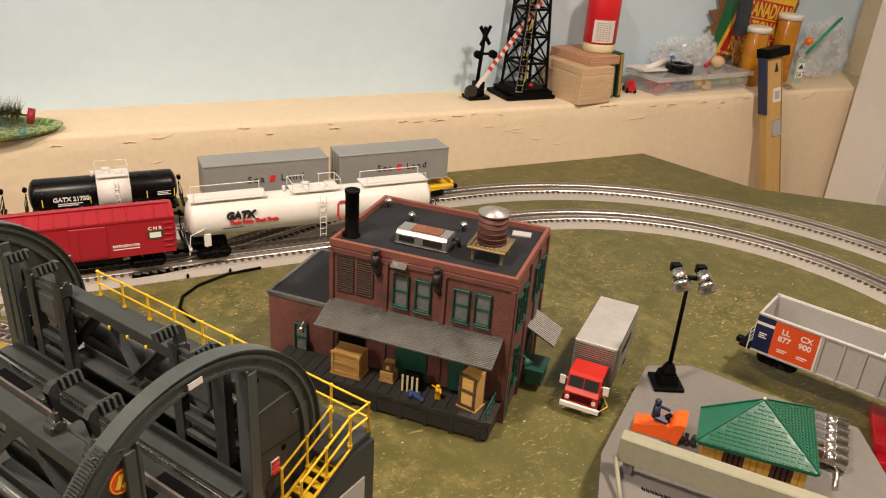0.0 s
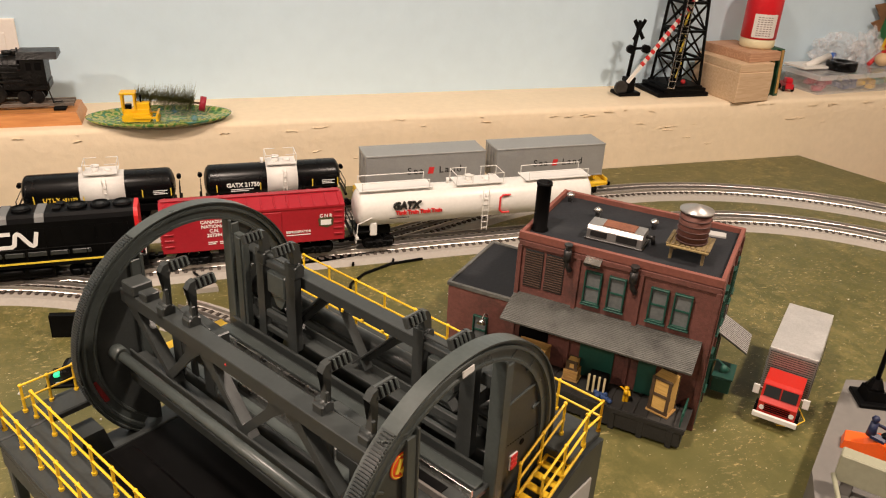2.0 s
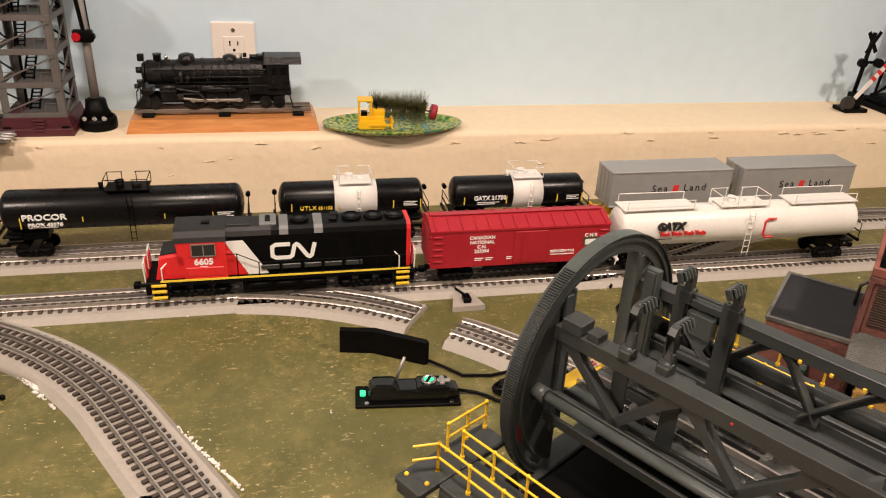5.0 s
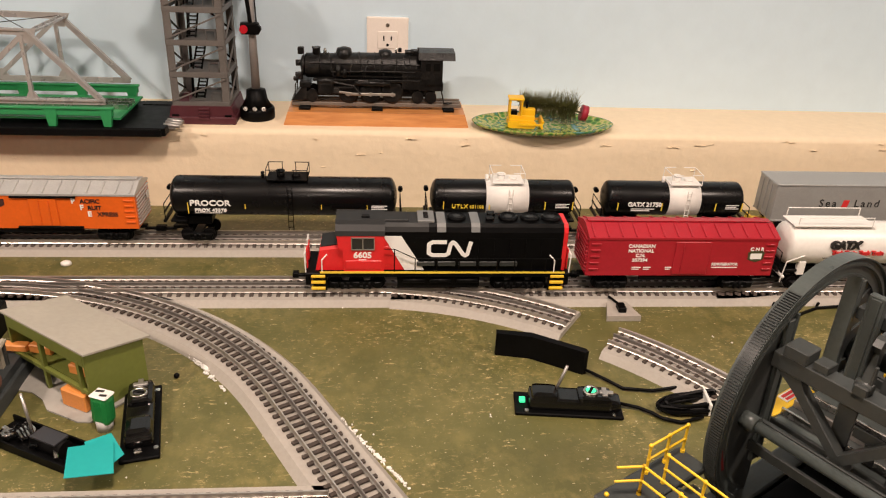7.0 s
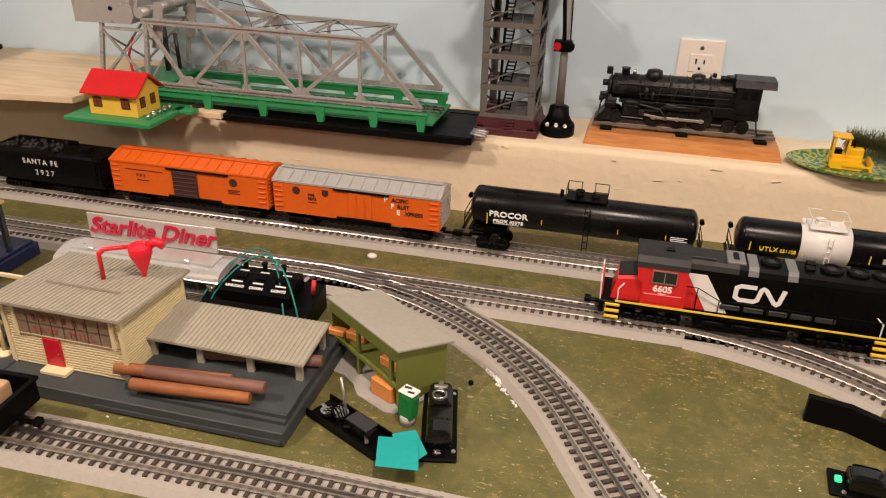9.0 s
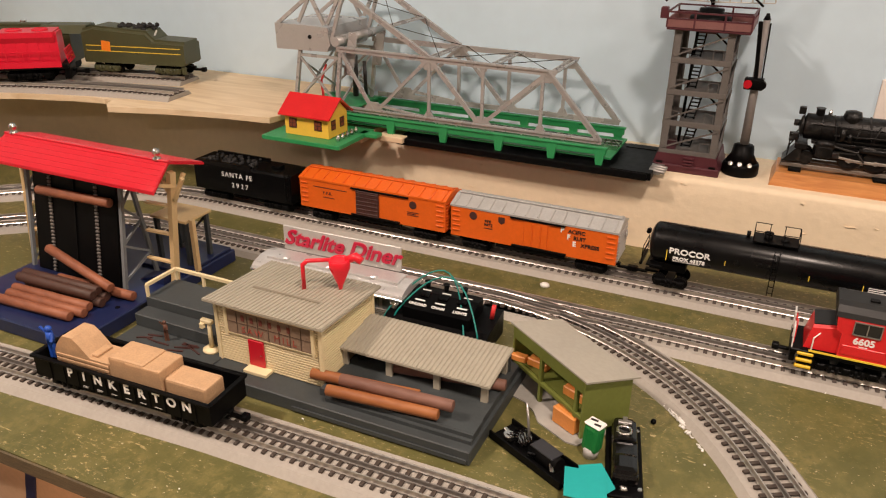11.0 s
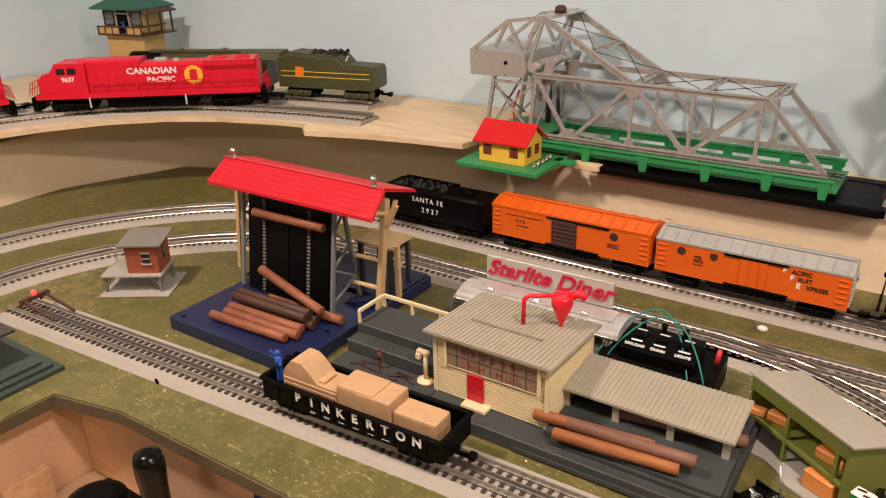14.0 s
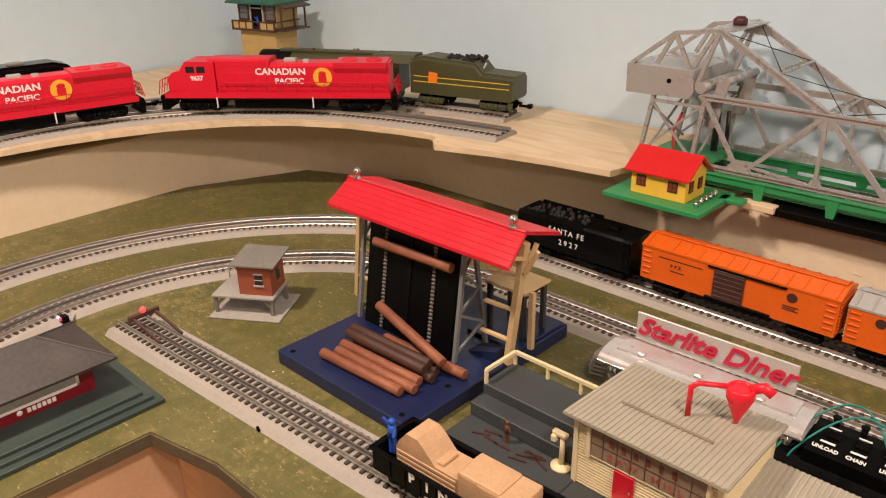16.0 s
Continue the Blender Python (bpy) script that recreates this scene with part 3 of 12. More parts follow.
def bogie(car, x, axles=2, gap=0.030, material=BLACK):
    b = Mesh()
    half = gap * (axles - 1) / 2
    for s in (-1, 1):
        y = s * 0.0225
        b.box((x, y, 0.0275), (half * 2 + 0.012, 0.004, 0.0055), 0.001)
        b.box((x, y, 0.0215), (half * 1.2 + 0.006, 0.0035, 0.004), 0.0008)
        for k in range(axles):
            xa = x - half + gap * k
            b.box((xa, y + s * 0.001, 0.0255), (0.009, 0.0055, 0.009), 0.001)
            b.cyl((xa, y, 0.0255), (xa, y + s * 0.0045, 0.0255), 0.0028, 8)
        for k in range(axles - 1):
            xm = x - half + gap * (k + 0.5)
            for d in (-0.0035, 0.0035):
                b.cyl((xm + d, y + s * 0.0015, 0.020), (xm + d, y + s * 0.0015, 0.030), 0.0021, 8)
    b.box((x, 0, 0.0285), (0.012, 0.045, 0.005), 0.001)
    t = part("bogie", b, material, car)
    for k in range(axles):
        w = part("wheelset", WHEEL, BLACK_MATT, t)
        w.matrix_basis = pose(x - half + gap * k, 0, 0.0255)
    return t


def coupler(car, x, d):
    b = Mesh().box((x + d * 0.008, 0, 0.0265), (0.016, 0.005, 0.004), 0.0008).box((x + d * 0.0185, 0.002, 0.0265), (0.008, 0.009, 0.0075), 0.001)
    b.box((x - d * 0.006, 0, 0.0305), (0.02, 0.008, 0.004), 0.0006)
    part("coupler", b, BLACK, car)


def ladder_mesh(x0, x1, y, z0, z1, n, r=0.0006, b=None):
    b = b or Mesh()
    for x in (x0, x1):
        b.cyl((x, y, z0), (x, y, z1), r, 5)
    for k in range(n):
        z = z0 + (z1 - z0) * (k + 0.5) / n
        b.cyl((x0, y, z), (x1, y, z), r, 5)
    return b


def smudge_bars(car, x, y, z, w, n, material, pitch=0.0026, th=0.0011):
    """Small print that cannot be read: plain bars."""
    b = Mesh()
    for k in range(n):
        b.box((x - (0.1 * w if k % 2 else 0), y, z - k * pitch), (w * (0.8 if k % 2 else 1.0), 0.0005, th))
    part("small_print", b, material, car)


def tank_car(label, x, y, length, r, zc, body, group, m=None):
    car = thing("tank_car", label, "tank car", m if m is not None else pose(x, y, 0), group)
    h = length / 2
    prof = [(0.0005, -h)] + [(r * math.sin(a), -h + 0.4 * r * (1 - math.cos(a))) for a in (math.pi / 2 * k / 7 for k in range(1, 8))]
    prof += [(rr, -hh) for rr, hh in prof[::-1]]
    part("tank", Mesh().lathe(prof, (0, 0, zc), 36, "x"), body, car)
    b = Mesh()
    for s in (-1, 1):
        b.box((s * (h - 0.030), 0, zc - r - 0.006), (0.05, 0.026, 0.012), 0.001)
        b.box((s * (h - 0.012), 0, zc - r * 0.75 - 0.01), (0.022, 0.046, 0.003), 0.0006)
        b.box((s * (h + 0.006), 0, zc - r * 0.75 - 0.009), (0.004, 0.05, 0.004), 0.0006)
    part("underframe", b, BLACK, car)
    for s in (-1, 1):
        bogie(car, s * (h - 0.036))
        coupler(car, s * (h - 0.002), s)
        b = Mesh()
        xe = s * (h + 0.005)
        for yy in (-0.024, 0.024):
            b.cyl((xe, yy, zc - r * 0.75 - 0.008), (xe, yy, zc - 0.004), 0.0007, 5)
        b.cyl((xe, -0.024, zc - 0.004), (xe, 0.024, zc - 0.004), 0.0007, 5)
        b.cyl((xe, 0.010, zc + 0.006), (xe, 0.018, zc + 0.006), 0.0035, 8)
        b.box((xe, 0.0, zc - 0.016), (0.002, 0.05, 0.0012))
        part("end_railing", b, BLACK, car)
    return car


def tank_platform(car, x, w, zc, r, material, bars=2):
    b = Mesh()
    zt = zc + r
    b.box((x, 0, zt + 0.0015), (w, 0.034, 0.0014))
    part("walkway", b, material, car)
    b = Mesh()
    for yy in (-0.0165, 0.0165):
        for k in range(4):
            xx = x - w / 2 + w * k / 3
            if k in (0, 3) or bars > 1:
                b.cyl((xx, yy, zt + 0.001), (xx, yy, zt + 0.0165), 0.0006, 5)
        b.cyl((x - w / 2, yy, zt + 0.0165), (x - w / 2 + w * 0.36, yy, zt + 0.0165), 0.0006, 5)
        b.cyl((x + w / 2 - w * 0.36, yy, zt + 0.0165), (x + w / 2, yy, zt + 0.0165), 0.0006, 5)
    for xx in (x - w / 2, x + w / 2):
        b.cyl((xx, -0.0165, zt + 0.0165), (xx, 0.0165, zt + 0.0165), 0.0006, 5)
    part("platform_rail", b, material, car)
    b = Mesh()
    b.cyl((x - w * 0.18, 0, zt - 0.002), (x - w * 0.18, 0, zt + 0.009), 0.0055, 14).cyl((x - w * 0.18, 0, zt + 0.009), (x - w * 0.18, 0, zt + 0.0105), 0.0062, 14)
    b.cyl((x + w * 0.2, 0, zt - 0.002), (x + w * 0.2, 0, zt + 0.006), 0.006, 14)
    b.cyl((x - w * 0.62, 0, zt - 0.002), (x - w * 0.62, 0, zt + 0.008), 0.0026, 10)
    part("valve", b, material, car)
    part("ladder", ladder_mesh(x + w * 0.02, x + w * 0.14, -r - 0.0012, zc - r - 0.013, zt - 0.004, 7), material, car)


# long black tank car
R = 0.0275
car = tank_car("long glossy black tank car with white lettering and a top platform", -0.456, YC1, 0.314, R, 0.0785, TANK_BLACK, "outer train")
tank_platform(car, 0.005, 0.056, 0.0785, R, BLACK)
sign(car, "PROCOR", 0.0112, WHITE_INK, front(-0.099, -R - 0.0001, 0.0775, sx=1.2), depth=0.0016, bold=0.0002)
sign(car, "PROX 43578", 0.0066, WHITE_INK, front(-0.099, -R + 0.0008, 0.0665, sx=1.2), depth=0.0016, bold=0.0001)
smudge_bars(car, -0.102, -R + 0.0010, 0.0628, 0.036, 1, WHITE_INK)
smudge_bars(car, 0.132, -R + 0.0002, 0.0750, 0.022, 3, WHITE_INK)
b = Mesh().box((-0.129, -R + 0.0008, 0.070), (0.0012, 0.002, 0.016)).box((-0.052, -R, 0.073), (0.001, 0.0016, 0.007)).box((0.052, -R, 0.073), (0.001, 0.0016, 0.007)).box((0.115, -R, 0.073), (0.001, 0.0016, 0.007))
part("reflector_stripe", b, YELLOW_INK, car)

# two short tank cars with a white band
for x, word, num, lab, ink in ((-0.147, "UTLX", "651108", "short black tank car with a white middle band and yellow lettering", YELLOW_INK), (0.104, "GATX 21750", "", "short black tank car with a white middle band and white lettering", WHITE_INK)):
    r, zc = 0.0250, 0.0800
    car = tank_car(lab, x, YC1, 0.210, r, zc, TANK_BLACK, "outer train")
    bx = 0.004 if num else 0.012
    bw = 0.031 if num else 0.024
    part("white_band", Mesh().lathe([(r - 0.002, bx - bw), (r + 0.0006, bx - bw + 0.0006), (r + 0.0006, bx + bw - 0.0006), (r - 0.002, bx + bw)], (0, 0, zc), 36, "x"), WHITE, car, "glossy white band round the tank")
    tank_platform(car, bx, 0.046, zc, r, WHITE, 1)
    if num:
        sign(car, word, 0.0085, ink, front(-0.064, -r - 0.0001, 0.0745), depth=0.0016, spacing=1.15)
        sign(car, num, 0.0068, ink, front(-0.040, -r - 0.0001, 0.0740), depth=0.0016)
    else:
        sign(car, word, 0.0090, ink, front(-0.048, -r - 0.0001, 0.0795), depth=0.0016, bold=0.0002)
        smudge_bars(car, -0.05, -r + 0.0003, 0.0725, 0.034, 2, ink)
    smudge_bars(car, 0.083, -r + 0.0001, 0.0790, 0.020, 3, WHITE_INK)
    b = Mesh()
    for xx in (-0.087, -0.022, 0.058, 0.098):
        b.box((xx, -r + 0.0006, 0.076), (0.0014, 0.002, 0.012))
    part("reflector_stripe", b, YELLOW_INK, car)


def box_car(label, x, y, length, z0, z1, zr, side, roof, group, ends=None, cap=None):
    """A house car: body with a shallow gabled roof, ribs, ladders and underframe."""
    car = thing("box_car", label, "box car", pose(x, y, 0), group)
    h, w = length / 2, 0.031
    part("body", Mesh().prism([(-w, z0), (w, z0), (w, z1), (-w, z1)], "x", -h, h), side, car)
    part("roof", Mesh().prism([(-w - 0.0012, z1 + 0.0002), (w + 0.0012, z1 + 0.0002), (w + 0.0012, z1 + 0.0030), (0.006, zr), (-0.006, zr), (-w - 0.0012, z1 + 0.0030)], "x", -h - 0.001, h + 0.001), roof, car)
    slope = math.degrees(math.atan2(zr - z1 - 0.003, w + 0.0012 - 0.006))
    part("roof_walk", Mesh().box((0, 0, zr + 0.0018), (length * 0.98, 0.0095, 0.0016), 0.0003), roof, car)
    b = Mesh()
    n = 13
    for k in range(n + 1):
        xx = -h + 0.006 + (length - 0.012) * k / n
        for s in (-1, 1):
            b.box((xx, s * (w + 0.007) / 2, (zr + z1 + 0.0034) / 2 + 0.0004), (0.0022, w - 0.006, 0.0022), 0.0005, rx=-s * slope)
    part("roof_rib", b, roof, car)
    b = Mesh()
    for s in (-1, 1):
        for sx in (-1, 1):
            for k in range(5):
                b.box((sx * (h - 0.009), s * (w + 0.0009), z0 + 0.010 + k * (z1 - z0 - 0.016) / 4), (0.012, 0.0018, 0.0022), 0.0004)
    part("grab_rung", b, side, car)
    b = Mesh()
    for sx in (-1, 1):
        for k in range(9):
            b.box((sx * (h + 0.0008), 0, z0 + 0.005 + k * (z1 - z0 - 0.008) / 8), (0.0026, 0.054, 0.0024), 0.0006)
        b.cyl((sx * (h + 0.003), 0.012, z0 + 0.034), (sx * (h + 0.0046), 0.012, z0 + 0.034), 0.0055, 12)
        b.prism([(-w, z1), (w, z1), (0, zr)], "x", sx * h - 0.0004, sx * h + 0.0008)
    part("end_rib", b, ends or roof, car)
    b = Mesh().box((0, 0, z0 - 0.003), (length * 0.94, 0.040, 0.006), 0.001).box((0, -0.028, z0 - 0.004), (length * 0.42, 0.003, 0.006), 0.0006).box((0.01, 0.0, z0 - 0.009), (0.05, 0.018, 0.008), 0.002)
    part("underframe", b, BLACK_MATT, car)
    for s in (-1, 1):
        bogie(car, s * (h - 0.038))
        coupler(car, s * (h - 0.002), s)
    return car


# silver-roofed reefer
W = 0.0312
car = box_car("bright orange refrigerator car with a silver roof and black lettering", -0.782, YC1, 0.258, 0.040, 0.0880, 0.1005, ORANGE, SILVER_ROOF, "outer train")
part("door_track", Mesh().box((0.010, -W - 0.0014, 0.0868), (0.085, 0.003, 0.003), 0.0005).box((0.014, -W - 0.0012, 0.0425), (0.085, 0.003, 0.003), 0.0005), BLACK, car)
part("plug_door", Mesh().box((0.008, -W - 0.0006, 0.0645), (0.036, 0.0016, 0.040), 0.0005).cyl((0.003, -W - 0.002, 0.047), (0.003, -W - 0.002, 0.082), 0.0007, 5).cyl((0.016, -W - 0.002, 0.047), (0.016, -W - 0.002, 0.082), 0.0007, 5), ORANGE, car)
for k, (big, rest, xa) in enumerate((("P", "ACIFIC", 0.052), ("F", "RUIT", 0.062), ("E", "XPRESS", 0.071))):
    z = 0.0805 - 0.0095 * k
    sign(car, big, 0.0105, WHITE_INK, front(xa - 0.004, -W - 0.0002, z), bold=0.0004)
    sign(car, rest, 0.0084, BLACK_INK, front(xa + (0.0175, 0.0125, 0.0195)[k], -W - 0.0002, z - 0.0004), bold=0.0002)
sign(car, "PFE", 0.0058, BLACK_INK, front(-0.068, -W - 0.0002, 0.0722), bold=0.0002, spacing=1.2)
sign(car, "9872", 0.0058, BLACK_INK, front(-0.067, -W - 0.0002, 0.0665), bold=0.0002, spacing=1.2)
part("round_emblem", Mesh().cyl((-0.092, -W, 0.0775), (-0.092, -W - 0.0004, 0.0775), 0.0062, 20), BROWN_DOOR, car)
part("shield_emblem", Mesh().prism([(-0.051, 0.083), (-0.041, 0.083), (-0.041, 0.075), (-0.046, 0.0715), (-0.051, 0.075)], "y", -W - 0.0004, -W), BROWN_DOOR, car)
smudge_bars(car, -0.067, -W - 0.0002, 0.0610, 0.014, 1, BROWN_DOOR)

# all-orange box car with the brown door
car = box_car("worn orange box car with a dark brown sliding door", -1.055, YC1, 0.268, 0.040, 0.0890, 0.1005, ORANGE, ORANGE, "outer train")
part("door_track", Mesh().box((0.018, -W - 0.0014, 0.0876), (0.105, 0.003, 0.003), 0.0005).box((0.010, -W - 0.0012, 0.0425), (0.09, 0.003, 0.003), 0.0005), BLACK, car)
b = Mesh().box((-0.004, -W - 0.0012, 0.0645), (0.042, 0.0026, 0.042), 0.0005)
for k in range(6):
    b.box((-0.004, -W - 0.0026, 0.0475 + 0.0068 * k), (0.040, 0.0012, 0.0018), 0.0004)
part("sliding_door", b, BROWN_DOOR, car, "dark brown ribbed sliding door")
sign(car, "P.F.E.", 0.0068, BROWN_DOOR, front(-0.080, -W - 0.0002, 0.0700), spacing=1.2)
smudge_bars(car, -0.078, -W - 0.0002, 0.0625, 0.022, 1, BROWN_DOOR)
smudge_bars(car, -0.075, -W - 0.0002, 0.0790, 0.065, 1, BROWN_DOOR)
part("round_emblem", Mesh().cyl((0.078, -W, 0.0765), (0.078, -W - 0.0004, 0.0765), 0.0066, 20), BROWN_DOOR, car)
smudge_bars(car, 0.078, -W - 0.0002, 0.0640, 0.020, 3, BROWN_DOOR)


def black_tender():
    car = thing("coal_tender", "black steam tender with white lettering and a coal load", "tender", pose(-1.312, YC1, 0), "outer train")
    h, w = 0.104, 0.030
    part("body", Mesh().prism([(-w, 0.036), (w, 0.036), (w, 0.083), (w - 0.003, 0.087), (-w + 0.003, 0.087), (-w, 0.083)], "x", -h, h), BLACK_GLOSS, car)
    b = Mesh()
    for s in (-1, 1):
        b.prism([(s * w, 0.083), (s * (w - 0.001), 0.0905), (s * (w - 0.006), 0.0905), (s * (w - 0.006), 0.083)], "x", -h + 0.01, h * 0.2)
    b.box((h * 0.55, 0, 0.089), (0.018, 0.016, 0.005), 0.001)
    part("coping", b, BLACK_GLOSS, car)
    b = Mesh()
    for k in range(60):
        b.ball((random.uniform(-h + 0.014, h * 0.15), random.uniform(-w + 0.008, w - 0.008), random.uniform(0.0855, 0.0905)), random.uniform(0.0025, 0.0045), seg=6)
    part("coal_load", b, COAL, car, "heaped black coal")
    b = Mesh()
    for k in range(18):
        for z in (0.040, 0.080):
            b.ball((-h + 0.006 + k * 0.0115, -w, z), 0.0007, seg=6)
    part("rivet", b, BLACK_GLOSS, car)
    sign(car, "SANTA FE", 0.0125, WHITE_INK, front(-0.01, -w - 0.0002, 0.0700), spacing=1.25)
    sign(car, "2927", 0.0125, WHITE_INK, front(-0.005, -w - 0.0002, 0.0520), spacing=1.6)
    part("ladder", ladder_mesh(h - 0.012, h - 0.003, -w - 0.0012, 0.040, 0.092, 8), BLACK, car)
    for s in (-1, 1):
        bogie(car, s * (h - 0.038), 3, 0.021)
        coupler(car, s * (h - 0.002), s)


black_tender()


def trailer_flat():
    x0, L = 0.236, 0.455
    car = thing("flat_car", "yellow flat car with spoked ends carrying two trailers", "flat car", pose(x0 + L / 2, YC1, 0), "outer train")
    h = L / 2
    part("deck", Mesh().box((0, 0, 0.0385), (L, 0.054, 0.005), 0.001), YELLOW, car)
    b = Mesh()
    for s in (-1, 1):
        b.prism([(-h, 0.036), (h, 0.036), (h - 0.08, 0.029), (-h + 0.08, 0.029)], "y", s * 0.0255 - 0.0015, s * 0.0255 + 0.0015)
        b.box((s * (h - 0.002), 0, 0.044), (0.004, 0.050, 0.007), 0.001)
        b.prism([(s * (h - 0.030), 0.041), (s * (h - 0.012), 0.041), (s * (h - 0.021), 0.052)], "y", -0.004, 0.004)
    part("side_sill", b, YELLOW, car)
    for s in (-1, 1):
        bogie(car, s * (h - 0.040))
        coupler(car, s * (h - 0.002), s)
    for k, xc in enumerate((-0.114, 0.110)):
        t = thing("semi_trailer", "silver grey box trailer with black lettering riding on the flat car", "trailer", pose(x0 + h + xc, YC1, 0), "trailers on the flat car")
        part("box", Mesh().box((0.0, 0, 0.0845), (0.205, 0.054, 0.058), 0.0012), TRAILER, t)
        b = Mesh()
        for s in (-1, 1):
            b.box((0, s * 0.0272, 0.1125), (0.205, 0.0016, 0.0024), 0.0004).box((0, s * 0.0272, 0.0570), (0.205, 0.0016, 0.0026), 0.0004)
        b.box((-0.103, 0.0, 0.085), (0.0012, 0.002, 0.054)).box((-0.1032, -0.013, 0.085), (0.001, 0.0012, 0.05)).box((-0.1032, 0.013, 0.085), (0.001, 0.0012, 0.05))
        part("rail_trim", b, TRAILER, t)
        part("chassis", Mesh().box((0, 0, 0.0535), (0.19, 0.018, 0.004)).box((-0.072, 0, 0.0490), (0.022, 0.034, 0.006), 0.001).box((0.05, 0, 0.0475), (0.004, 0.030, 0.013), 0.0006), BLACK, t)
        for dx in (-0.083, -0.061):
            for s in (-1, 1):
                w = part("wheel", Mesh().cyl((dx, s * 0.018, 0.0493), (dx, s * 0.0265, 0.0493), 0.0082, 18), BLACK, t)
                part("hub", Mesh().cyl((dx, s * 0.0260, 0.0493), (dx, s * 0.0275, 0.0493), 0.0042, 14), STEEL, w, "bright metal hub")
        sign(t, "Sea", 0.0165, BLACK_INK, front(-0.020, -0.0274, 0.0845), spacing=1.3)
        sign(t, "Land", 0.0165, BLACK_INK, front(0.040, -0.0274, 0.0845), spacing=1.3)
        part("emblem", Mesh().prism([(0.0015, 0.079), (0.0105, 0.079), (0.0125, 0.090), (0.0035, 0.090)], "y", -0.0277, -0.0271), RED_INK, t, "small red emblem")


trailer_flat()


def diesel_common(loco, h, deck_z, n_axle, x_b, material=BLACK):
    for s in (-1, 1):
        bogie(loco, s * x_b, n_axle, 0.027, material)
        coupler(loco, s * (h - 0.004), s)


ROOF_BLACK = surf("satin_black_roof", (0.020, 0.020, 0.020), 0.5, var=0.15, scale=60, spec=0.3)
SILVER_GREY = surf("flat_grey_roof_paint", (0.16, 0.165, 0.165), 0.5, var=0.1, scale=60)


def cn_loco():
    w = 0.0300
    lo = thing("diesel_locomotive", "red, white and black diesel locomotive with white letters", "locomotive", pose(-0.249, YC2, 0), "inner train")
    part("frame", Mesh().box((0, 0, 0.0425), (0.334, 0.062, 0.006), 0.0012).box((0, 0, 0.037), (0.300, 0.03, 0.008), 0.001), BLACK, lo)
    for s in (-1, 1):
        part("yellow_stripe", Mesh().box((-0.068, s * 0.0313, 0.0468), (0.160, 0.0012, 0.0022)).box((0.086, s * 0.0313, 0.0468), (0.148, 0.0012, 0.0020)), YELLOW_INK, lo, "thin yellow sill stripe")
    part("fuel_tank", Mesh().prism([(-0.020, 0.019), (0.020, 0.019), (0.026, 0.025), (0.026, 0.037), (-0.026, 0.037), (-0.026, 0.025)], "x", -0.052, 0.052), BLACK, lo)
    for k in range(3):
        part("air_reservoir", Mesh().cyl((-0.045 + 0.034 * k, -0.0275, 0.0335), (-0.018 + 0.034 * k, -0.0275, 0.0335), 0.0032, 10), BLACK, lo)
    # long hood with low doors along the walkway
    hood = [(-0.0230, 0.046), (0.0230, 0.046), (0.0230, 0.0985), (0.0205, 0.1045), (0.0165, 0.1080), (-0.0165, 0.1080), (-0.0205, 0.1045), (-0.0230, 0.0985)]
    part("long_hood", Mesh().prism(hood, "x", -0.069, 0.1555), BLACK, lo)
    part("hood_end", Mesh().prism([(y * 1.01, z) for y, z in hood], "x", 0.1557, 0.1610), CN_RED, lo, "red rear end of the hood")
    b = Mesh()
    for k in range(9):
        b.box((-0.022 + 0.020 * k, -0.0232, 0.0760), (0.0186, 0.0005, 0.0300))
    part("hood_door", b, BLACK, lo)
    # cab with a slanted windscreen, rounded dark roof
    b = Mesh().prism([(-0.1190, 0.046), (-0.0690, 0.046), (-0.0690, 0.0965), (-0.1270, 0.0965), (-0.1250, 0.0800), (-0.1190, 0.0760)], "y", -w, w)
    part("cab", b, CN_RED, lo)
    roof = [(-w - 0.0008, 0.0967), (w + 0.0008, 0.0967), (w - 0.0010, 0.1025), (0.0225, 0.1085), (0.0150, 0.1112), (-0.0150, 0.1112), (-0.0225, 0.1085), (-w + 0.0010, 0.1025)]
    part("cab_roof", Mesh().prism(roof, "x", -0.1285, -0.0680), ROOF_BLACK, lo, "black cab roof")
    part("roof_panel", Mesh().prism([(-0.0232, 0.0990), (0.0232, 0.0990), (0.0207, 0.1049), (0.0167, 0.1086), (-0.0167, 0.1086), (-0.0207, 0.1049)], "x", -0.0678, -0.0140), ROOF_BLACK, lo)
    part("roof_hatch", Mesh().box((-0.0560, 0, 0.1095), (0.034, 0.026, 0.0026), 0.0008), ROOF_BLACK, lo)
    part("roof_hatch", Mesh().box((-0.0175, 0, 0.1095), (0.021, 0.032, 0.0034), 0.0008), SILVER_GREY, lo, "mid grey roof hatch")
    part("exhaust", Mesh().box((-0.0175, 0, 0.1115), (0.006, 0.016, 0.0030), 0.0006), BLACK, lo)
    part("roof_horn", Mesh().box((-0.092, -0.006, 0.1125), (0.010, 0.006, 0.0030), 0.0006), BLACK, lo)
    # nose, dark on top
    b = Mesh().prism([(-0.0235, 0.046), (0.0235, 0.046), (0.0215, 0.0765), (0.0180, 0.0795), (-0.0180, 0.0795), (-0.0215, 0.0765)], "x", -0.1540, -0.1190)
    nose = part("nose", b, CN_RED, lo)
    for v in nose.data.vertices:
        if v.co.x < -0.15 and v.co.z > 0.06:
            v.co.x += 0.0060
            v.co.z -= 0.0045
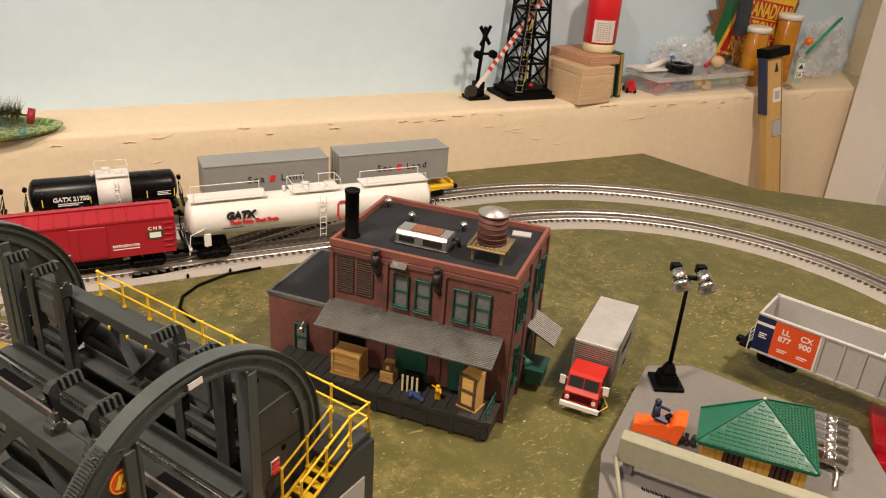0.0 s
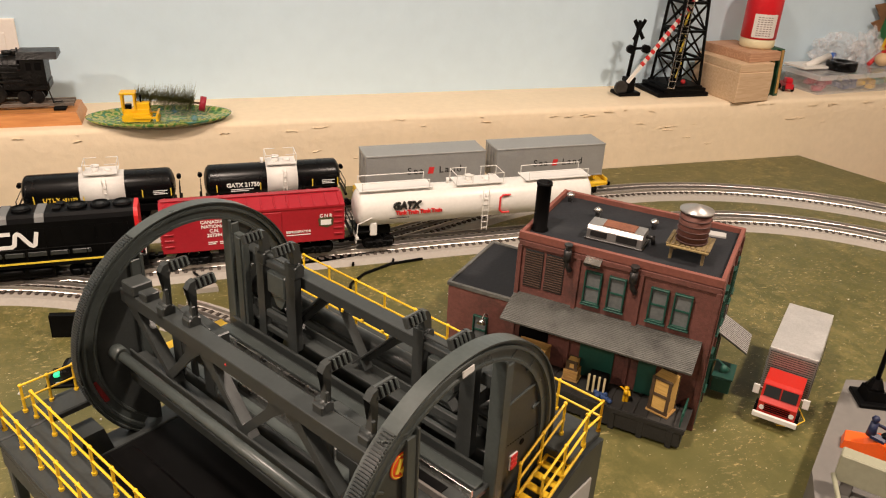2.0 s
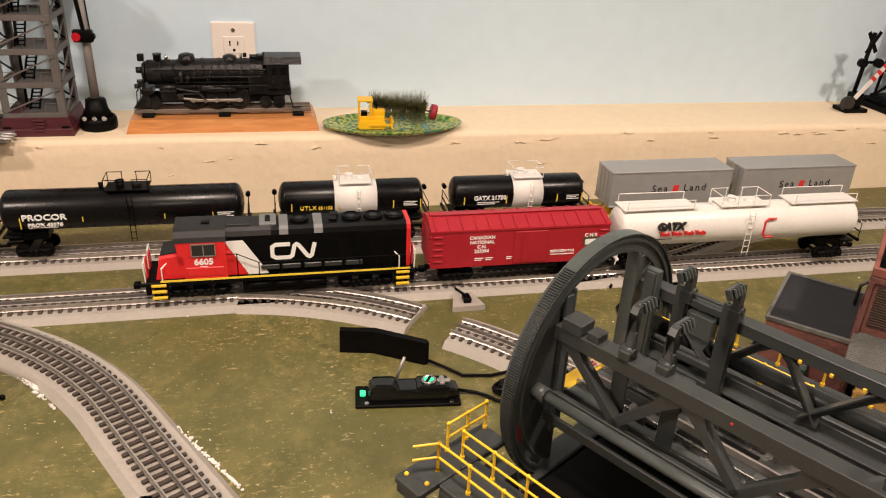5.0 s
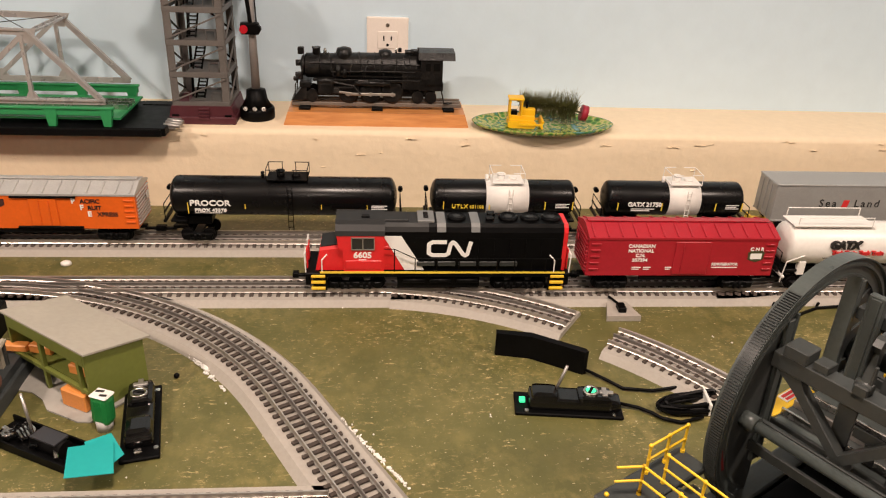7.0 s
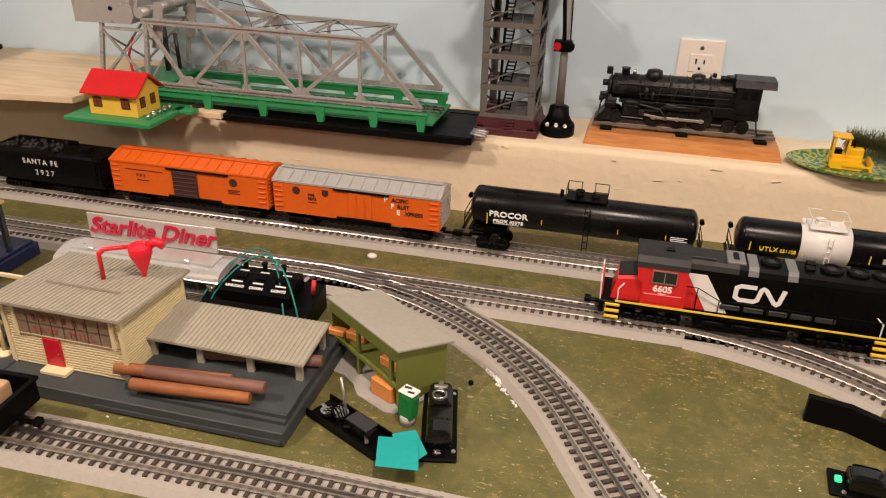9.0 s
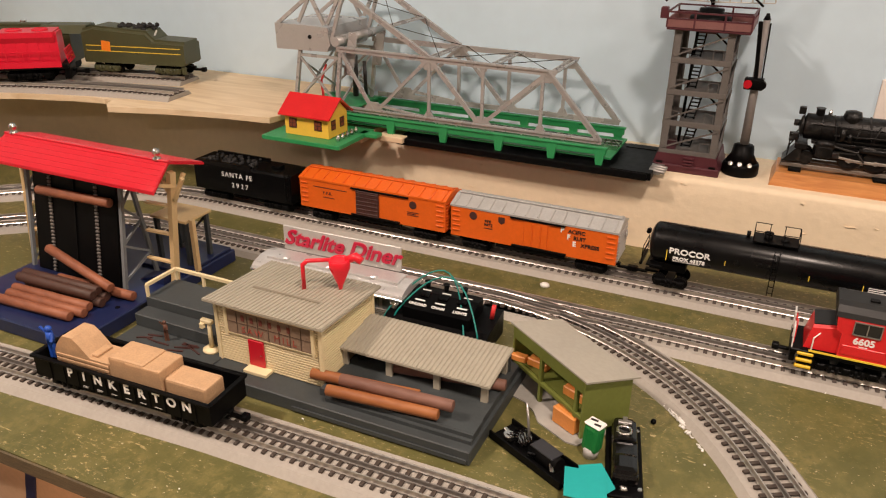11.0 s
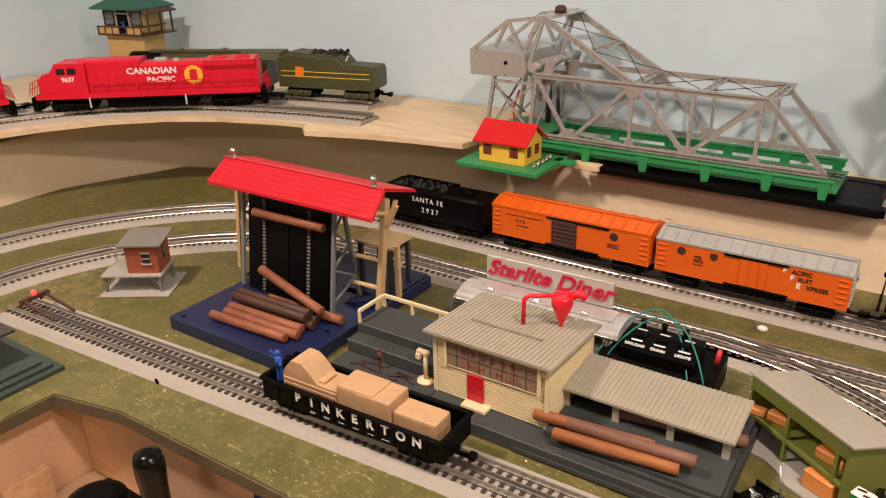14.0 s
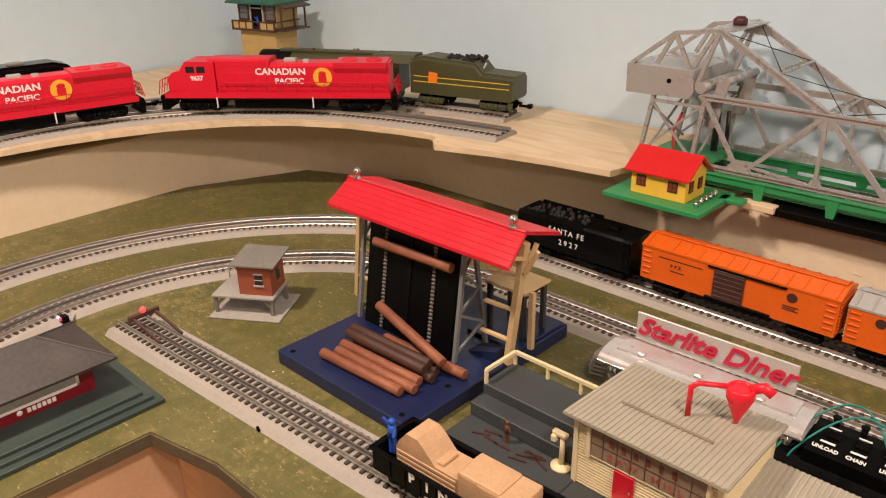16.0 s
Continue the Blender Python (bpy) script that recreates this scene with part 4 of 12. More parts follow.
    part("nose_top", Mesh().prism([(-0.1475, 0.0758), (-0.1200, 0.0800), (-0.1200, 0.0810), (-0.1475, 0.0768)], "y", -0.0182, 0.0182), ROOF_BLACK, lo)
    win = part("side_window", Mesh().box((-0.0950, -w - 0.0002, 0.0862), (0.0265, 0.0012, 0.0150), 0.0004), GLASS_DARK, lo)
    b = Mesh()
    for dx in (-0.0138, 0.0, 0.0138):
        b.box((-0.0950 + dx, -w - 0.0008, 0.0862), (0.0011, 0.0018, 0.0165))
    for dz in (-0.0078, 0.0078):
        b.box((-0.0950, -w - 0.0008, 0.0862 + dz), (0.0288, 0.0018, 0.0011))
    part("window_frame", b, SILVER, win)
    for k, yy in enumerate((-0.0205, -0.0070, 0.0070, 0.0205)):
        part("windshield", Mesh().box((-0.1266, yy, 0.0890), (0.0016, 0.0112, 0.0110), 0.0004, ry=-8), GLASS_DARK, lo)
    part("walk_door", Mesh().box((-0.0640, -0.0236, 0.0665), (0.0130, 0.0014, 0.0260), 0.0004), CN_RED, lo)
    part("battery_box", Mesh().box((-0.0945, -0.0300, 0.0570), (0.044, 0.0020, 0.0120), 0.0005), CN_RED, lo)
    part("red_panel", Mesh().prism([(-0.0690, 0.0470), (-0.0440, 0.0470), (-0.0690, 0.0930)], "y", -0.0240, -0.0231), CN_RED, lo)
    part("white_stripe", Mesh().prism([(-0.0435, 0.0470), (-0.0190, 0.0470), (-0.0480, 0.0935), (-0.0700, 0.0935)], "y", -0.0246, -0.0233), WHITE_INK, lo, "slanted white stripe")
    # one continuous white band bent into the emblem
    b = Mesh()
    path = [(0.40, 1.0), (0.09, 1.0), (0.0, 0.84), (0.0, 0.16), (0.09, 0.0), (0.40, 0.0), (0.47, 0.14), (0.52, 0.86), (0.57, 1.0), (0.63, 0.90), (0.82, 0.10), (0.88, 0.0), (0.93, 0.10), (1.0, 1.0)]
    pts = [(-0.0135 + 0.0520 * u, 0.0675 + 0.0180 * v) for u, v in path]
    for k, (p, q) in enumerate(zip(pts, pts[1:])):
        d = math.degrees(math.atan2(q[1] - p[1], q[0] - p[0]))
        b.box(((p[0] + q[0]) / 2, -0.0238 - 0.00005 * k, (p[1] + q[1]) / 2), (math.dist(p, q) + 0.0022, 0.0008, 0.0050), ry=-d)
    part("emblem", b, WHITE_INK, lo, "white rounded band emblem")
    sign(lo, "6605", 0.0112, WHITE_INK, front(-0.0955, -w - 0.0002, 0.0700), bold=0.0004)
    smudge_bars(lo, -0.0955, -w - 0.0002, 0.0640, 0.009, 1, WHITE_INK, th=0.0008)
    # roof gear
    for xx, rr in ((0.0215, 0.0120), (0.0870, 0.0124), (0.1150, 0.0124), (0.1420, 0.0124)):
        f = part("roof_fan", Mesh().lathe([(rr, 0.106), (rr, 0.1110), (rr - 0.0018, 0.1125), (rr - 0.0034, 0.1105)], (xx, 0, 0), 24), BLACK, lo)
        b = Mesh().cyl((xx, 0, 0.109), (xx, 0, 0.1112), 0.0046, 12)
        for j in range(6):
            b.box((xx, 0, 0.1104), (rr * 1.7, 0.0007, 0.0006), rz=30 * j)
        part("grille", b, ROOF_BLACK, f)
    for xx in (0.0015, 0.0440):
        part("roof_stripe", Mesh().prism([(-0.0236, 0.0990), (0.0236, 0.0990), (0.0211, 0.1051), (0.0170, 0.1088), (-0.0170, 0.1088), (-0.0211, 0.1051)], "x", xx - 0.0055, xx + 0.0055), SILVER_GREY, lo, "pale grey roof stripe")
    for xx in (0.0630, 0.0660):
        part("roof_box", Mesh().box((xx, -0.004 if xx < 0.065 else 0.010, 0.1098), (0.010, 0.010, 0.0036), 0.0008), BLACK, lo)
    # handrails along the walkway
    b = Mesh()
    posts = (-0.0562, -0.0305, -0.0032, 0.0246, 0.0480, 0.0725, 0.0948, 0.1163, 0.1342, 0.1540)
    for k, xx in enumerate(posts):
        for s in (-1, 1):
            b.cyl((xx, s * 0.0306, 0.045), (xx, s * 0.0306, 0.0790 if k < 1 else 0.0660), 0.0007, 5)
    for s in (-1, 1):
        b.tube([(-0.0690, s * 0.0306, 0.0790), (-0.0562, s * 0.0306, 0.0790), (-0.0305, s * 0.0306, 0.0660), (0.1540, s * 0.0306, 0.0660)], 0.0006, 5)
    part("handrail", b, BLACK, lo)
    for k in range(5):
        part("side_box", Mesh().box((-0.0170 + 0.0262 * k, -0.0250, 0.0560), (0.0225, 0.0034, 0.0062), 0.0010), GREY_PL, lo)
    for s, tip in ((-1, -0.1635), (1, 0.1635)):
        part("pilot", Mesh().box((tip, 0, 0.036), (0.006, 0.058, 0.018), 0.001), BLACK, lo)
        for k in range(3):
            part("step", Mesh().box((tip - s * 0.0130, -0.0305, 0.0245 + 0.0085 * k), (0.0175, 0.0055, 0.0032), 0.0005), YELLOW, lo, "yellow corner step")
        part("step_well", Mesh().box((tip - s * 0.0150, -0.0285, 0.0335), (0.0175, 0.003, 0.026)), BLACK, lo)
        b = Mesh()
        for yy in (-0.028, 0.028):
            b.tube([(tip + s * 0.002, yy, 0.040), (tip + s * 0.003, yy, 0.0705), (tip + s * 0.003, yy * 0.4, 0.0705), (tip + s * 0.003, yy * 0.4, 0.050)], 0.0008, 5)
        b.tube([(tip - s * 0.0180, -0.0308, 0.046), (tip - s * 0.0180, -0.0308, 0.0640), (tip - s * 0.0240, -0.0255, 0.0690)], 0.0008, 5)
        part("end_railing", b, WHITE, lo, "white grab rail")
        part("snow_shield", Mesh().box((tip + s * 0.001, 0.011, 0.057), (0.0016, 0.014, 0.022), 0.0004).box((tip + s * 0.001, -0.015, 0.060), (0.0016, 0.009, 0.028), 0.0004), CN_RED, lo)
    diesel_common(lo, 0.1670, 0.046, 3, 0.104)
    return lo


cn_loco()

# dark red reefer behind the locomotive
car = box_car("dark red refrigerator car with white lettering", 0.061, YC2, 0.246, 0.0425, 0.0935, 0.1055, RED_CAR, RED_CAR, "inner train")
sign(car, "CANADIAN\nNATIONAL\nC.N.\n207394", 0.0066, WHITE_INK, front(-0.055, -W - 0.0002, 0.0745), bold=0.00015)
sign(car, "REFRIGERATOR", 0.0050, WHITE_INK, front(0.058, -W - 0.0002, 0.0590), bold=0.0001)
smudge_bars(car, 0.058, -W - 0.0002, 0.0545, 0.034, 1, WHITE_INK)
smudge_bars(car, -0.058, -W - 0.0002, 0.0545, 0.012, 2, WHITE_INK)
smudge_bars(car, -0.044, -W - 0.0002, 0.0545, 0.010, 2, WHITE_INK)
smudge_bars(car, -0.016, -W - 0.0002, 0.0545, 0.008, 2, WHITE_INK)
sign(car, "C N R", 0.0068, WHITE_INK, front(0.097, -W - 0.0002, 0.0805), bold=0.0002)
part("emblem", Mesh().prism([(0.086, 0.0760), (0.090, 0.0785), (0.104, 0.0785), (0.108, 0.0760), (0.107, 0.0660), (0.098, 0.0625), (0.087, 0.0660)], "y", -W - 0.0004, -W), OLIVE_LOCO, car, "leaf-shaped emblem")
part("emblem_field", Mesh().box((0.097, -W - 0.0004, 0.0708), (0.015, 0.0005, 0.008)), WHITE_INK, car)
part("plug_door", Mesh().box((0.012, -W - 0.0005, 0.0680), (0.046, 0.0014, 0.046), 0.0005).cyl((0.000, -W - 0.0016, 0.048), (0.000, -W - 0.0016, 0.089), 0.0007, 5), RED_CAR, car)

# long white tank car
R = 0.0285
car = tank_car("long white tank car with black and red lettering", 0.394, YC2, 0.384, R, 0.0765, WHITE_TANK, "inner train")
tank_platform(car, 0.0, 0.075, 0.0765, R, WHITE)
b = Mesh()
for xx in (-0.130, 0.130):
    for yy in (-0.0165, 0.0165):
        b.tube([(xx - 0.05, yy, 0.105), (xx - 0.05, yy, 0.1185), (xx + 0.05, yy, 0.1185), (xx + 0.05, yy, 0.105)], 0.0006, 5)
    b.box((xx, 0, 0.1065), (0.11, 0.034, 0.0012))
part("top_railing", b, WHITE, car)
sign(car, "GATX", 0.0150, BLACK_INK, front(-0.118, -R - 0.0001, 0.0850), depth=0.002, bold=0.0005, shear=0.2)
sign(car, "Tank Train Tank Train", 0.0085, RED_INK, front(-0.098, -R - 0.0001, 0.0745), depth=0.0018, bold=0.0003, spacing=0.92)
smudge_bars(car, -0.128, -R + 0.0006, 0.0665, 0.030, 1, BLACK_INK)
part("emblem", Mesh().tube([(0.046, -R, 0.062), (0.034, -R, 0.062), (0.030, -R + 0.0002, 0.066), (0.030, -R, 0.086), (0.034, -R, 0.090), (0.046, -R, 0.090)], 0.0016, 6), RED_INK, car, "red outlined emblem")
part("end_frame", Mesh().tube([(-0.192, -0.026, 0.030), (-0.189, -0.026, 0.060), (-0.168, -0.0285, 0.070)], 0.0008, 5).tube([(-0.192, 0.026, 0.030), (-0.189, 0.026, 0.060)], 0.0008, 5).box((-0.190, 0, 0.0385), (0.004, 0.056, 0.004), 0.0006).box((-0.165, -0.020, 0.049), (0.010, 0.008, 0.020), 0.001), WHITE, car)

# ---------------------------------------------------------------- rotary coal tipple
def coal_tipple():
    """Local axes: x across, y along towards the ledge; origin on the table under the barrel's axis."""
    t = thing("coal_tipple", "dark grey plastic rotary coal tipple with yellow railings", "tipple", pose(0.0563, 0.6280, 0, 0, 0, 31.5))
    ZC, RR = 0.1755, 0.1015
    YN, YF = -0.142, 0.143

    def ring(y, xc, teeth):
        b = Mesh()
        a0, a1 = math.radians(-52), math.radians(232)
        prof = [(RR, y - 0.0055), (RR, y + 0.0055), (0.0985, y + 0.0055), (0.0980, y + 0.0015), (0.0890, y + 0.0010), (0.0885, y + 0.0040), (0.0868, y + 0.0040),
                (0.0868, y - 0.0034), (0.0885, y - 0.0034), (0.0890, y - 0.0022), (0.0945, y - 0.0022), (0.0952, y - 0.0046), (0.0972, y - 0.0046), (0.0980, y - 0.0028), (0.1003, y - 0.0030), (0.1006, y - 0.0055)]
        b.arc(prof, xc, ZC, a0, a1, 96)
        o = part("ring", b, GREY_MID, t)
        b = Mesh()
        for i in range(320):
            a = 2 * math.pi * i / 320
            if teeth < math.degrees(a) < 226:
                b.box((xc + (RR + 0.0004) * math.cos(a), y - 0.0008, ZC + (RR + 0.0004) * math.sin(a)), (0.0022, 0.0086, 0.0010), ry=-math.degrees(a))
        g = part("gear_tooth", b, GREY_PL, o)
        g["kind"] = "stuff"
        for s, chord in ((-1, 0.0420), (1, 0.0350)):
            amax = math.acos(chord / 0.0900)
            seg = [(xc + s * 0.0900 * math.cos(a), ZC + 0.0900 * math.sin(a)) for a in (-amax + 2 * amax * k / 24 for k in range(25))]
            p = part("side_plate", Mesh().prism(seg, "y", y - 0.0012, y + 0.0012), GREY_PL, o)
            top = ZC + math.sqrt(0.0885 ** 2 - chord ** 2) - 0.002
            b = Mesh().box((xc + s * (chord + 0.0008), y, (top + 0.130) / 2), (0.0024, 0.011, top - 0.130), 0.0006)
            b.box((xc + s * (chord + 0.0055), y - 0.0030, (top + 0.126) / 2), (0.0078, 0.0032, top - 0.134), 0.0006)
            part("edge_flange", b, GREY_MID, p)
        return o, p

    def rib(parent, y, x0, z0, x1, z1):
        b = Mesh().box(((x0 + x1) / 2, y, (z0 + z1) / 2), (math.hypot(x1 - x0, z1 - z0), 0.0018, 0.0013), 0.0003, ry=-math.degrees(math.atan2(z1 - z0, x1 - x0)))
        part("panel_rib", b, GREY_MID, parent)

    XN = -0.004
    (r_near, p_near), (r_far, p_far) = ring(YN, XN, 126), ring(YF, 0.0, 118)
    # raised ribs, rivet rows and round holes on the plates
    yf = YN - 0.0018
    for x0, z0, x1, z1 in ((0.0365, 0.2145, 0.0790, 0.2175), (0.0720, 0.1965, 0.0870, 0.2000), (0.0340, 0.2500, 0.0470, 0.2575), (0.0590, 0.2330, 0.0680, 0.2400), (-0.0720, 0.2550, -0.0520, 0.2490), (-0.0880, 0.2320, -0.0700, 0.2200)):
        rib(r_near, yf, x0, z0, x1, z1)
    for k in range(5):
        zz = -0.052 + 0.027 * k
        half = math.sqrt(0.088 ** 2 - zz ** 2)
        rib(p_far, YF - 0.0018, 0.048, ZC + zz, 0.048 + (half - 0.050) * 0.7, ZC + zz + 0.004 * (k - 2))
    b = Mesh()
    for k in range(26):
        b.ball((0.0425, yf + 0.0004, 0.120 + k * 0.0037), 0.00055, seg=5)
    for k in range(16):
        b.ball((0.0445 + 0.0029 * k, yf + 0.0004, 0.1797 - 0.0002 * k), 0.00055, seg=5)
    for x, z in ((0.0420, 0.2400), (0.0640, 0.1730), (-0.0550, 0.2440), (-0.0560, 0.1700)):
        b.cyl((x, yf + 0.0002, z), (x, yf + 0.0008, z), 0.0024, 12)
    part("bolt_head", b, BLACK_MATT, p_near)
    em = part("round_emblem", Mesh().cyl((-0.0565, YN - 0.0018, 0.2298), (-0.0565, YN - 0.0010, 0.2298), 0.0082, 28), surf("orange_sticker", (0.78, 0.07, 0.008), 0.4), r_near, "round orange sticker")
    b = Mesh().box((-0.0585, YN - 0.0021, 0.2306), (0.0028, 0.0006, 0.0090), ry=22).box((-0.0544, YN - 0.0022, 0.2274), (0.0064, 0.0006, 0.0028), ry=-26)
    b.arc([(0.0070, YN - 0.0021), (0.0070, YN - 0.0016), (0.0076, YN - 0.0016), (0.0076, YN - 0.0021)], -0.0565, 0.2298, 0.0, 6.28, 24)
    part("emblem_mark", b, YELLOW_INK, em)
    st = part("warning_sticker", Mesh().box((0.0552, YN - 0.0016, 0.1620), (0.0078, 0.0010, 0.0120)), WHITE_INK, r_near, "small red and white sticker")
    part("sticker_bar", Mesh().box((0.0552, YN - 0.0023, 0.1662), (0.0070, 0.0008, 0.0030)).box((0.0552, YN - 0.0023, 0.1620), (0.0070, 0.0008, 0.0032)).box((0.0552, YN - 0.0023, 0.1578), (0.0070, 0.0008, 0.0030)), RED_INK, st)
    part("warning_label", Mesh().box((-0.0060, YN - 0.0042, 0.2665), (0.0100, 0.0008, 0.0042), ry=-4), WHITE_INK, r_near)
    # slanted dark red patch at the left of the far ring
    part("paint_patch", Mesh().prism([(-0.0965, 0.158), (-0.0905, 0.158), (-0.0825, 0.137), (-0.0880, 0.137)], "y", YF - 0.0030, YF - 0.0012), surf("dark_red_ring_patch", (0.16, 0.012, 0.012), 0.5), r_far, "dark red slanted patch on the far ring")

    # the two trusses of the barrel: channel chords, wide struts with haunched gussets
    for s, x, tops, bots in ((-1, -0.0565, (0.132, 0.038, -0.052, -0.136), (0.082, -0.006, -0.102)), (1, 0.0485, (0.128, 0.029, -0.050, -0.136), (0.075, -0.003, -0.098))):
        ztop, zbot = 0.2300, 0.168
        b = Mesh()
        b.box((x, 0.0, ztop - 0.0009), (0.0130, 0.276, 0.0018), 0.0005)
        b.box((x + s * 0.0056, 0.0, ztop - 0.0060), (0.0018, 0.276, 0.0104), 0.0005)
        b.box((x - s * 0.0056, 0.0, ztop - 0.0052), (0.0018, 0.276, 0.0090), 0.0005)
        part("truss_chord", b, GREY_PL, t)
        b = Mesh().box((x, 0.0, zbot), (0.0130, 0.276, 0.0022), 0.0004).box((x + s * 0.0056, 0.0, zbot + 0.0038), (0.0018, 0.276, 0.0088), 0.0004)
        part("truss_chord", b, GREY_PL, t)
        part("side_bar", Mesh().box((x + s * 0.0070, 0.0, 0.1535), (0.0030, 0.276, 0.0080), 0.0006), GREY_PL, t)
        for i, yb in enumerate(bots):
            for yt, d in ((tops[i], -1), (tops[i + 1], 1)):
                w = 0.0046
                xo, xi = x + s * 0.0056, x - s * 0.0048
                # outer web, wider where it meets the chord
                y0, y1 = yt + d * 0.006, yb + d * 0.0040
                b = Mesh().prism([(y0 - w * 1.9, ztop - 0.0105), (y0 + w * 1.9, ztop - 0.0105), (y0 + (y1 - y0) * 0.22 + w * 0.95, ztop - 0.0215), (y1 + w * 0.95, zbot + 0.006), (y1 - w * 0.95, zbot + 0.006), (y0 + (y1 - y0) * 0.22 - w * 0.95, ztop - 0.0215)], "x", min(xo, xo - s * 0.0018), max(xo, xo - s * 0.0018))
                L = math.hypot(y1 - y0, ztop - zbot - 0.016)
                ang = math.degrees(math.atan2(ztop - zbot - 0.016, y0 - y1))
                b.box((x + s * 0.0012, (y0 + y1) / 2 + d * 0.0030, (ztop + zbot) / 2 - 0.002), (0.0080, L, 0.0016), 0.0003, rx=ang)
                part("web_strut", b, GREY_PL, t)
        if s > 0:
            for y in (0.0095, -0.0115, -0.0325):
                part("yellow_stud", Mesh().box((x - 0.0072, y, 0.2210), (0.0016, 0.0026, 0.0030), 0.0005), YELLOW, t)
        else:
            part("red_stud", Mesh().ball((x - 0.0060, 0.006, 0.2250), 0.0014, (0.6, 1, 1), 8), RED_INK, t)
    part("chord_bracket", Mesh().box((-0.0560, 0.124, 0.2345), (0.0160, 0.016, 0.0090), 0.0008).box((-0.0560, 0.108, 0.2330), (0.0110, 0.010, 0.0060), 0.0006), GREY_PL, t)

    # clamps: a bent arm that carries a ribbed foot over the cradle
    def clamp(s, xc, yc, zc, zb):
        xp = xc + s * 0.0115
        b = Mesh().prism([(xp - 0.0036, zb), (xp + 0.0036, zb), (xp + 0.0034, zc - 0.008), (xp + s * 0.0022, zc - 0.001), (xp - s * 0.0005, zc + 0.0030), (xp - s * 0.0045, zc + 0.0042), (xp - s * 0.0045, zc - 0.0042), (xp - s * 0.0034, zc - 0.009)], "y", yc - 0.0026, yc + 0.0026)
        b.box((xp, yc - 0.0034, (zb + zc) / 2 - 0.006), (0.0026, 0.0018, zc - zb - 0.016), 0.0004)
        cl = part("clamp", b, GREY_PL, t)
        part("knuckle", Mesh().box((xp, yc, zb + 0.004), (0.0100, 0.0090, 0.0100), 0.0008).cyl((xp, yc - 0.0052, zb + 0.008), (xp, yc + 0.0052, zb + 0.008), 0.0030, 10), GREY_PL, cl)
        m = pose(xc, yc, zc, -24, 0, 0)
        f = part("foot", Mesh().box((0, 0, 0), (0.0165, 0.0046, 0.0080), 0.0006), GREY_PL, cl, m=m)
        for k in range(4):
            part("slot", Mesh().box((-0.0057 + 0.0038 * k, -0.0024, 0.0), (0.0013, 0.0008, 0.0062)), BLACK_MATT, f)
            part("pad", Mesh().box((-0.0043 + 0.0038 * k, -0.0030, 0.0), (0.0014, 0.0022, 0.0064), 0.0003), GREY_MID, f)

    for xc, yc, zc in ((-0.0465, 0.0825, 0.2640), (-0.0425, 0.0570, 0.2590), (-0.0425, -0.0785, 0.2586), (-0.0435, -0.1175, 0.2600)):
        clamp(-1, xc, yc, zc, 0.2270)
    for xc, yc, zc in ((0.0250, 0.0942, 0.2576), (0.0265, 0.0580, 0.2590), (0.0283, -0.0737, 0.2545), (0.0275, -0.1118, 0.2560)):
        clamp(1, xc, yc, zc, 0.2330)
    # uprights on the far side that carry the clamps, with their cross pieces
    for yc, w in ((0.0985, 0.0090), (0.0605, 0.0110), (-0.0730, 0.0090), (-0.1165, 0.0120)):
        b = Mesh().prism([(yc - w / 2, 0.166), (yc, 0.159), (yc + w / 2, 0.166), (yc + w / 2, 0.2440), (yc - w / 2, 0.2440)], "x", 0.0335, 0.0358)
        for d in (-1, 1):
            b.box((0.0372, yc + d * (w / 2 - 0.0008), 0.2050), (0.0060, 0.0016, 0.0780), 0.0003)
        part("clamp_guide", b, GREY_PL, t)
    for y0, y1 in ((0.0650, 0.0945), (-0.1105, -0.0775)):
        ym, ln = (y0 + y1) / 2, y1 - y0
        part("guide_brace", Mesh().box((0.0365, ym, 0.2335), (0.0050, ln, 0.0060), 0.0006).box((0.0365, ym, 0.2405), (0.0034, ln, 0.0020), 0.0004), GREY_PL, t)
        part("guide_box", Mesh().box((0.0405, ym + 0.002, 0.2160), (0.0100, ln * 0.74, 0.0190), 0.0010).prism([(ym - ln * 0.30, 0.2065), (ym + ln * 0.30, 0.2065), (ym + ln * 0.10, 0.1960), (ym - ln * 0.12, 0.1960)], "x", 0.0370, 0.0440), GREY_MID, t)
        part("guide_brace", Mesh().box((0.0365, ym, 0.1865), (0.0040, ln, 0.0060), 0.0006).box((0.0365, ym, 0.1720), (0.0040, ln, 0.0050), 0.0006), GREY_PL, t)
    part("clamp_guide", Mesh().box((0.0360, 0.1240, 0.2020), (0.0060, 0.0120, 0.0900), 0.0006).box((0.0325, 0.1240, 0.2020), (0.0016, 0.0070, 0.0860), 0.0003), GREY_MID, t)
    # plates and open boxes behind the near truss
    for y0, y1 in ((0.045, 0.096), (-0.128, -0.068)):
        ym, ln = (y0 + y1) / 2, y1 - y0
        b = Mesh().box((-0.0480, ym, 0.2230), (0.0020, ln, 0.0110), 0.0004).box((-0.0480, y0 + 0.006, 0.1950), (0.0020, 0.0120, 0.0480), 0.0004).box((-0.0480, y1 - 0.006, 0.1950), (0.0020, 0.0120, 0.0480), 0.0004)
        b.box((-0.0480, ym, 0.1960), (0.0018, ln * 0.5, 0.0080), 0.0004).box((-0.0478, ym, 0.1860), (0.0018, 0.0080, 0.0160), 0.0004)
        part("clamp_plate", b, GREY_PL, t)
        b = Mesh().box((-0.0405, ym, 0.2195), (0.0140, ln, 0.0018), 0.0004).box((-0.0340, ym, 0.2115), (0.0018, ln, 0.0170), 0.0004)
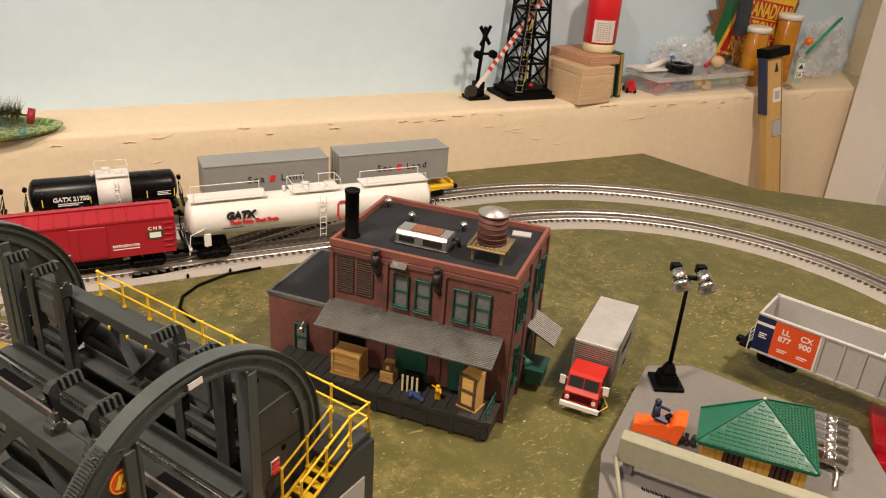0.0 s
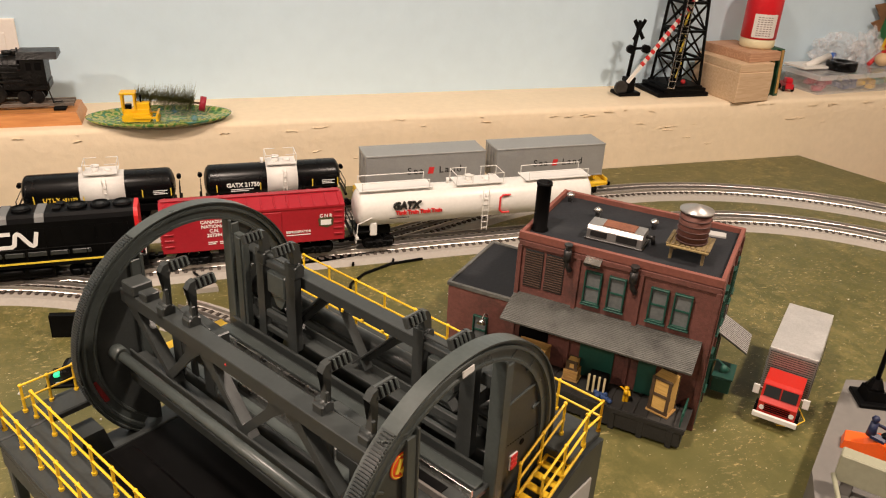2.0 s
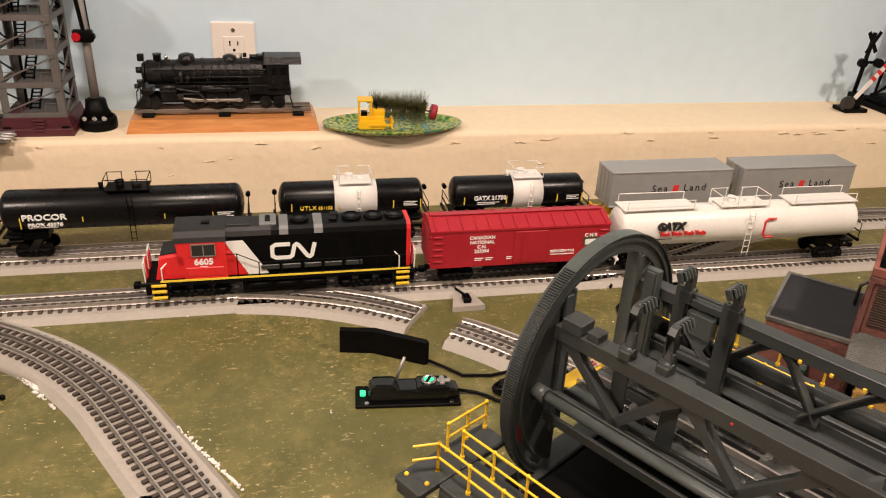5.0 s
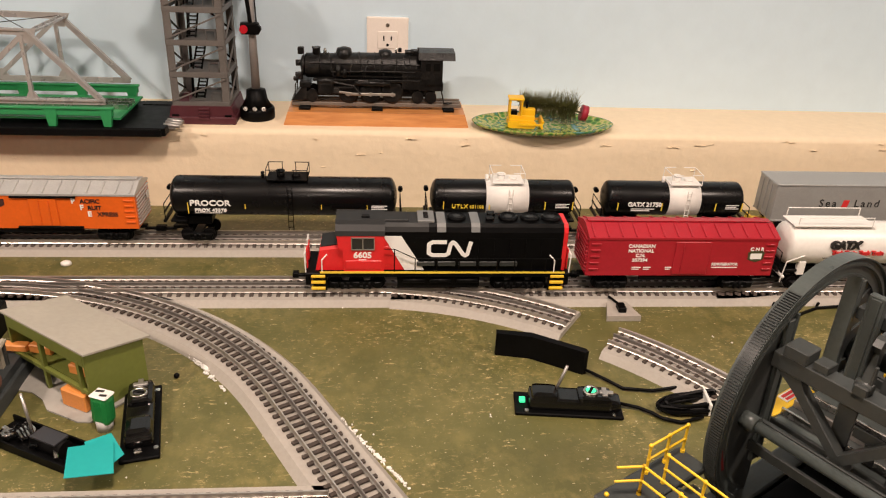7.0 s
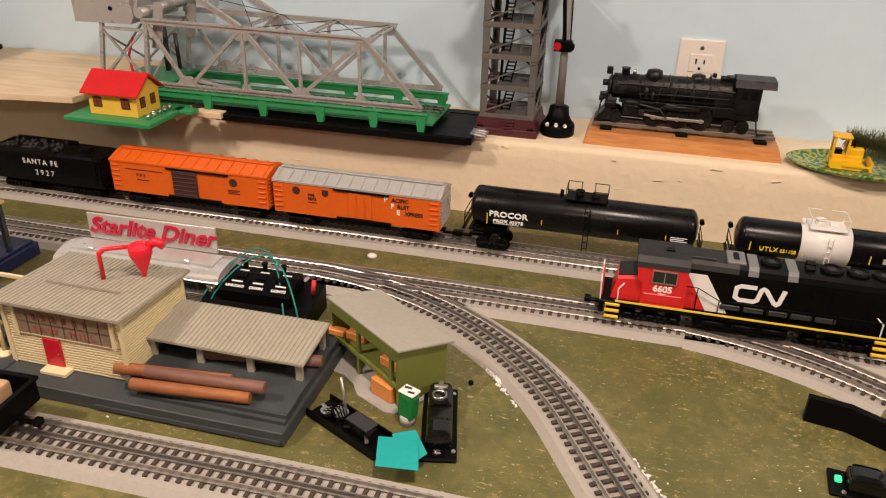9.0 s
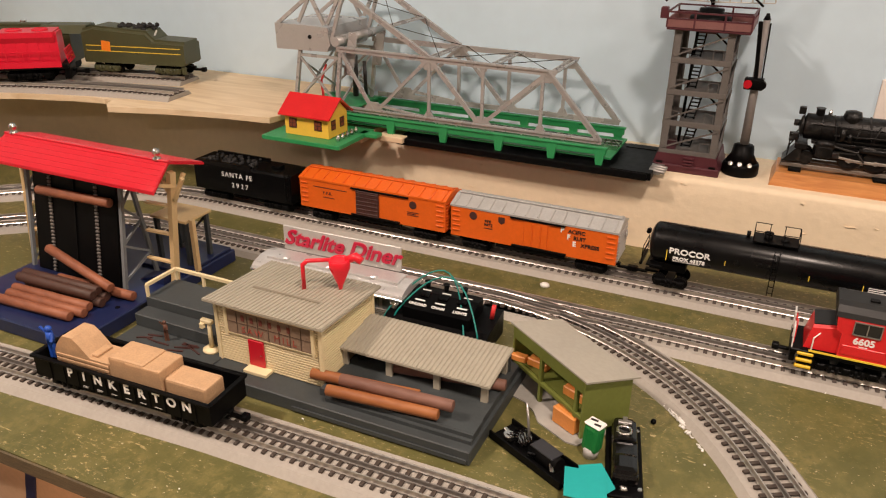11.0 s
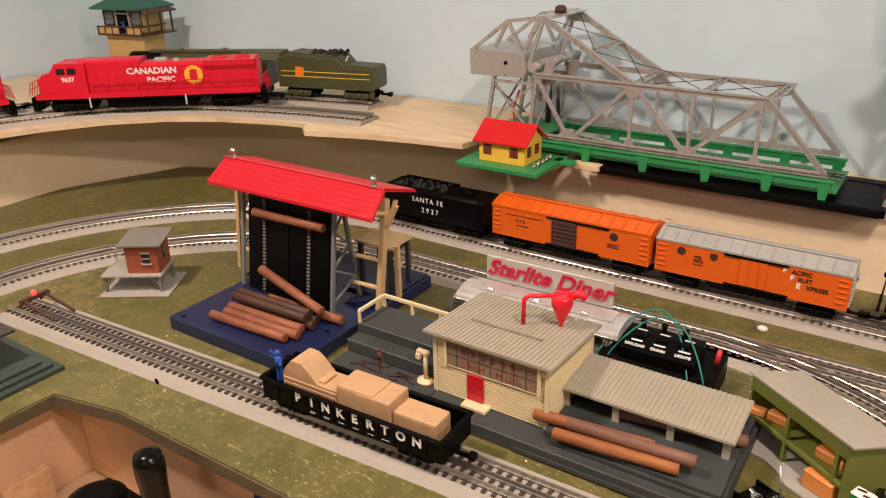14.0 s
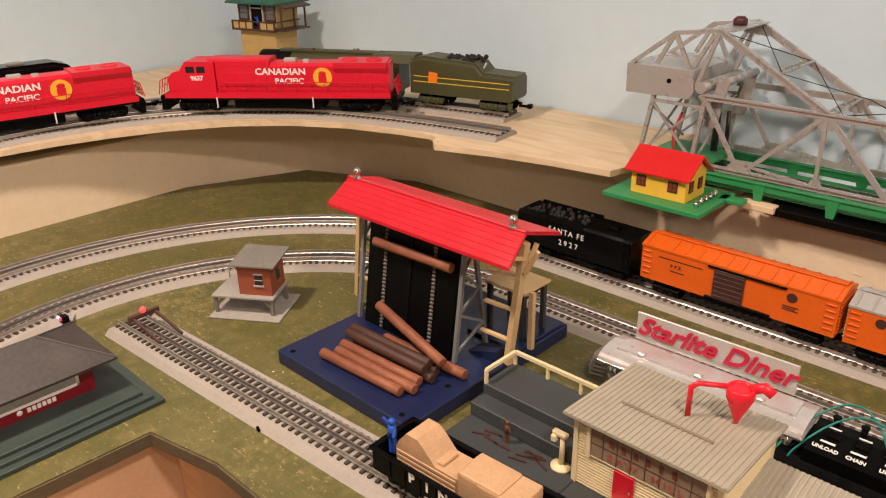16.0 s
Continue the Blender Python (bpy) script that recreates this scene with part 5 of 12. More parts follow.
        b.box((-0.0405, y0, 0.2105), (0.0140, 0.0018, 0.0190), 0.0004).box((-0.0405, y1, 0.2105), (0.0140, 0.0018, 0.0190), 0.0004)
        part("clamp_box", b, GREY_PL, t)
    # barrel floor with its rails
    XF = -0.003
    part("cradle_floor", Mesh().box((XF, 0.0, 0.1545), (0.074, 0.286, 0.005), 0.001), GREY_PL, t)
    for x in (XF - 0.036, XF + 0.036):
        part("floor_flange", Mesh().box((x, 0.0, 0.1600), (0.0030, 0.280, 0.010), 0.0006), GREY_PL, t)
    for x in (XF - 0.0265, XF + 0.0265):
        part("floor_step", Mesh().box((x, 0.0, 0.1584), (0.0090, 0.280, 0.0030), 0.0006), GREY_MID, t)
    for x in (-GAUGE, 0, GAUGE):
        part("rail", Mesh().box((XF + x, 0.0, 0.1600), (0.0022, 0.284, 0.006), 0.0004), STEEL if x else RAIL_DARK, t)
    b = Mesh()
    for k in range(4):
        b.box((XF + 0.008, -0.105 + 0.066 * k, 0.1573), (0.009, 0.040, 0.0012)).box((XF - 0.008, -0.085 + 0.066 * k, 0.1573), (0.009, 0.026, 0.0012))
    part("floor_slot", b, BLACK_MATT, t)
    b = Mesh()
    for k in range(5):
        b.box((XF + (0.008 if k % 2 else -0.008), -0.112 + 0.055 * k, 0.1582), (0.005, 0.007, 0.0022), 0.0004)
    part("floor_lug", b, GREY_MID, t)
    # yellow threshold with a sticker at the far end of the cradle
    part("threshold", Mesh().box((XF, 0.151, 0.1520), (0.070, 0.014, 0.0050), 0.0008), YELLOW, t, "yellow threshold at the barrel mouth")
    part("warning_label", Mesh().box((0.010, 0.152, 0.1550), (0.020, 0.008, 0.0008)), WHITE_INK, t)
    part("label_bar", Mesh().box((0.010, 0.1535, 0.1556), (0.017, 0.0022, 0.0006)).box((0.010, 0.1500, 0.1556), (0.017, 0.0020, 0.0006)), RED_INK, t)
    # long drive shafts beside the barrel
    for x, z, r in ((-0.0715, 0.1765, 0.0038), (0.066, 0.184, 0.0070), (0.060, 0.158, 0.0045)):
        part("drive_shaft", Mesh().cyl((x, YN, z), (x, YF, z), r, 16).cyl((x, YF - 0.012, z), (x, YF - 0.001, z), r * 1.6, 16).cyl((x, YN + 0.001, z), (x, YN + 0.010, z), r * 1.6, 16), GREY_MID if x < 0 else GREY_PL, t)
    # base block, hopper and dark motor cover
    part("base_frame", Mesh().box((0.1085, -0.004, 0.0765), (0.040, 0.316, 0.153), 0.002), GREY_PL, t)
    b = Mesh()
    b.prism([(-0.105, 0.10), (-0.03, 0.02), (0.09, 0.02), (0.09, 0.10)], "y", -0.128, 0.128)
    part("coal_chute", b, BLACK_MATT, t)
    part("motor_cover", Mesh().prism([(-0.118, 0.012), (-0.083, 0.012), (-0.083, 0.112), (-0.090, 0.122), (-0.108, 0.124), (-0.116, 0.117)], "y", -0.02, 0.098), BLACK_MATT, t, "dull black motor cover")
    for y in (YN, YF):
        b = Mesh().box((-0.008, y, 0.050), (0.21, 0.022, 0.096), 0.002)
        b.prism([(-0.116, 0.096), (-0.088, 0.096), (-0.094, 0.120), (-0.110, 0.120)], "y", y - 0.010, y + 0.010)
        part("end_tower", b, GREY_PL, t)
    # raised walkway on lattice legs
    zl = 0.138
    for y in (-0.15, -0.02, 0.140):
        b = Mesh()
        for x in (-0.157, -0.128):
            b.box((x, y, zl / 2 - 0.004), (0.008, 0.008, zl - 0.010), 0.001)
        for k in range(3):
            z0, z1 = 0.010 + 0.038 * k, 0.048 + 0.038 * k
            d = math.degrees(math.atan2(z1 - z0, 0.029))
            b.box((-0.1425, y, (z0 + z1) / 2), (math.hypot(0.029, z1 - z0), 0.004, 0.004), ry=-d if k % 2 else d)
        part("leg", b, GREY_MID, t)
    part("walkway", Mesh().box((-0.1435, -0.010, zl), (0.037, 0.310, 0.006), 0.001), GREY_PL, t)
    part("end_platform", Mesh().box((-0.136, 0.1585, zl), (0.086, 0.025, 0.006), 0.001).box((-0.174, 0.1585, zl - 0.007), (0.006, 0.025, 0.010), 0.001), GREY_PL, t)
    part("girder", Mesh().box((-0.160, -0.01, zl - 0.010), (0.004, 0.310, 0.016), 0.0008), GREY_PL, t)
    part("walkway", Mesh().box((0.1085, -0.004, 0.1560), (0.043, 0.330, 0.006), 0.001), GREY_PL, t)
    for x, y in ((-0.172, 0.166), (-0.168, 0.150)):
        part("yellow_stud", Mesh().ball((x, y, zl + 0.0036), 0.0018, seg=8), YELLOW, t)

    def railing(pts, h, step, ends=True):
        b = Mesh()
        for (x0, y0, z0), (x1, y1, z1) in zip(pts, pts[1:]):
            L = math.dist((x0, y0, z0), (x1, y1, z1))
            k = max(1, round(L / step))
            for i in range(k + 1 if ends else k):
                u = i / k
                x, y, z = x0 + (x1 - x0) * u, y0 + (y1 - y0) * u, z0 + (z1 - z0) * u
                b.cyl((x, y, z), (x, y, z + h + 0.001), 0.0011, 6)
                b.ball((x, y, z + h), 0.0017, seg=6)
                b.ball((x, y, z + h * 0.5), 0.0015, seg=6)
                b.cyl((x, y, z), (x, y, z + 0.0022), 0.0019, 6)
            for hh in (h, h * 0.5):
                b.cyl((x0, y0, z0 + hh), (x1, y1, z1 + hh), 0.0009, 6)
        part("railing", b, YELLOW, t, "bright yellow pipe railing")

    railing([(-0.1535, 0.155, 0.141), (-0.1535, -0.165, 0.141)], 0.0235, 0.030)
    railing([(-0.1535, 0.155, 0.141), (-0.1690, 0.164, 0.141)], 0.0235, 0.030, False)
    railing([(-0.1320, 0.153, 0.141), (-0.1320, -0.165, 0.141)], 0.0235, 0.030)
    railing([(-0.1345, 0.1655, 0.141), (-0.0960, 0.1655, 0.141)], 0.0235, 0.020)
    railing([(0.1270, -0.168, 0.159), (0.1270, 0.158, 0.159)], 0.026, 0.036)
    railing([(0.1060, -0.168, 0.159), (0.1270, -0.168, 0.159)], 0.026, 0.03)
    railing([(0.0905, 0.010, 0.159), (0.0905, 0.158, 0.159)], 0.018, 0.036)
    # stair in front of the near ring, down to a landing
    for k in range(6):
        part("stair_tread", Mesh().box((0.1000 - 0.0086 * k, -0.1595, 0.1545 - 0.0038 * k), (0.0060, 0.018, 0.0014), 0.0003), YELLOW, t)
        part("stair_riser", Mesh().box((0.1000 - 0.0086 * k + 0.0020, -0.1595, 0.1515 - 0.0038 * k), (0.0090, 0.018, 0.0040), 0.0003), GREY_PL, t)
    for y in (-0.1690, -0.1505):
        part("stringer", Mesh().cyl((0.1060, y, 0.158), (0.0530, y, 0.1345), 0.0013, 6), YELLOW, t)
    railing([(0.1050, -0.1690, 0.159), (0.0540, -0.1690, 0.1365)], 0.027, 0.026)
    railing([(0.1050, -0.1505, 0.159), (0.0545, -0.1505, 0.1370)], 0.027, 0.026)
    part("stair_block", Mesh().prism([(0.048, 0.0), (0.130, 0.0), (0.130, 0.1520), (0.1040, 0.1520), (0.0530, 0.1295), (0.048, 0.1295)], "y", -0.172, -0.1485), GREY_PL, t)
    part("side_panel", Mesh().box((0.098, -0.1728, 0.080), (0.040, 0.0016, 0.090), 0.0006), GREY_LT, t, "pale grey side panel")
    part("stair_landing", Mesh().box((0.030, -0.160, 0.1315), (0.046, 0.026, 0.0050), 0.0008), YELLOW, t, "yellow landing with a warning sticker")
    part("landing_post", Mesh().box((0.030, -0.160, 0.064), (0.036, 0.018, 0.128), 0.001), GREY_PL, t)
    part("warning_label", Mesh().box((0.038, -0.161, 0.1344), (0.022, 0.016, 0.0008)), WHITE_INK, t)
    part("label_bar", Mesh().box((0.038, -0.1575, 0.1351), (0.018, 0.0042, 0.0006)).box((0.038, -0.164, 0.1351), (0.018, 0.0030, 0.0006)), RED_INK, t)
    return t


coal_tipple()

# ---------------------------------------------------------------- buildings on the table
BRICK = surf("weathered_brick_paint", (0.150, 0.055, 0.043), 0.7, var=0.22, scale=25, bump=0.25, bscale=500, dirt=(0.060, 0.029, 0.024), dirt_amount=0.5)
BRICK_TRIM = surf("brick_cap", (0.21, 0.070, 0.050), 0.65, var=0.15, scale=40)
TAR = surf("tar_roof", (0.016, 0.017, 0.020), 0.75, var=0.25, scale=30, dirt=(0.028, 0.029, 0.031), dirt_amount=0.4, spec=0.3)
AWNING = surf("grey_board_awning", (0.115, 0.115, 0.105), 0.6, var=0.2, scale=40, dirt=(0.045, 0.045, 0.042), dirt_amount=0.5)
DECK = surf("dark_plank_deck", (0.024, 0.023, 0.021), 0.7, var=0.3, scale=60)
TEAL = surf("teal_green_trim", (0.010, 0.070, 0.050), 0.5, var=0.12, scale=60)
CRATE = wood("crate_wood", (0.55, 0.33, 0.10), (0.38, 0.20, 0.06), 60)
CRATE_Y = wood("yellow_crate_wood", (0.72, 0.46, 0.14), (0.52, 0.30, 0.08), 60)
PANE = surf("dusty_window_glass", (0.14, 0.15, 0.15), 0.18, var=0.2, scale=30)
RED_TRUCK = surf("red_truck_paint", (0.46, 0.018, 0.010), 0.3, var=0.06, scale=40)
GREEN_ROOF = surf("green_shingle_roof", (0.008, 0.105, 0.058), 0.20, var=0.1, scale=60)
PAD = surf("grey_card_base", (0.165, 0.155, 0.142), 0.7, var=0.07, scale=12)
PALE_CARD = surf("pale_grey_card", (0.33, 0.315, 0.285), 0.7, var=0.09, scale=14)
BLUE_FIG = surf("blue_figure_paint", (0.012, 0.075, 0.42), 0.45, var=0.1, scale=80)
BROWN_FIG = surf("brown_figure_paint", (0.12, 0.05, 0.03), 0.5, var=0.15, scale=80)
CONCRETE = surf("pale_green_concrete", (0.29, 0.285, 0.20), 0.6, var=0.08, scale=20)
TOY_RED = surf("toy_red_plastic", (0.54, 0.010, 0.022), 0.32, var=0.05, scale=30)
NAVY = surf("navy_blue_plastic", (0.009, 0.016, 0.062), 0.32, var=0.1, scale=30)
TAN_PL = surf("tan_plastic", (0.62, 0.44, 0.22), 0.5, var=0.06, scale=40)
LOG = wood("red_brown_log", (0.30, 0.105, 0.050), (0.17, 0.052, 0.024), 30, (1, 3, 3))
LOG_DARK = wood("dark_log", (0.060, 0.028, 0.018), (0.06, 0.022, 0.014), 30, (1, 3, 3))
SLATE = surf("slate_plastic", (0.042, 0.049, 0.051), 0.5, var=0.12, scale=30)
MAST = surf("load_cream_plastic", (0.66, 0.45, 0.25), 0.55, var=0.05, scale=40)
CORRUGATED = surf("tan_corrugated_roof", (0.36, 0.33, 0.26), 0.5, var=0.06, scale=40)
OLIVE_PL = surf("olive_green_card", (0.155, 0.180, 0.035), 0.55, var=0.08, scale=20)
TEAL_PAPER = surf("turquoise_paper", (0.0, 0.32, 0.31), 0.6, var=0.03, scale=20)
MAROON = surf("maroon_plastic", (0.075, 0.015, 0.022), 0.45, var=0.12, scale=40)
GREEN_TOY = surf("bridge_green_paint", (0.02, 0.26, 0.085), 0.4, var=0.08, scale=30)
YELLOW_HUT = surf("yellow_hut_paint", (0.82, 0.50, 0.06), 0.4, var=0.05, scale=30)


def sash(parent, x, y, z, w, h, name="window"):
    """A two-pane sash window in a teal frame on a face that looks to -y."""
    win = part(name, Mesh().box((x, y + 0.001, z), (w, 0.001, h)), PANE, parent)
    b = Mesh()
    for s in (-1, 1):
        b.box((x + s * (w / 2 + 0.0006), y - 0.0006, z), (0.0016, 0.004, h + 0.0035), 0.0004)
        b.box((x, y - 0.0006, z + s * (h / 2 + 0.0008)), (w + 0.0026, 0.004, 0.0016), 0.0004)
    b.box((x, y, z), (w, 0.0024, 0.0014))
    b.box((x, y - 0.0014, z - h / 2 - 0.0028), (w + 0.005, 0.005, 0.0014), 0.0003)
    part("frame", b, TEAL, win, "teal window frame")


def figurine(name, material, label, m, sitting=False):
    """A small toy figure as one plain rounded shape."""
    b = Mesh().ball((0, 0, 0.0315), 0.0030, seg=8).cyl((0, 0, 0.0165), (0, 0, 0.0285), 0.0036, 8, 0.0028)
    if sitting:
        b.cyl((-0.0018, 0, 0.017), (-0.0018, -0.010, 0.015), 0.0022, 6).cyl((0.0018, 0, 0.017), (0.0018, -0.010, 0.015), 0.0022, 6)
        b.cyl((0.0018, -0.010, 0.015), (0.0018, -0.011, 0.006), 0.0019, 6)
        b.cyl((0.003, -0.001, 0.026), (0.006, -0.010, 0.022), 0.0014, 6)
    else:
        b.cyl((-0.0016, 0, 0.0), (-0.0014, 0, 0.0175), 0.0019, 6).cyl((0.0020, 0.001, 0.0), (0.0014, 0, 0.0175), 0.0019, 6)
        b.cyl((-0.0030, 0, 0.0270), (-0.0070, -0.002, 0.0330), 0.0013, 6).cyl((0.0030, 0, 0.0270), (0.0046, -0.003, 0.0200), 0.0013, 6)
    return solo(name, b, material, label, "figurine", m=m)


RUSTY = surf("rusty_louvre", (0.075, 0.040, 0.026), 0.7, var=0.25, scale=60)


CRATE_DARK = wood("dark_crate_band", (0.10, 0.06, 0.03), (0.05, 0.03, 0.015), 60)


def warehouse():
    t = thing("freight_house", "weathered brick freight house model with a loading dock", "building", pose(0.441, 0.8235, 0, 0, 0, -45))
    hx, hy, H = 0.105, 0.0725, 0.172
    part("wall", Mesh().box((0, 0.0, H / 2), (hx * 2, hy * 2, H)), BRICK, t)
    part("roof", Mesh().box((0, 0, H + 0.0012), (hx * 2 - 0.006, hy * 2 - 0.006, 0.002)), TAR, t, "flat dark tar roof")
    b = Mesh()
    for s in (-1, 1):
        b.box((0, s * (hy - 0.001), H + 0.0042), (hx * 2 + 0.003, 0.0045, 0.009), 0.0006)
        b.box((s * (hx - 0.001), 0, H + 0.0042), (0.0045, hy * 2 - 0.0065, 0.009), 0.0006)
    part("parapet", b, BRICK_TRIM, t, "red brick parapet cap")
    b = Mesh()
    for x in (-hx, -0.0395, 0.0270, hx - 0.003):
        b.box((x + 0.0015, -hy - 0.0012, H / 2 + 0.014), (0.005, 0.0030, H - 0.040), 0.0004)
    for y in (-hy + 0.002, -0.012, 0.03, hy - 0.002):
        b.box((hx + 0.0012, y, H / 2), (0.0030, 0.005, H), 0.0004)
    b.box((0, -hy - 0.0010, H - 0.004), (hx * 2, 0.0026, 0.006), 0.0004)
    part("pilaster", b, BRICK, t)
    for x in (-0.0866, -0.0630):
        lv = part("louvre", Mesh().box((x, -hy - 0.0004, 0.1400), (0.0205, 0.0016, 0.0440)), DECK, t)
        b = Mesh()
        for k in range(15):
            b.box((x, -hy - 0.0014, 0.1200 + 0.0028 * k), (0.0195, 0.0010, 0.0014), rx=20)
        part("louvre_slat", b, RUSTY, lv)
    for x in (-0.0200, 0.0055, 0.0487, 0.0724):
        sash(t, x, -hy - 0.0012, 0.1366, 0.0155, 0.0345)
    # east face: windows and door built facing -y, then turned
    east = part("east_face", Mesh().box((0.0, 0.0006, 0.086), (hy * 2 - 0.012, 0.001, 0.150)), BRICK, t, m=pose(hx + 0.0006, 0, 0, 0, 0, 90))
    for x in (-0.055, -0.030, 0.022, 0.049):
        sash(east, x, -0.0006, 0.134, 0.0120, 0.036, "side_window")
    sash(east, -0.040, -0.0006, 0.060, 0.0125, 0.044, "side_window")
    part("side_door", Mesh().box((-0.060, -0.0012, 0.030), (0.014, 0.0024, 0.052), 0.0005), TEAL, east)
    part("side_door", Mesh().box((0.030, -0.0012, 0.034), (0.030, 0.0024, 0.060), 0.0005), TEAL, east)
    part("louvre", Mesh().box((0.036, -0.0014, 0.088), (0.018, 0.002, 0.030), 0.0004), AWNING, east)
    b = Mesh().prism([(0.000, 0.080), (0.000, 0.0775), (-0.034, 0.0600), (-0.034, 0.0620)], "x", 0.010, 0.056)
    aw = part("side_awning", b, AWNING, east, "small corrugated side awning")
    b = Mesh()
    for k in range(12):
        b.cyl((0.012 + 0.0038 * k, 0.0, 0.0798), (0.012 + 0.0038 * k, -0.034, 0.0618), 0.0008, 5)
    part("corrugation", b, GREY_LT, aw)
    b = Mesh().box((0.018, -0.016, 0.018), (0.034, 0.020, 0.018), 0.001).box((0.018, -0.016, 0.0285), (0.036, 0.023, 0.002), 0.0004)
    part("dumpster", b, TEAL, east, "dark green bin beside the wall")
    b = Mesh().tube([(-0.056, 0, 0.080), (-0.056, -0.010, 0.084), (-0.056, -0.016, 0.080)], 0.0009, 6).cyl((-0.056, -0.016, 0.080), (-0.056, -0.018, 0.074), 0.0015, 10, 0.0060)
    part("wall_lamp", b, TEAL, east)
    # low wing on the west end
    part("wing_wall", Mesh().box((-0.1465, -0.006, 0.0455), (0.083, 0.128, 0.091)), BRICK, t)
    part("wing_roof", Mesh().box((-0.1465, -0.006, 0.0920), (0.079, 0.124, 0.002)), TAR, t)
    b = Mesh()
    b.box((-0.1465, -0.0695, 0.0925), (0.086, 0.004, 0.005), 0.0005).box((-0.188, -0.006, 0.0925), (0.004, 0.125, 0.005), 0.0005).box((-0.1465, 0.0575, 0.0925), (0.086, 0.004, 0.005), 0.0005)
    part("wing_coping", b, AWNING, t)
    sash(t, -0.1440, -0.0716, 0.0435, 0.015, 0.034)
    b = Mesh().tube([(-0.137, -0.070, 0.066), (-0.137, -0.079, 0.070), (-0.137, -0.084, 0.067)], 0.0009, 6).cyl((-0.137, -0.084, 0.067), (-0.137, -0.086, 0.061), 0.0015, 10, 0.0055)
    part("wall_lamp", b, STEEL, t)
    # loading dock
    part("dock_deck", Mesh().box((-0.030, -0.0932, 0.0237), (0.266, 0.0410, 0.006), 0.0006), DECK, t, "dark planked loading dock")
    b = Mesh()
    for k in range(20):
        b.box((-0.155 + 0.0133 * k, -0.0932, 0.0274), (0.0126, 0.0412, 0.0010), 0.0002)
    part("dock_plank", b, DECK, t)
    b = Mesh().box((-0.030, -0.1108, 0.0125), (0.260, 0.004, 0.018), 0.0005)
    for k in range(9):
        b.box((-0.150 + 0.030 * k, -0.1103, 0.0105), (0.006, 0.0065, 0.021), 0.0005)
    b.box((0.0995, -0.0930, 0.0125), (0.003, 0.036, 0.018), 0.0005)
    part("dock_skirt", b, DECK, t)
    b = Mesh()
    for k in range(4):
        b.cyl((0.0975, -0.1110 + 0.010 * k, 0.026), (0.0975, -0.1110 + 0.010 * k, 0.044), 0.0008, 5)
    b.cyl((0.0975, -0.1110, 0.044), (0.0975, -0.081, 0.044), 0.0009, 5).cyl((0.0975, -0.1110, 0.035), (0.0975, -0.081, 0.035), 0.0007, 5)
    part("dock_rail", b, TEAL, t)
    # main awning
    b = Mesh().prism([(-hy, 0.1075), (-hy, 0.1055), (-0.1120, 0.0912), (-0.1120, 0.0930)], "x", -0.1055, 0.0980)
    aw = part("awning", b, AWNING, t, "grey ribbed awning over the dock")
    b = Mesh()
    for k in range(20):
        u = k / 19
        b.box((-0.00375, -hy - 0.0395 * u, 0.1078 - 0.0147 * u), (0.2035, 0.0010, 0.0010))
    part("batten", b, AWNING, aw)
    b = Mesh()
    for x in (-0.09, -0.03, 0.03, 0.085):
        b.cyl((x, -hy, 0.078), (x, -0.106, 0.0930), 0.001, 5)
    part("awning_brace", b, TEAL, t)
    # doors under the awning
    part("freight_door", Mesh().box((-0.0045, -hy - 0.0012, 0.056), (0.038, 0.0024, 0.056), 0.0005), TEAL, t)
    part("freight_door", Mesh().box((0.050, -hy - 0.0012, 0.056), (0.019, 0.0024, 0.056), 0.0005), TEAL, t)
    part("dark_opening", Mesh().box((-0.078, -hy - 0.0008, 0.056), (0.034, 0.0016, 0.056)), BLACK_MATT, t)
    # roof gear
    part("chimney", Mesh().lathe([(0.0095, 0.172), (0.0095, 0.176), (0.0078, 0.178), (0.0078, 0.226), (0.0086, 0.2265), (0.0086, 0.2295), (0.0062, 0.2295), (0.0062, 0.222)], (-0.094, -0.044, 0), 18), BLACK_MATT, t, "tall black smokestack")
    b = Mesh().prism([(-0.0145, 0.176), (0.0145, 0.176), (0.0145, 0.1865), (0.0115, 0.1905), (-0.0115, 0.1905), (-0.0145, 0.1865)], "x", -0.043, 0.016)
    sk = part("roof_unit", b, SILVER, t, "weathered metal roof unit")
    for v in sk.data.vertices:
        v.co.y -= 0.0245
    part("unit_skid", Mesh().box((-0.0135, -0.0245, 0.1750), (0.063, 0.031, 0.0030), 0.0006), GUNMETAL, sk)
    part("unit_panel", Mesh().box((-0.030, -0.0395, 0.1825), (0.018, 0.0010, 0.0070), 0.0003), GUNMETAL, sk)
    part("unit_panel", Mesh().box((0.000, -0.0395, 0.1825), (0.022, 0.0010, 0.0080), 0.0003), GUNMETAL, sk)
    part("unit_duct", Mesh().tube([(0.016, -0.018, 0.183), (0.023, -0.018, 0.184), (0.024, -0.018, 0.176)], 0.0022, 8), GUNMETAL, sk)
    part("rust_panel", Mesh().box((-0.0110, -0.0245, 0.1910), (0.034, 0.018, 0.0012)), surf("rust", (0.20, 0.075, 0.04), 0.8, var=0.3, scale=60), sk)
    for x, y in ((-0.092, 0.0533), (-0.0500, 0.0255), (0.0143, 0.0275)):
        part("roof_vent", Mesh().lathe([(0.0026, 0.172), (0.0026, 0.180), (0.0050, 0.1815), (0.0046, 0.184), (0.0012, 0.1865)], (x, y, 0), 12), STEEL, t)
    part("roof_hatch", Mesh().box((0.078, 0.050, 0.1745), (0.022, 0.012, 0.004), 0.0006, rz=8), GREY_LT, t)
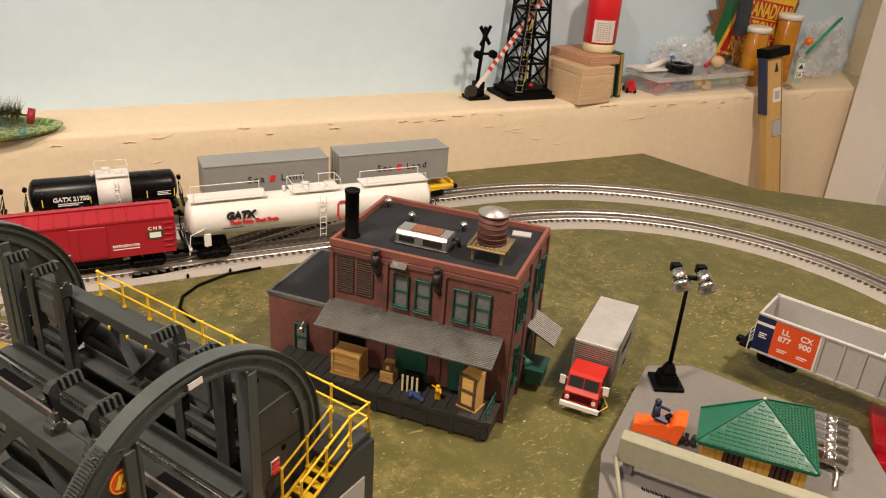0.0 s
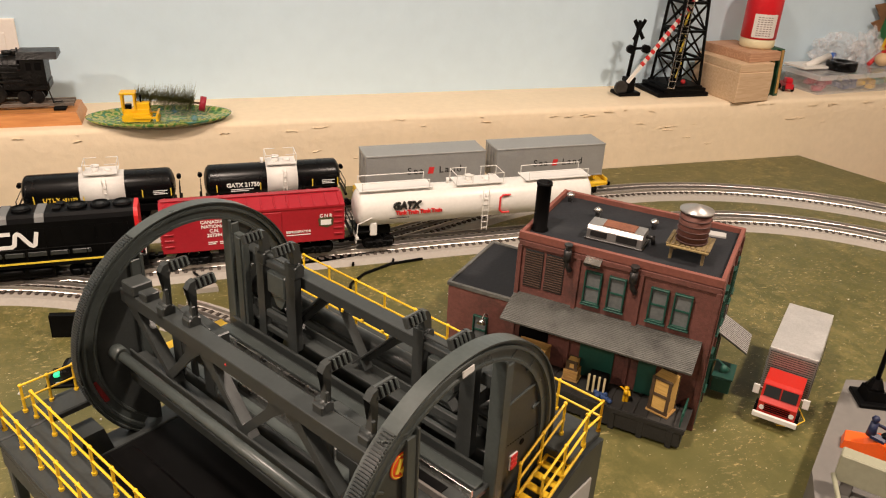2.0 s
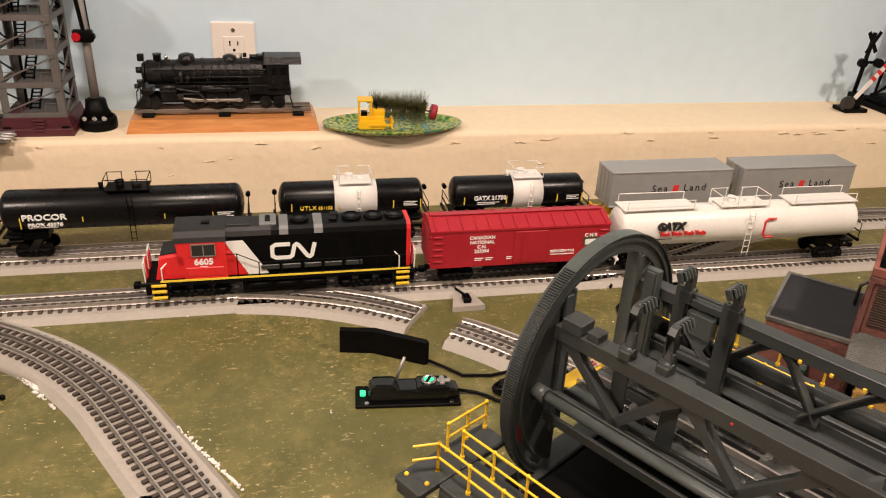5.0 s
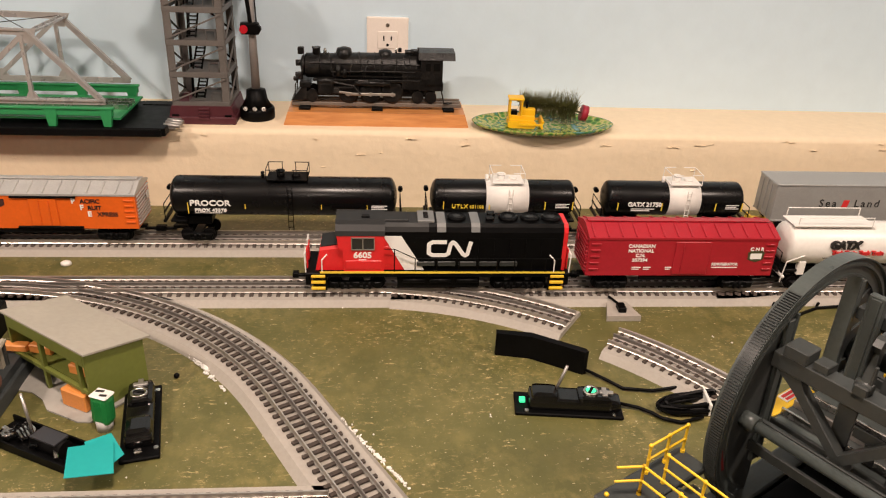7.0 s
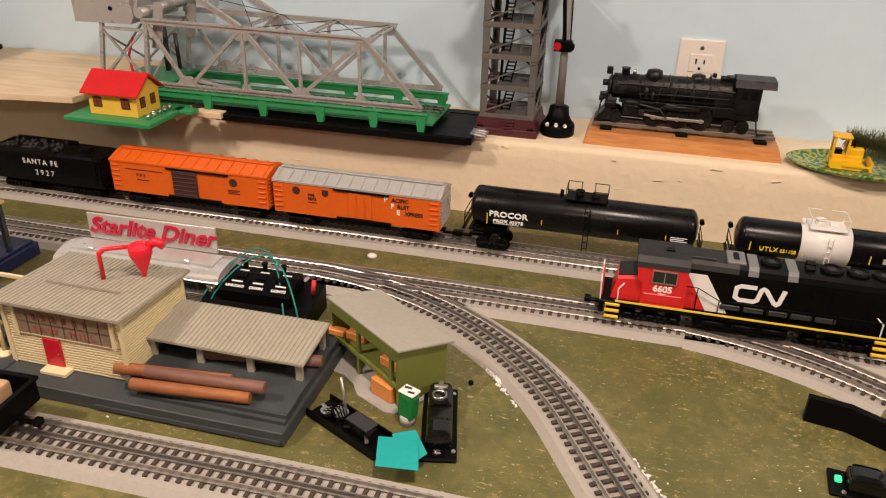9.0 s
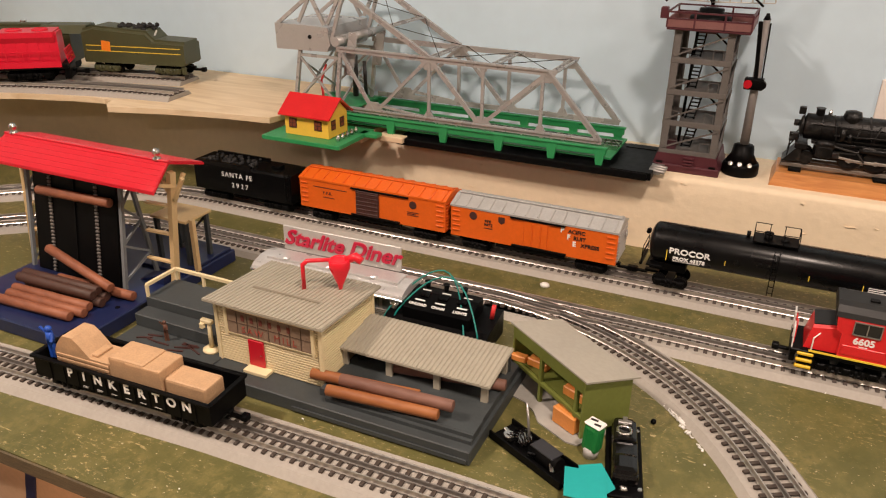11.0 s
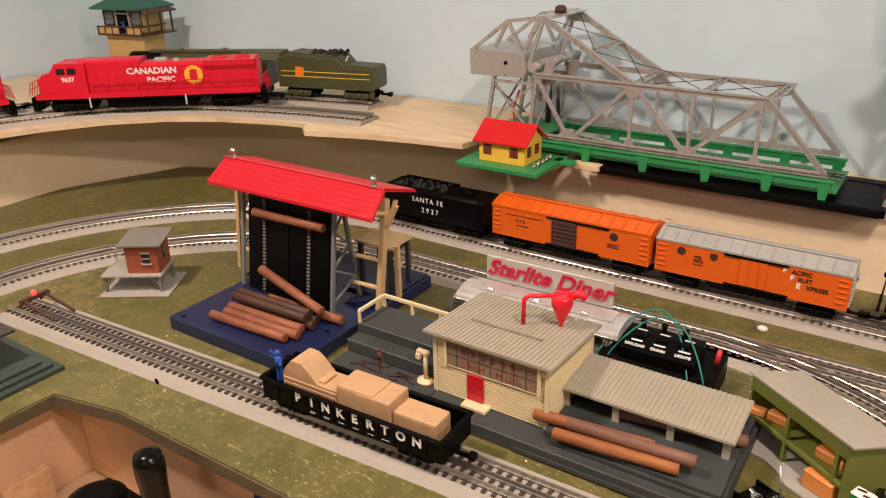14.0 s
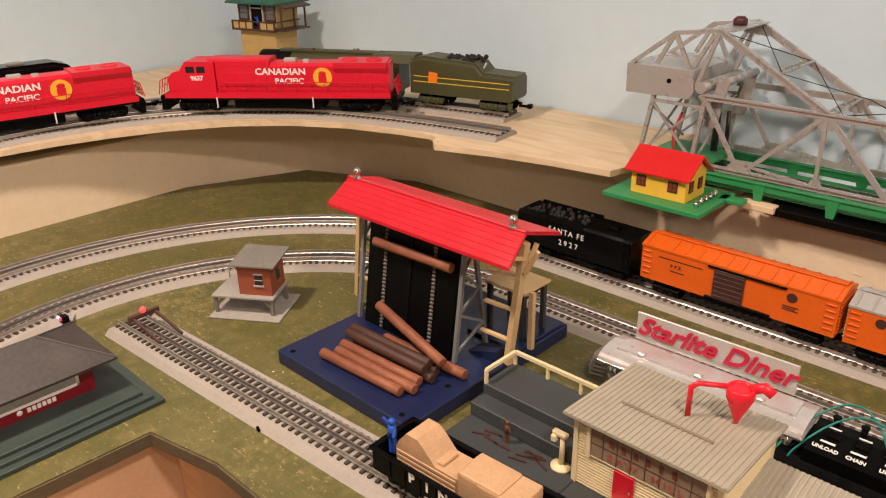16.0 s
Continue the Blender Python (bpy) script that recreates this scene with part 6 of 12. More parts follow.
    for x, zb in ((-0.0495, 0.1560), (0.0210, 0.1500)):
        b = Mesh().cyl((x, -hy - 0.006, zb + 0.006), (x, -hy - 0.006, zb + 0.019), 0.0042, 12).cyl((x, -hy - 0.006, zb + 0.019), (x, -hy - 0.006, zb + 0.023), 0.0030, 10).tube([(x, -hy - 0.006, zb + 0.008), (x, -hy - 0.005, zb), (x + 0.004, -hy - 0.003, zb - 0.006)], 0.0026, 8)
        b.cyl((x, -hy - 0.006, zb + 0.0235), (x, -hy - 0.006, zb + 0.0255), 0.0046, 12)
        part("wall_duct", b, GUNMETAL, t)
    part("wall_hood", Mesh().prism([(-hy, 0.1720), (-hy - 0.009, 0.1665), (-hy - 0.009, 0.1635), (-hy, 0.1635)], "x", -0.0310, -0.0135), STEEL, t)
    # water tank on its stand
    st = part("tank_stand", Mesh().box((0.062, -0.024, 0.1905), (0.042, 0.042, 0.002), 0.0004), wood("old_planks", (0.35, 0.26, 0.10), (0.2, 0.14, 0.06), 50), t, "planked tank stand")
    b = Mesh()
    for sx in (-1, 1):
        for sy in (-1, 1):
            b.box((0.062 + sx * 0.016, -0.024 + sy * 0.013, 0.1815), (0.003, 0.003, 0.017), 0.0003)
    for k in range(9):
        b.box((0.042 + 0.005 * k, -0.024, 0.1922), (0.0036, 0.038, 0.0014), 0.0002)
    part("stand_leg", b, wood("old_posts", (0.25, 0.18, 0.08), (0.14, 0.1, 0.05), 50), st)
    tk = part("water_tank", Mesh().lathe([(0.0155, 0.1930), (0.0155, 0.2260)], (0.062, -0.024, 0), 28), surf("rusty_tank", (0.125, 0.045, 0.032), 0.65, var=0.25, scale=60), t, "rusty round water tank")
    b = Mesh()
    for k in range(6):
        b.lathe([(0.0150, 0.1940 + 0.006 * k), (0.0163, 0.1942 + 0.006 * k), (0.0163, 0.1950 + 0.006 * k), (0.0150, 0.1952 + 0.006 * k)], (0.062, -0.024, 0), 28)
    part("hoop", b, surf("rusty_hoop", (0.07, 0.03, 0.025), 0.6, var=0.2, scale=60), tk)
    part("tank_lid", Mesh().lathe([(0.0172, 0.2258), (0.0172, 0.2272), (0.004, 0.2315), (0.0012, 0.2330)], (0.062, -0.024, 0), 28), SILVER, tk, "shallow metal cone lid")
    b = Mesh()
    for x in (-0.104, -0.112):
        b.tube([(x, 0.02, 0.093), (x, 0.02, 0.118), (x + 0.006, 0.02, 0.124)], 0.0018, 8)
    part("wing_pipe", b, GUNMETAL, t)

    def w(x, y, z, r=0):
        return pose(0.441, 0.8235, 0, 0, 0, -45) @ pose(x, y, z, 0, 0, r)

    def crate(x, y, sx, sy, sz, mat, label, r=0):
        c = thing("shipping_crate", label, "crate", w(x, y, 0.0280, r), "freight on the dock")
        part("box", Mesh().box((0, 0, sz / 2 + 0.003), (sx, sy, sz), 0.0004), mat, c)
        b = Mesh()
        for s in (-1, 1):
            for zz in (0.004, sz / 2 + 0.003, sz + 0.002):
                b.box((0, s * (sy / 2 + 0.0005), zz), (sx + 0.002, 0.0012, 0.0034), 0.0002)
            for sx2 in (-1, 1):
                b.box((sx2 * (sx / 2 - 0.0012), s * (sy / 2 + 0.0008), sz / 2 + 0.003), (0.0034, 0.0014, sz), 0.0002)
        part("batten", b, CRATE_DARK if mat is CRATE_Y else mat, c)
        part("pallet", Mesh().box((0, 0, 0.0012), (sx + 0.004, sy + 0.003, 0.0024), 0.0003), CRATE, c)
        return c

    crate(-0.0715, -0.0920, 0.034, 0.020, 0.027, CRATE, "brown slatted wooden crate on a pallet")
    crate(0.0740, -0.0925, 0.0205, 0.0180, 0.040, CRATE_Y, "tall yellow wooden crate with dark bands", -14)
    crate(-0.0255, -0.0860, 0.014, 0.012, 0.010, CRATE, "small brown wooden box")
    crate(-0.0255, -0.0850, 0.011, 0.010, 0.021, CRATE_Y, "small tan carton on a wooden box")
    c = thing("hand_cart", "dark slatted luggage cart with pale straps", "cart", w(0.0055, -0.0920, 0.028), "freight on the dock")
    part("body", Mesh().box((0, 0, 0.010), (0.020, 0.014, 0.020), 0.001), BLACK_MATT, c)
    b = Mesh()
    for k in range(4):
        b.box((-0.0085 + 0.0057 * k, -0.0076, 0.011), (0.0022, 0.0012, 0.021))
    part("strap", b, CREAM_PL, c)
    b = Mesh()
    for k in range(9):
        b.ball((random.uniform(-0.010, 0.010), random.uniform(-0.006, 0.006), 0.0024), 0.0034, (1, 1, 0.75), 6)
    solo("blue_sacks", b, surf("blue_sacks", (0.03, 0.07, 0.20), 0.7, var=0.2, scale=80), "heap of small blue sacks on the dock", "sacks", m=w(0.0165, -0.1035, 0.028))
    figurine("toy_figurine", YELLOW_TOY, "crouching toy figure painted mustard yellow", w(0.0375, -0.0970, 0.0275) @ Matrix.Diagonal((0.9, 0.9, 0.55, 1)))


warehouse()


def box_truck():
    t = thing("box_truck", "red cab toy truck with a ribbed silver box", "truck", pose(0.6755, 0.7815, 0, 0, 0, 220.2))
    part("box", Mesh().box((0.059, 0, 0.0455), (0.118, 0.049, 0.053), 0.001), TRAILER, t)
    b = Mesh()
    for k in range(17):
        z = 0.024 + 0.0027 * k
        for s in (-1, 1):
            b.box((0.059, s * 0.0248, z), (0.114, 0.0012, 0.0014))
        b.box((0.1182, 0, z), (0.0012, 0.046, 0.0014))
    part("box_rib", b, SILVER, t)
    part("rib_gap", Mesh().box((0.1180, 0, 0.0455), (0.0006, 0.0462, 0.0470)).box((0.059, -0.0246, 0.0455), (0.1140, 0.0006, 0.0470)).box((0.059, 0.0246, 0.0455), (0.1140, 0.0006, 0.0470)), GREY_MID, t)
    part("box_roof", Mesh().box((0.059, 0, 0.0724), (0.1185, 0.0495, 0.0014), 0.0004), SILVER_ROOF, t)
    part("chassis", Mesh().box((0.075, 0, 0.0165), (0.150, 0.026, 0.006), 0.0006), BLACK, t)
    b = Mesh().prism([(0.121, 0.014), (0.160, 0.014), (0.161, 0.030), (0.157, 0.0345), (0.152, 0.0475), (0.148, 0.0500), (0.122, 0.0505)], "y", -0.0190, 0.0190)
    cab = part("cab", b, RED_TRUCK, t, "bright red cab")
    b = Mesh().prism([(0.1576, 0.0358), (0.1535, 0.0470), (0.1525, 0.0466), (0.1566, 0.0354)], "y", -0.0165, -0.0008).prism([(0.1576, 0.0358), (0.1535, 0.0470), (0.1525, 0.0466), (0.1566, 0.0354)], "y", 0.0008, 0.0165)
    b.box((0.137, -0.0192, 0.0410), (0.018, 0.0006, 0.010)).box((0.137, 0.0192, 0.0410), (0.018, 0.0006, 0.010))
    part("windscreen", b, GLASS_DARK, cab)
    b = Mesh()
    for k in range(4):
        b.box((0.1612, 0, 0.0205 + 0.0024 * k), (0.001, 0.026, 0.0010))
    part("grille", b, BLACK, cab)
    for s in (-1, 1):
        part("headlight", Mesh().cyl((0.1600, s * 0.0150, 0.0230), (0.1618, s * 0.0150, 0.0230), 0.0026, 12), WHITE, cab)
        part("mirror", Mesh().tube([(0.150, s * 0.019, 0.040), (0.152, s * 0.0245, 0.041)], 0.0006, 5).box((0.152, s * 0.0250, 0.0375), (0.0016, 0.0065, 0.0115), 0.0004), WHITE, cab, "white mirror")
    part("bumper", Mesh().box((0.1625, 0, 0.0140), (0.0034, 0.045, 0.0065), 0.0008), WHITE, t, "white front bumper")
    for x in (0.022, 0.142):
        for s in (-1, 1):
            wh = part("wheel", Mesh().cyl((x, s * 0.0150, 0.0095), (x, s * 0.0225, 0.0095), 0.0095, 18), BLACK, t)
            part("hub", Mesh().cyl((x, s * 0.0220, 0.0095), (x, s * 0.0232, 0.0095), 0.0045, 12), STEEL, wh)
    b = Mesh()
    for k in range(7):
        b.box((0.085 - 0.007 * k, 0.0262, 0.054), (0.0045, 0.0004, 0.008))
    part("side_marking", b, BLACK_INK, t)


box_truck()
b = Mesh().tube([(0.556, 0.676, 0.006), (0.566, 0.664, 0.010), (0.585, 0.668, 0.012), (0.590, 0.690, 0.020), (0.600, 0.704, 0.014)], 0.0006, 5)
solo("thin_wire", b, YELLOW, "thin yellow wire curled beside the truck", "wire")


PLAT = 0.036


def floodlight():
    t = thing("floodlight_pole", "black lamp post with two chrome floodlights", "lamp post", pose(0.652, 0.655, PLAT))
    b = Mesh().box((0, 0, 0.0025), (0.034, 0.034, 0.005), 0.001, rz=-25)
    for z0, z1, r0, r1 in ((0.005, 0.016, 0.0125, 0.0105), (0.016, 0.019, 0.0085, 0.0080), (0.019, 0.028, 0.0075, 0.0040)):
        m = pose(0, 0, (z0 + z1) / 2, 0, 0, 20)
        bmesh.ops.create_cone(b.bm, cap_ends=True, segments=4 if z0 < 0.018 else 8, radius1=r0 * 1.2, radius2=r1 * 1.2, depth=z1 - z0, matrix=m)
    part("base", b, BLACK, t)
    part("pole", Mesh().cyl((0, 0, 0.020), (0, 0, 0.136), 0.0026, 10, 0.0020), BLACK, t)
    part("crossbar", Mesh().box((0, 0, 0.137), (0.026, 0.005, 0.004), 0.0006, rz=-30), BLACK, t)
    for s in (-1, 1):
        x, y = s * 0.0115, -s * 0.0065
        h = part("lamp_head", Mesh().cyl((x, y, 0.144), (x - 0.004, y - 0.011, 0.1370), 0.0070, 20, 0.0080), STEEL, t, "chrome floodlight head")
        part("reflector", Mesh().lathe([(0.0080, 0.0), (0.0112, -0.0060), (0.0108, -0.0062), (0.0070, -0.0010)], (0, 0, 0), 20), STEEL, h, m=pose(x - 0.0042, y - 0.0115, 0.1366) @ Vector((0.30, 0.82, 0.52)).to_track_quat("Z", "Y").to_matrix().to_4x4())
        part("housing", Mesh().box((x + 0.001, y + 0.005, 0.1455), (0.011, 0.008, 0.010), 0.001, rz=-18), BLACK, h)


floodlight()

# raised grey platform with its parapet, shelter, loader and drums
b = Mesh().prism([(0.395, 0.435), (0.511, 0.5825), (0.656, 0.693), (0.706, 0.675), (0.724, 0.648), (0.745, 0.607), (0.775, 0.565), (0.800, 0.516), (0.70, 0.355), (0.50, 0.345)], "z", 0.0005, PLAT)
solo("raised_platform", b, PAD, "raised grey platform under the shelter", "platform")
t = thing("low_wall", "long pale green concrete-look parapet wall", "wall block", pose(0.5110, 0.5600, PLAT, 0, 0, -51))
part("beam", Mesh().box((0.115, 0, 0.0280), (0.230, 0.0150, 0.0280), 0.0012), CONCRETE, t)
for x in (0.012, 0.110, 0.205):
    part("foot", Mesh().box((x, 0, 0.0068), (0.010, 0.010, 0.0145), 0.0008), PAD, t)
part("lever", Mesh().cyl((-0.001, -0.0075, 0.020), (0.018, -0.050, 0.003), 0.0022, 8), CONCRETE, t)
part("post", Mesh().cyl((0.020, -0.054, 0.0), (0.020, -0.054, 0.010), 0.0042, 12), GREY_PL, t)
b = Mesh()
for k in range(26):
    b.box((0.030 + 0.0021 * k, -0.016 - 0.0010 * (k % 2), 0.0006), (0.0012, 0.0034, 0.0010), rz=20)
part("deck_grating", b, BLACK_MATT, t)["kind"] = "stuff"


def shelter():
    t = thing("hip_roof_shelter", "small yellow-brown shelter with a shiny green hip roof", "building", pose(0.6425, 0.5205, PLAT, 0, 0, -46.3))
    r, z0, z1 = 0.0535, 0.0460, 0.0745
    k = 0.0013
    wall_mat = wood("ochre_boards", (0.58, 0.33, 0.06), (0.44, 0.23, 0.03), 30, (1, 1, 12), 0.5)
    part("wall", Mesh().prism([(-0.0455, -0.0455), (0.0455, -0.0455), (0.0455, 0.0400), (-0.0455, 0.0)], "z", 0.0002, 0.0450), wall_mat, t)
    for j in range(15):
        part("wall_board", Mesh().box((-0.0425 + 0.0061 * j, -0.0460, 0.0225), (0.0056, 0.0012, 0.0440), 0.0002), wall_mat, t)
    b = Mesh()
    low = ((-r, -r), (r, -r), (r, r), (-r, k))
    v = [b.bm.verts.new((x, y, z)) for z in (z0 - 0.002, z0) for x, y in low] + [b.bm.verts.new((0, 0, z1))]
    for q in ((3, 2, 1, 0), (0, 1, 5, 4), (1, 2, 6, 5), (2, 3, 7, 6), (3, 0, 4, 7), (4, 5, 8), (5, 6, 8), (6, 7, 8), (7, 4, 8)):
        b.bm.faces.new([v[i] for i in q])
    roof = part("roof", b, GREEN_ROOF, t, "glossy green shingled hip roof")
    # broad shingles on the front slope, small studs on the next
    pitch = math.atan2(z1 - z0, r)
    wide = Mesh().box((0, 0, 0), (0.0056, 0.0034, 0.0009), 0.0002).data("shingle", GREEN_ROOF)
    small = Mesh().box((0, 0, 0), (0.0022, 0.0020, 0.0008)).data("shingle", GREEN_ROOF)
    for side, tile, rows, step in ((0, wide, 14, 0.0064), (1, small, 16, 0.0050)):
        for j in range(rows):
            u = (j + 0.5) / rows
            half = r * (1 - u)
            n = int(half * 2 / step) + 2
            for i in range(n):
                x = (i - (n - 1) / 2) * step + (0.25 if j % 2 else -0.25) * step
                if abs(x) > half - step * 0.45:
                    continue
                o = new("shingle", tile)
                o.parent = roof
                o.matrix_basis = pose(0, 0, 0, 0, 0, 90 * side) @ Matrix.Translation((x, -r + r * u, z0 + (z1 - z0) * u + 0.0004)) @ Matrix.Rotation(pitch + 0.03, 4, "X")
    for x, y in low:
        part("hip_ridge", Mesh().cyl((x, y, z0 + 0.0008), (0, 0, z1 + 0.0008), 0.0010, 6), GREEN_ROOF, roof)
    part("finial", Mesh().ball((0, 0, z1 + 0.001), 0.0016, seg=8), CREAM_PL, roof)
    for x in (-0.018, 0.024):
        w = part("window", Mesh().box((x, -0.0466, 0.0310), (0.019, 0.0016, 0.0150), 0.0003), BROWN_DOOR, t)
        for d in (-0.0048, 0.0, 0.0048):
            part("muntin", Mesh().box((x + d, -0.0478, 0.0310), (0.0010, 0.0010, 0.0150)), BLACK_MATT, w)
    part("fascia", Mesh().box((0, -r + 0.002, z0 - 0.0030), (2 * r - 0.004, 0.003, 0.002)).box((r - 0.002, 0, z0 - 0.0030), (0.003, 2 * r - 0.004, 0.002)), GREEN_ROOF, t)


shelter()
t = thing("scoop_loader", "orange plastic scoop with a coal load", "toy loader", pose(0.5870, 0.5870, PLAT, 0, 0, -48) @ Matrix.Scale(0.78, 4))
ORANGE_PL = surf("orange_plastic", (0.80, 0.11, 0.008), 0.35, var=0.05, scale=40)
# wedge body that runs into an upright curved bucket
b = Mesh().prism([(-0.036, 0.0), (0.012, 0.0), (0.016, 0.020), (0.002, 0.023), (-0.014, 0.016), (-0.034, 0.012)], "y", -0.012, 0.012)
part("body", b, ORANGE_PL, t)
b = Mesh()
b.arc([(0.0170, -0.017), (0.0170, 0.017), (0.0158, 0.017), (0.0158, -0.017)], 0.0265, 0.0165, math.radians(75), math.radians(262), 18)
for y in (-0.0176, 0.0176):
    b.prism([(0.0265 + 0.0168 * math.cos(math.radians(a)), 0.0165 + 0.0168 * math.sin(math.radians(a))) for a in range(75, 263, 17)], "y", y - 0.0006, y + 0.0006)
part("bucket", b, ORANGE_PL, t)
b = Mesh()
for k in range(16):
    b.ball((0.034 + random.uniform(-0.008, 0.012), random.uniform(-0.012, 0.010), 0.004), random.uniform(0.003, 0.0045), seg=6)
part("coal", b, COAL, t)["kind"] = "stuff"
part("steering_wheel", Mesh().cyl((0.010, 0, 0.022), (0.007, 0, 0.030), 0.0010, 6).cyl((0.0075, 0, 0.029), (0.0065, 0, 0.0305), 0.0055, 12), BLACK, t)
figurine("toy_figurine", surf("navy_figure_paint", (0.012, 0.020, 0.060), 0.5, var=0.2, scale=80), "seated toy figure painted dark blue", pose(0.5795, 0.5895, PLAT + 0.0005, 0, 0, 42) @ Matrix.Scale(1.24, 4), True)
barrel = None
for k in range(5):
    m = pose(0.7655 - 0.0127 * k, 0.5270 - 0.0102 * k, PLAT + 0.0098, 0, 0, -55)
    if barrel is None:
        barrel = thing("metal_drum", "shiny silver ribbed drum lying on its side", "drum", m, "row of drums")
        part("shell", Mesh().lathe([(0.0072, -0.017), (0.0080, -0.0165), (0.0080, -0.0058), (0.0085, -0.0055), (0.0085, -0.0048), (0.0080, -0.0045), (0.0080, 0.0045), (0.0085, 0.0048), (0.0085, 0.0055), (0.0080, 0.0058), (0.0080, 0.0165), (0.0072, 0.017)], (0, 0, 0), 20, "x"), STEEL, barrel)
    else:
        copy_thing(barrel, m)
b = Mesh().tube([(0.752, 0.503, PLAT + 0.003), (0.692, 0.457, PLAT + 0.003)], 0.0024, 8)
solo("metal_rod", b, STEEL, "silver rod lying beside the drums", "rod")


def side_building():
    t = thing("cream_building", "cream model building with a red base and green roof", "building", pose(0.888, 0.478, 0.0005, 0, 0, -49))
    part("base", Mesh().box((0, 0, 0.006), (0.125, 0.115, 0.012), 0.001), TOY_RED, t, "dark red base")
    part("wall", Mesh().box((0.006, 0.004, 0.044), (0.098, 0.088, 0.066)), surf("ochre_cream_wall", (0.50, 0.36, 0.13), 0.5, var=0.08, scale=40), t)
    part("roof", Mesh().prism([(-0.056, 0.0775), (0.056, 0.0775), (0.0, 0.106)], "x", -0.060, 0.066), GREEN_ROOF, t)
    part("step", Mesh().box((-0.058, -0.03, 0.018), (0.016, 0.022, 0.012), 0.001), TOY_RED, t)


side_building()


# the hopper stands turned towards the room
HOPPER = pose(0.7925, 0.6681, 0.0088, 0, 0, -64.7) @ Matrix.Translation((0.132, 0.0332, 0))


def hopper_car():
    t = thing("coal_hopper", "grey open hopper car with orange and navy end panels", "hopper car", HOPPER)
    h, w = 0.132, 0.032
    part("body", Mesh().prism([(-w, 0.036), (w, 0.036), (w, 0.088), (w - 0.003, 0.088), (w - 0.003, 0.040), (-w + 0.003, 0.040), (-w + 0.003, 0.088), (-w, 0.088)], "x", -h, h), GREY_LT, t)
    part("end_wall", Mesh().box((-h + 0.0012, 0, 0.062), (0.003, 0.063, 0.052)).box((h - 0.0012, 0, 0.062), (0.003, 0.063, 0.052)), GREY_LT, t)
    b = Mesh()
    for k in range(9):
        for s in (-1, 1):
            b.box((-h + 0.075 + 0.0225 * k, s * (w + 0.0010), 0.0610), (0.003, 0.0026, 0.050), 0.0004)
    for s in (-1, 1):
        b.box((0, s * (w + 0.0012), 0.0875), (h * 2, 0.004, 0.003), 0.0005)
        b.box((0, s * (w + 0.0008), 0.0375), (h * 2, 0.003, 0.003), 0.0005)
    part("side_rib", b, GREY_LT, t)
    part("orange_panel", Mesh().box((-h + 0.046, -w - 0.0006, 0.0620), (0.050, 0.0014, 0.0470)), surf("orange_panel", (0.72, 0.085, 0.015), 0.45, var=0.05, scale=40), t)
    part("navy_panel", Mesh().box((-h + 0.0105, -w - 0.0006, 0.0560), (0.021, 0.0014, 0.0350)).box((-h + 0.0105, -w - 0.0006, 0.0820), (0.021, 0.0014, 0.0090)), NAVY, t)
    part("white_panel", Mesh().box((-h + 0.0105, -w - 0.0005, 0.0755), (0.021, 0.0012, 0.0045)).box((-h + 0.072, -w - 0.0005, 0.0620), (0.002, 0.0012, 0.0470)), WHITE_INK, t)
    sign(t, "LL\n877", 0.0098, WHITE_INK, front(-h + 0.0345, -w - 0.0015, 0.0690), bold=0.0002)
    sign(t, "CX\n900", 0.0098, WHITE_INK, front(-h + 0.0580, -w - 0.0015, 0.0690), bold=0.0002)
    smudge_bars(t, -h + 0.035, -w - 0.0015, 0.0500, 0.012, 2, WHITE_INK)
    smudge_bars(t, -h + 0.058, -w - 0.0015, 0.0500, 0.012, 2, WHITE_INK)
    smudge_bars(t, -h + 0.010, -w - 0.0015, 0.0630, 0.009, 3, WHITE_INK)
    part("cross_brace", Mesh().cyl((0.0, -w + 0.004, 0.060), (0.004, w - 0.004, 0.084), 0.0012, 6).cyl((0.004, -w + 0.004, 0.084), (0.0, w - 0.004, 0.060), 0.0012, 6), WHITE, t)
    part("end_ladder", ladder_mesh(-0.024, -0.008, 0, 0.030, 0.062, 5).tube([(-0.026, 0, 0.03), (-0.026, 0, 0.06)], 0.0006, 5), WHITE, t, m=pose(-h - 0.006, 0, 0, 0, 0, 90))
    part("end_platform", Mesh().box((-h - 0.008, 0, 0.0335), (0.016, 0.052, 0.003), 0.0005).box((h + 0.008, 0, 0.0335), (0.016, 0.052, 0.003), 0.0005), BLACK, t)
    for s in (-1, 1):
        bogie(t, s * (h - 0.030))
        coupler(t, s * (h + 0.004), s)


hopper_car()

# ---------------------------------------------------------------- log loader
def beam(b, p0, p1, w, d=None):
    """A square bar between two points."""
    p0, p1 = Vector(p0), Vector(p1)
    v = p1 - p0
    m = Matrix.Translation((p0 + p1) / 2) @ v.to_track_quat("Z", "Y").to_matrix().to_4x4() @ Matrix.Diagonal((w, d or w, v.length, 1))
    bmesh.ops.create_cube(b.bm, size=1.0, matrix=m)
    return b


def log_mesh(length, r, material, name="log"):
    return Mesh().lathe([(r * 0.8, -length / 2), (r, -length / 2 + 0.0008), (r * 1.02, -length * 0.2), (r * 0.98, length * 0.2), (r, length / 2 - 0.0008), (r * 0.8, length / 2)], (0, 0, 0), 16, "x").data(name, material)


def lay_log(mesh, p0, p1, label, group):
    p0, p1 = Vector(p0), Vector(p1)
    o = new("toy_log", mesh)
    o.matrix_basis = Matrix.Translation((p0 + p1) / 2) @ (p1 - p0).to_track_quat("X", "Z").to_matrix().to_4x4()
    return tagged(o, label, "log", group)


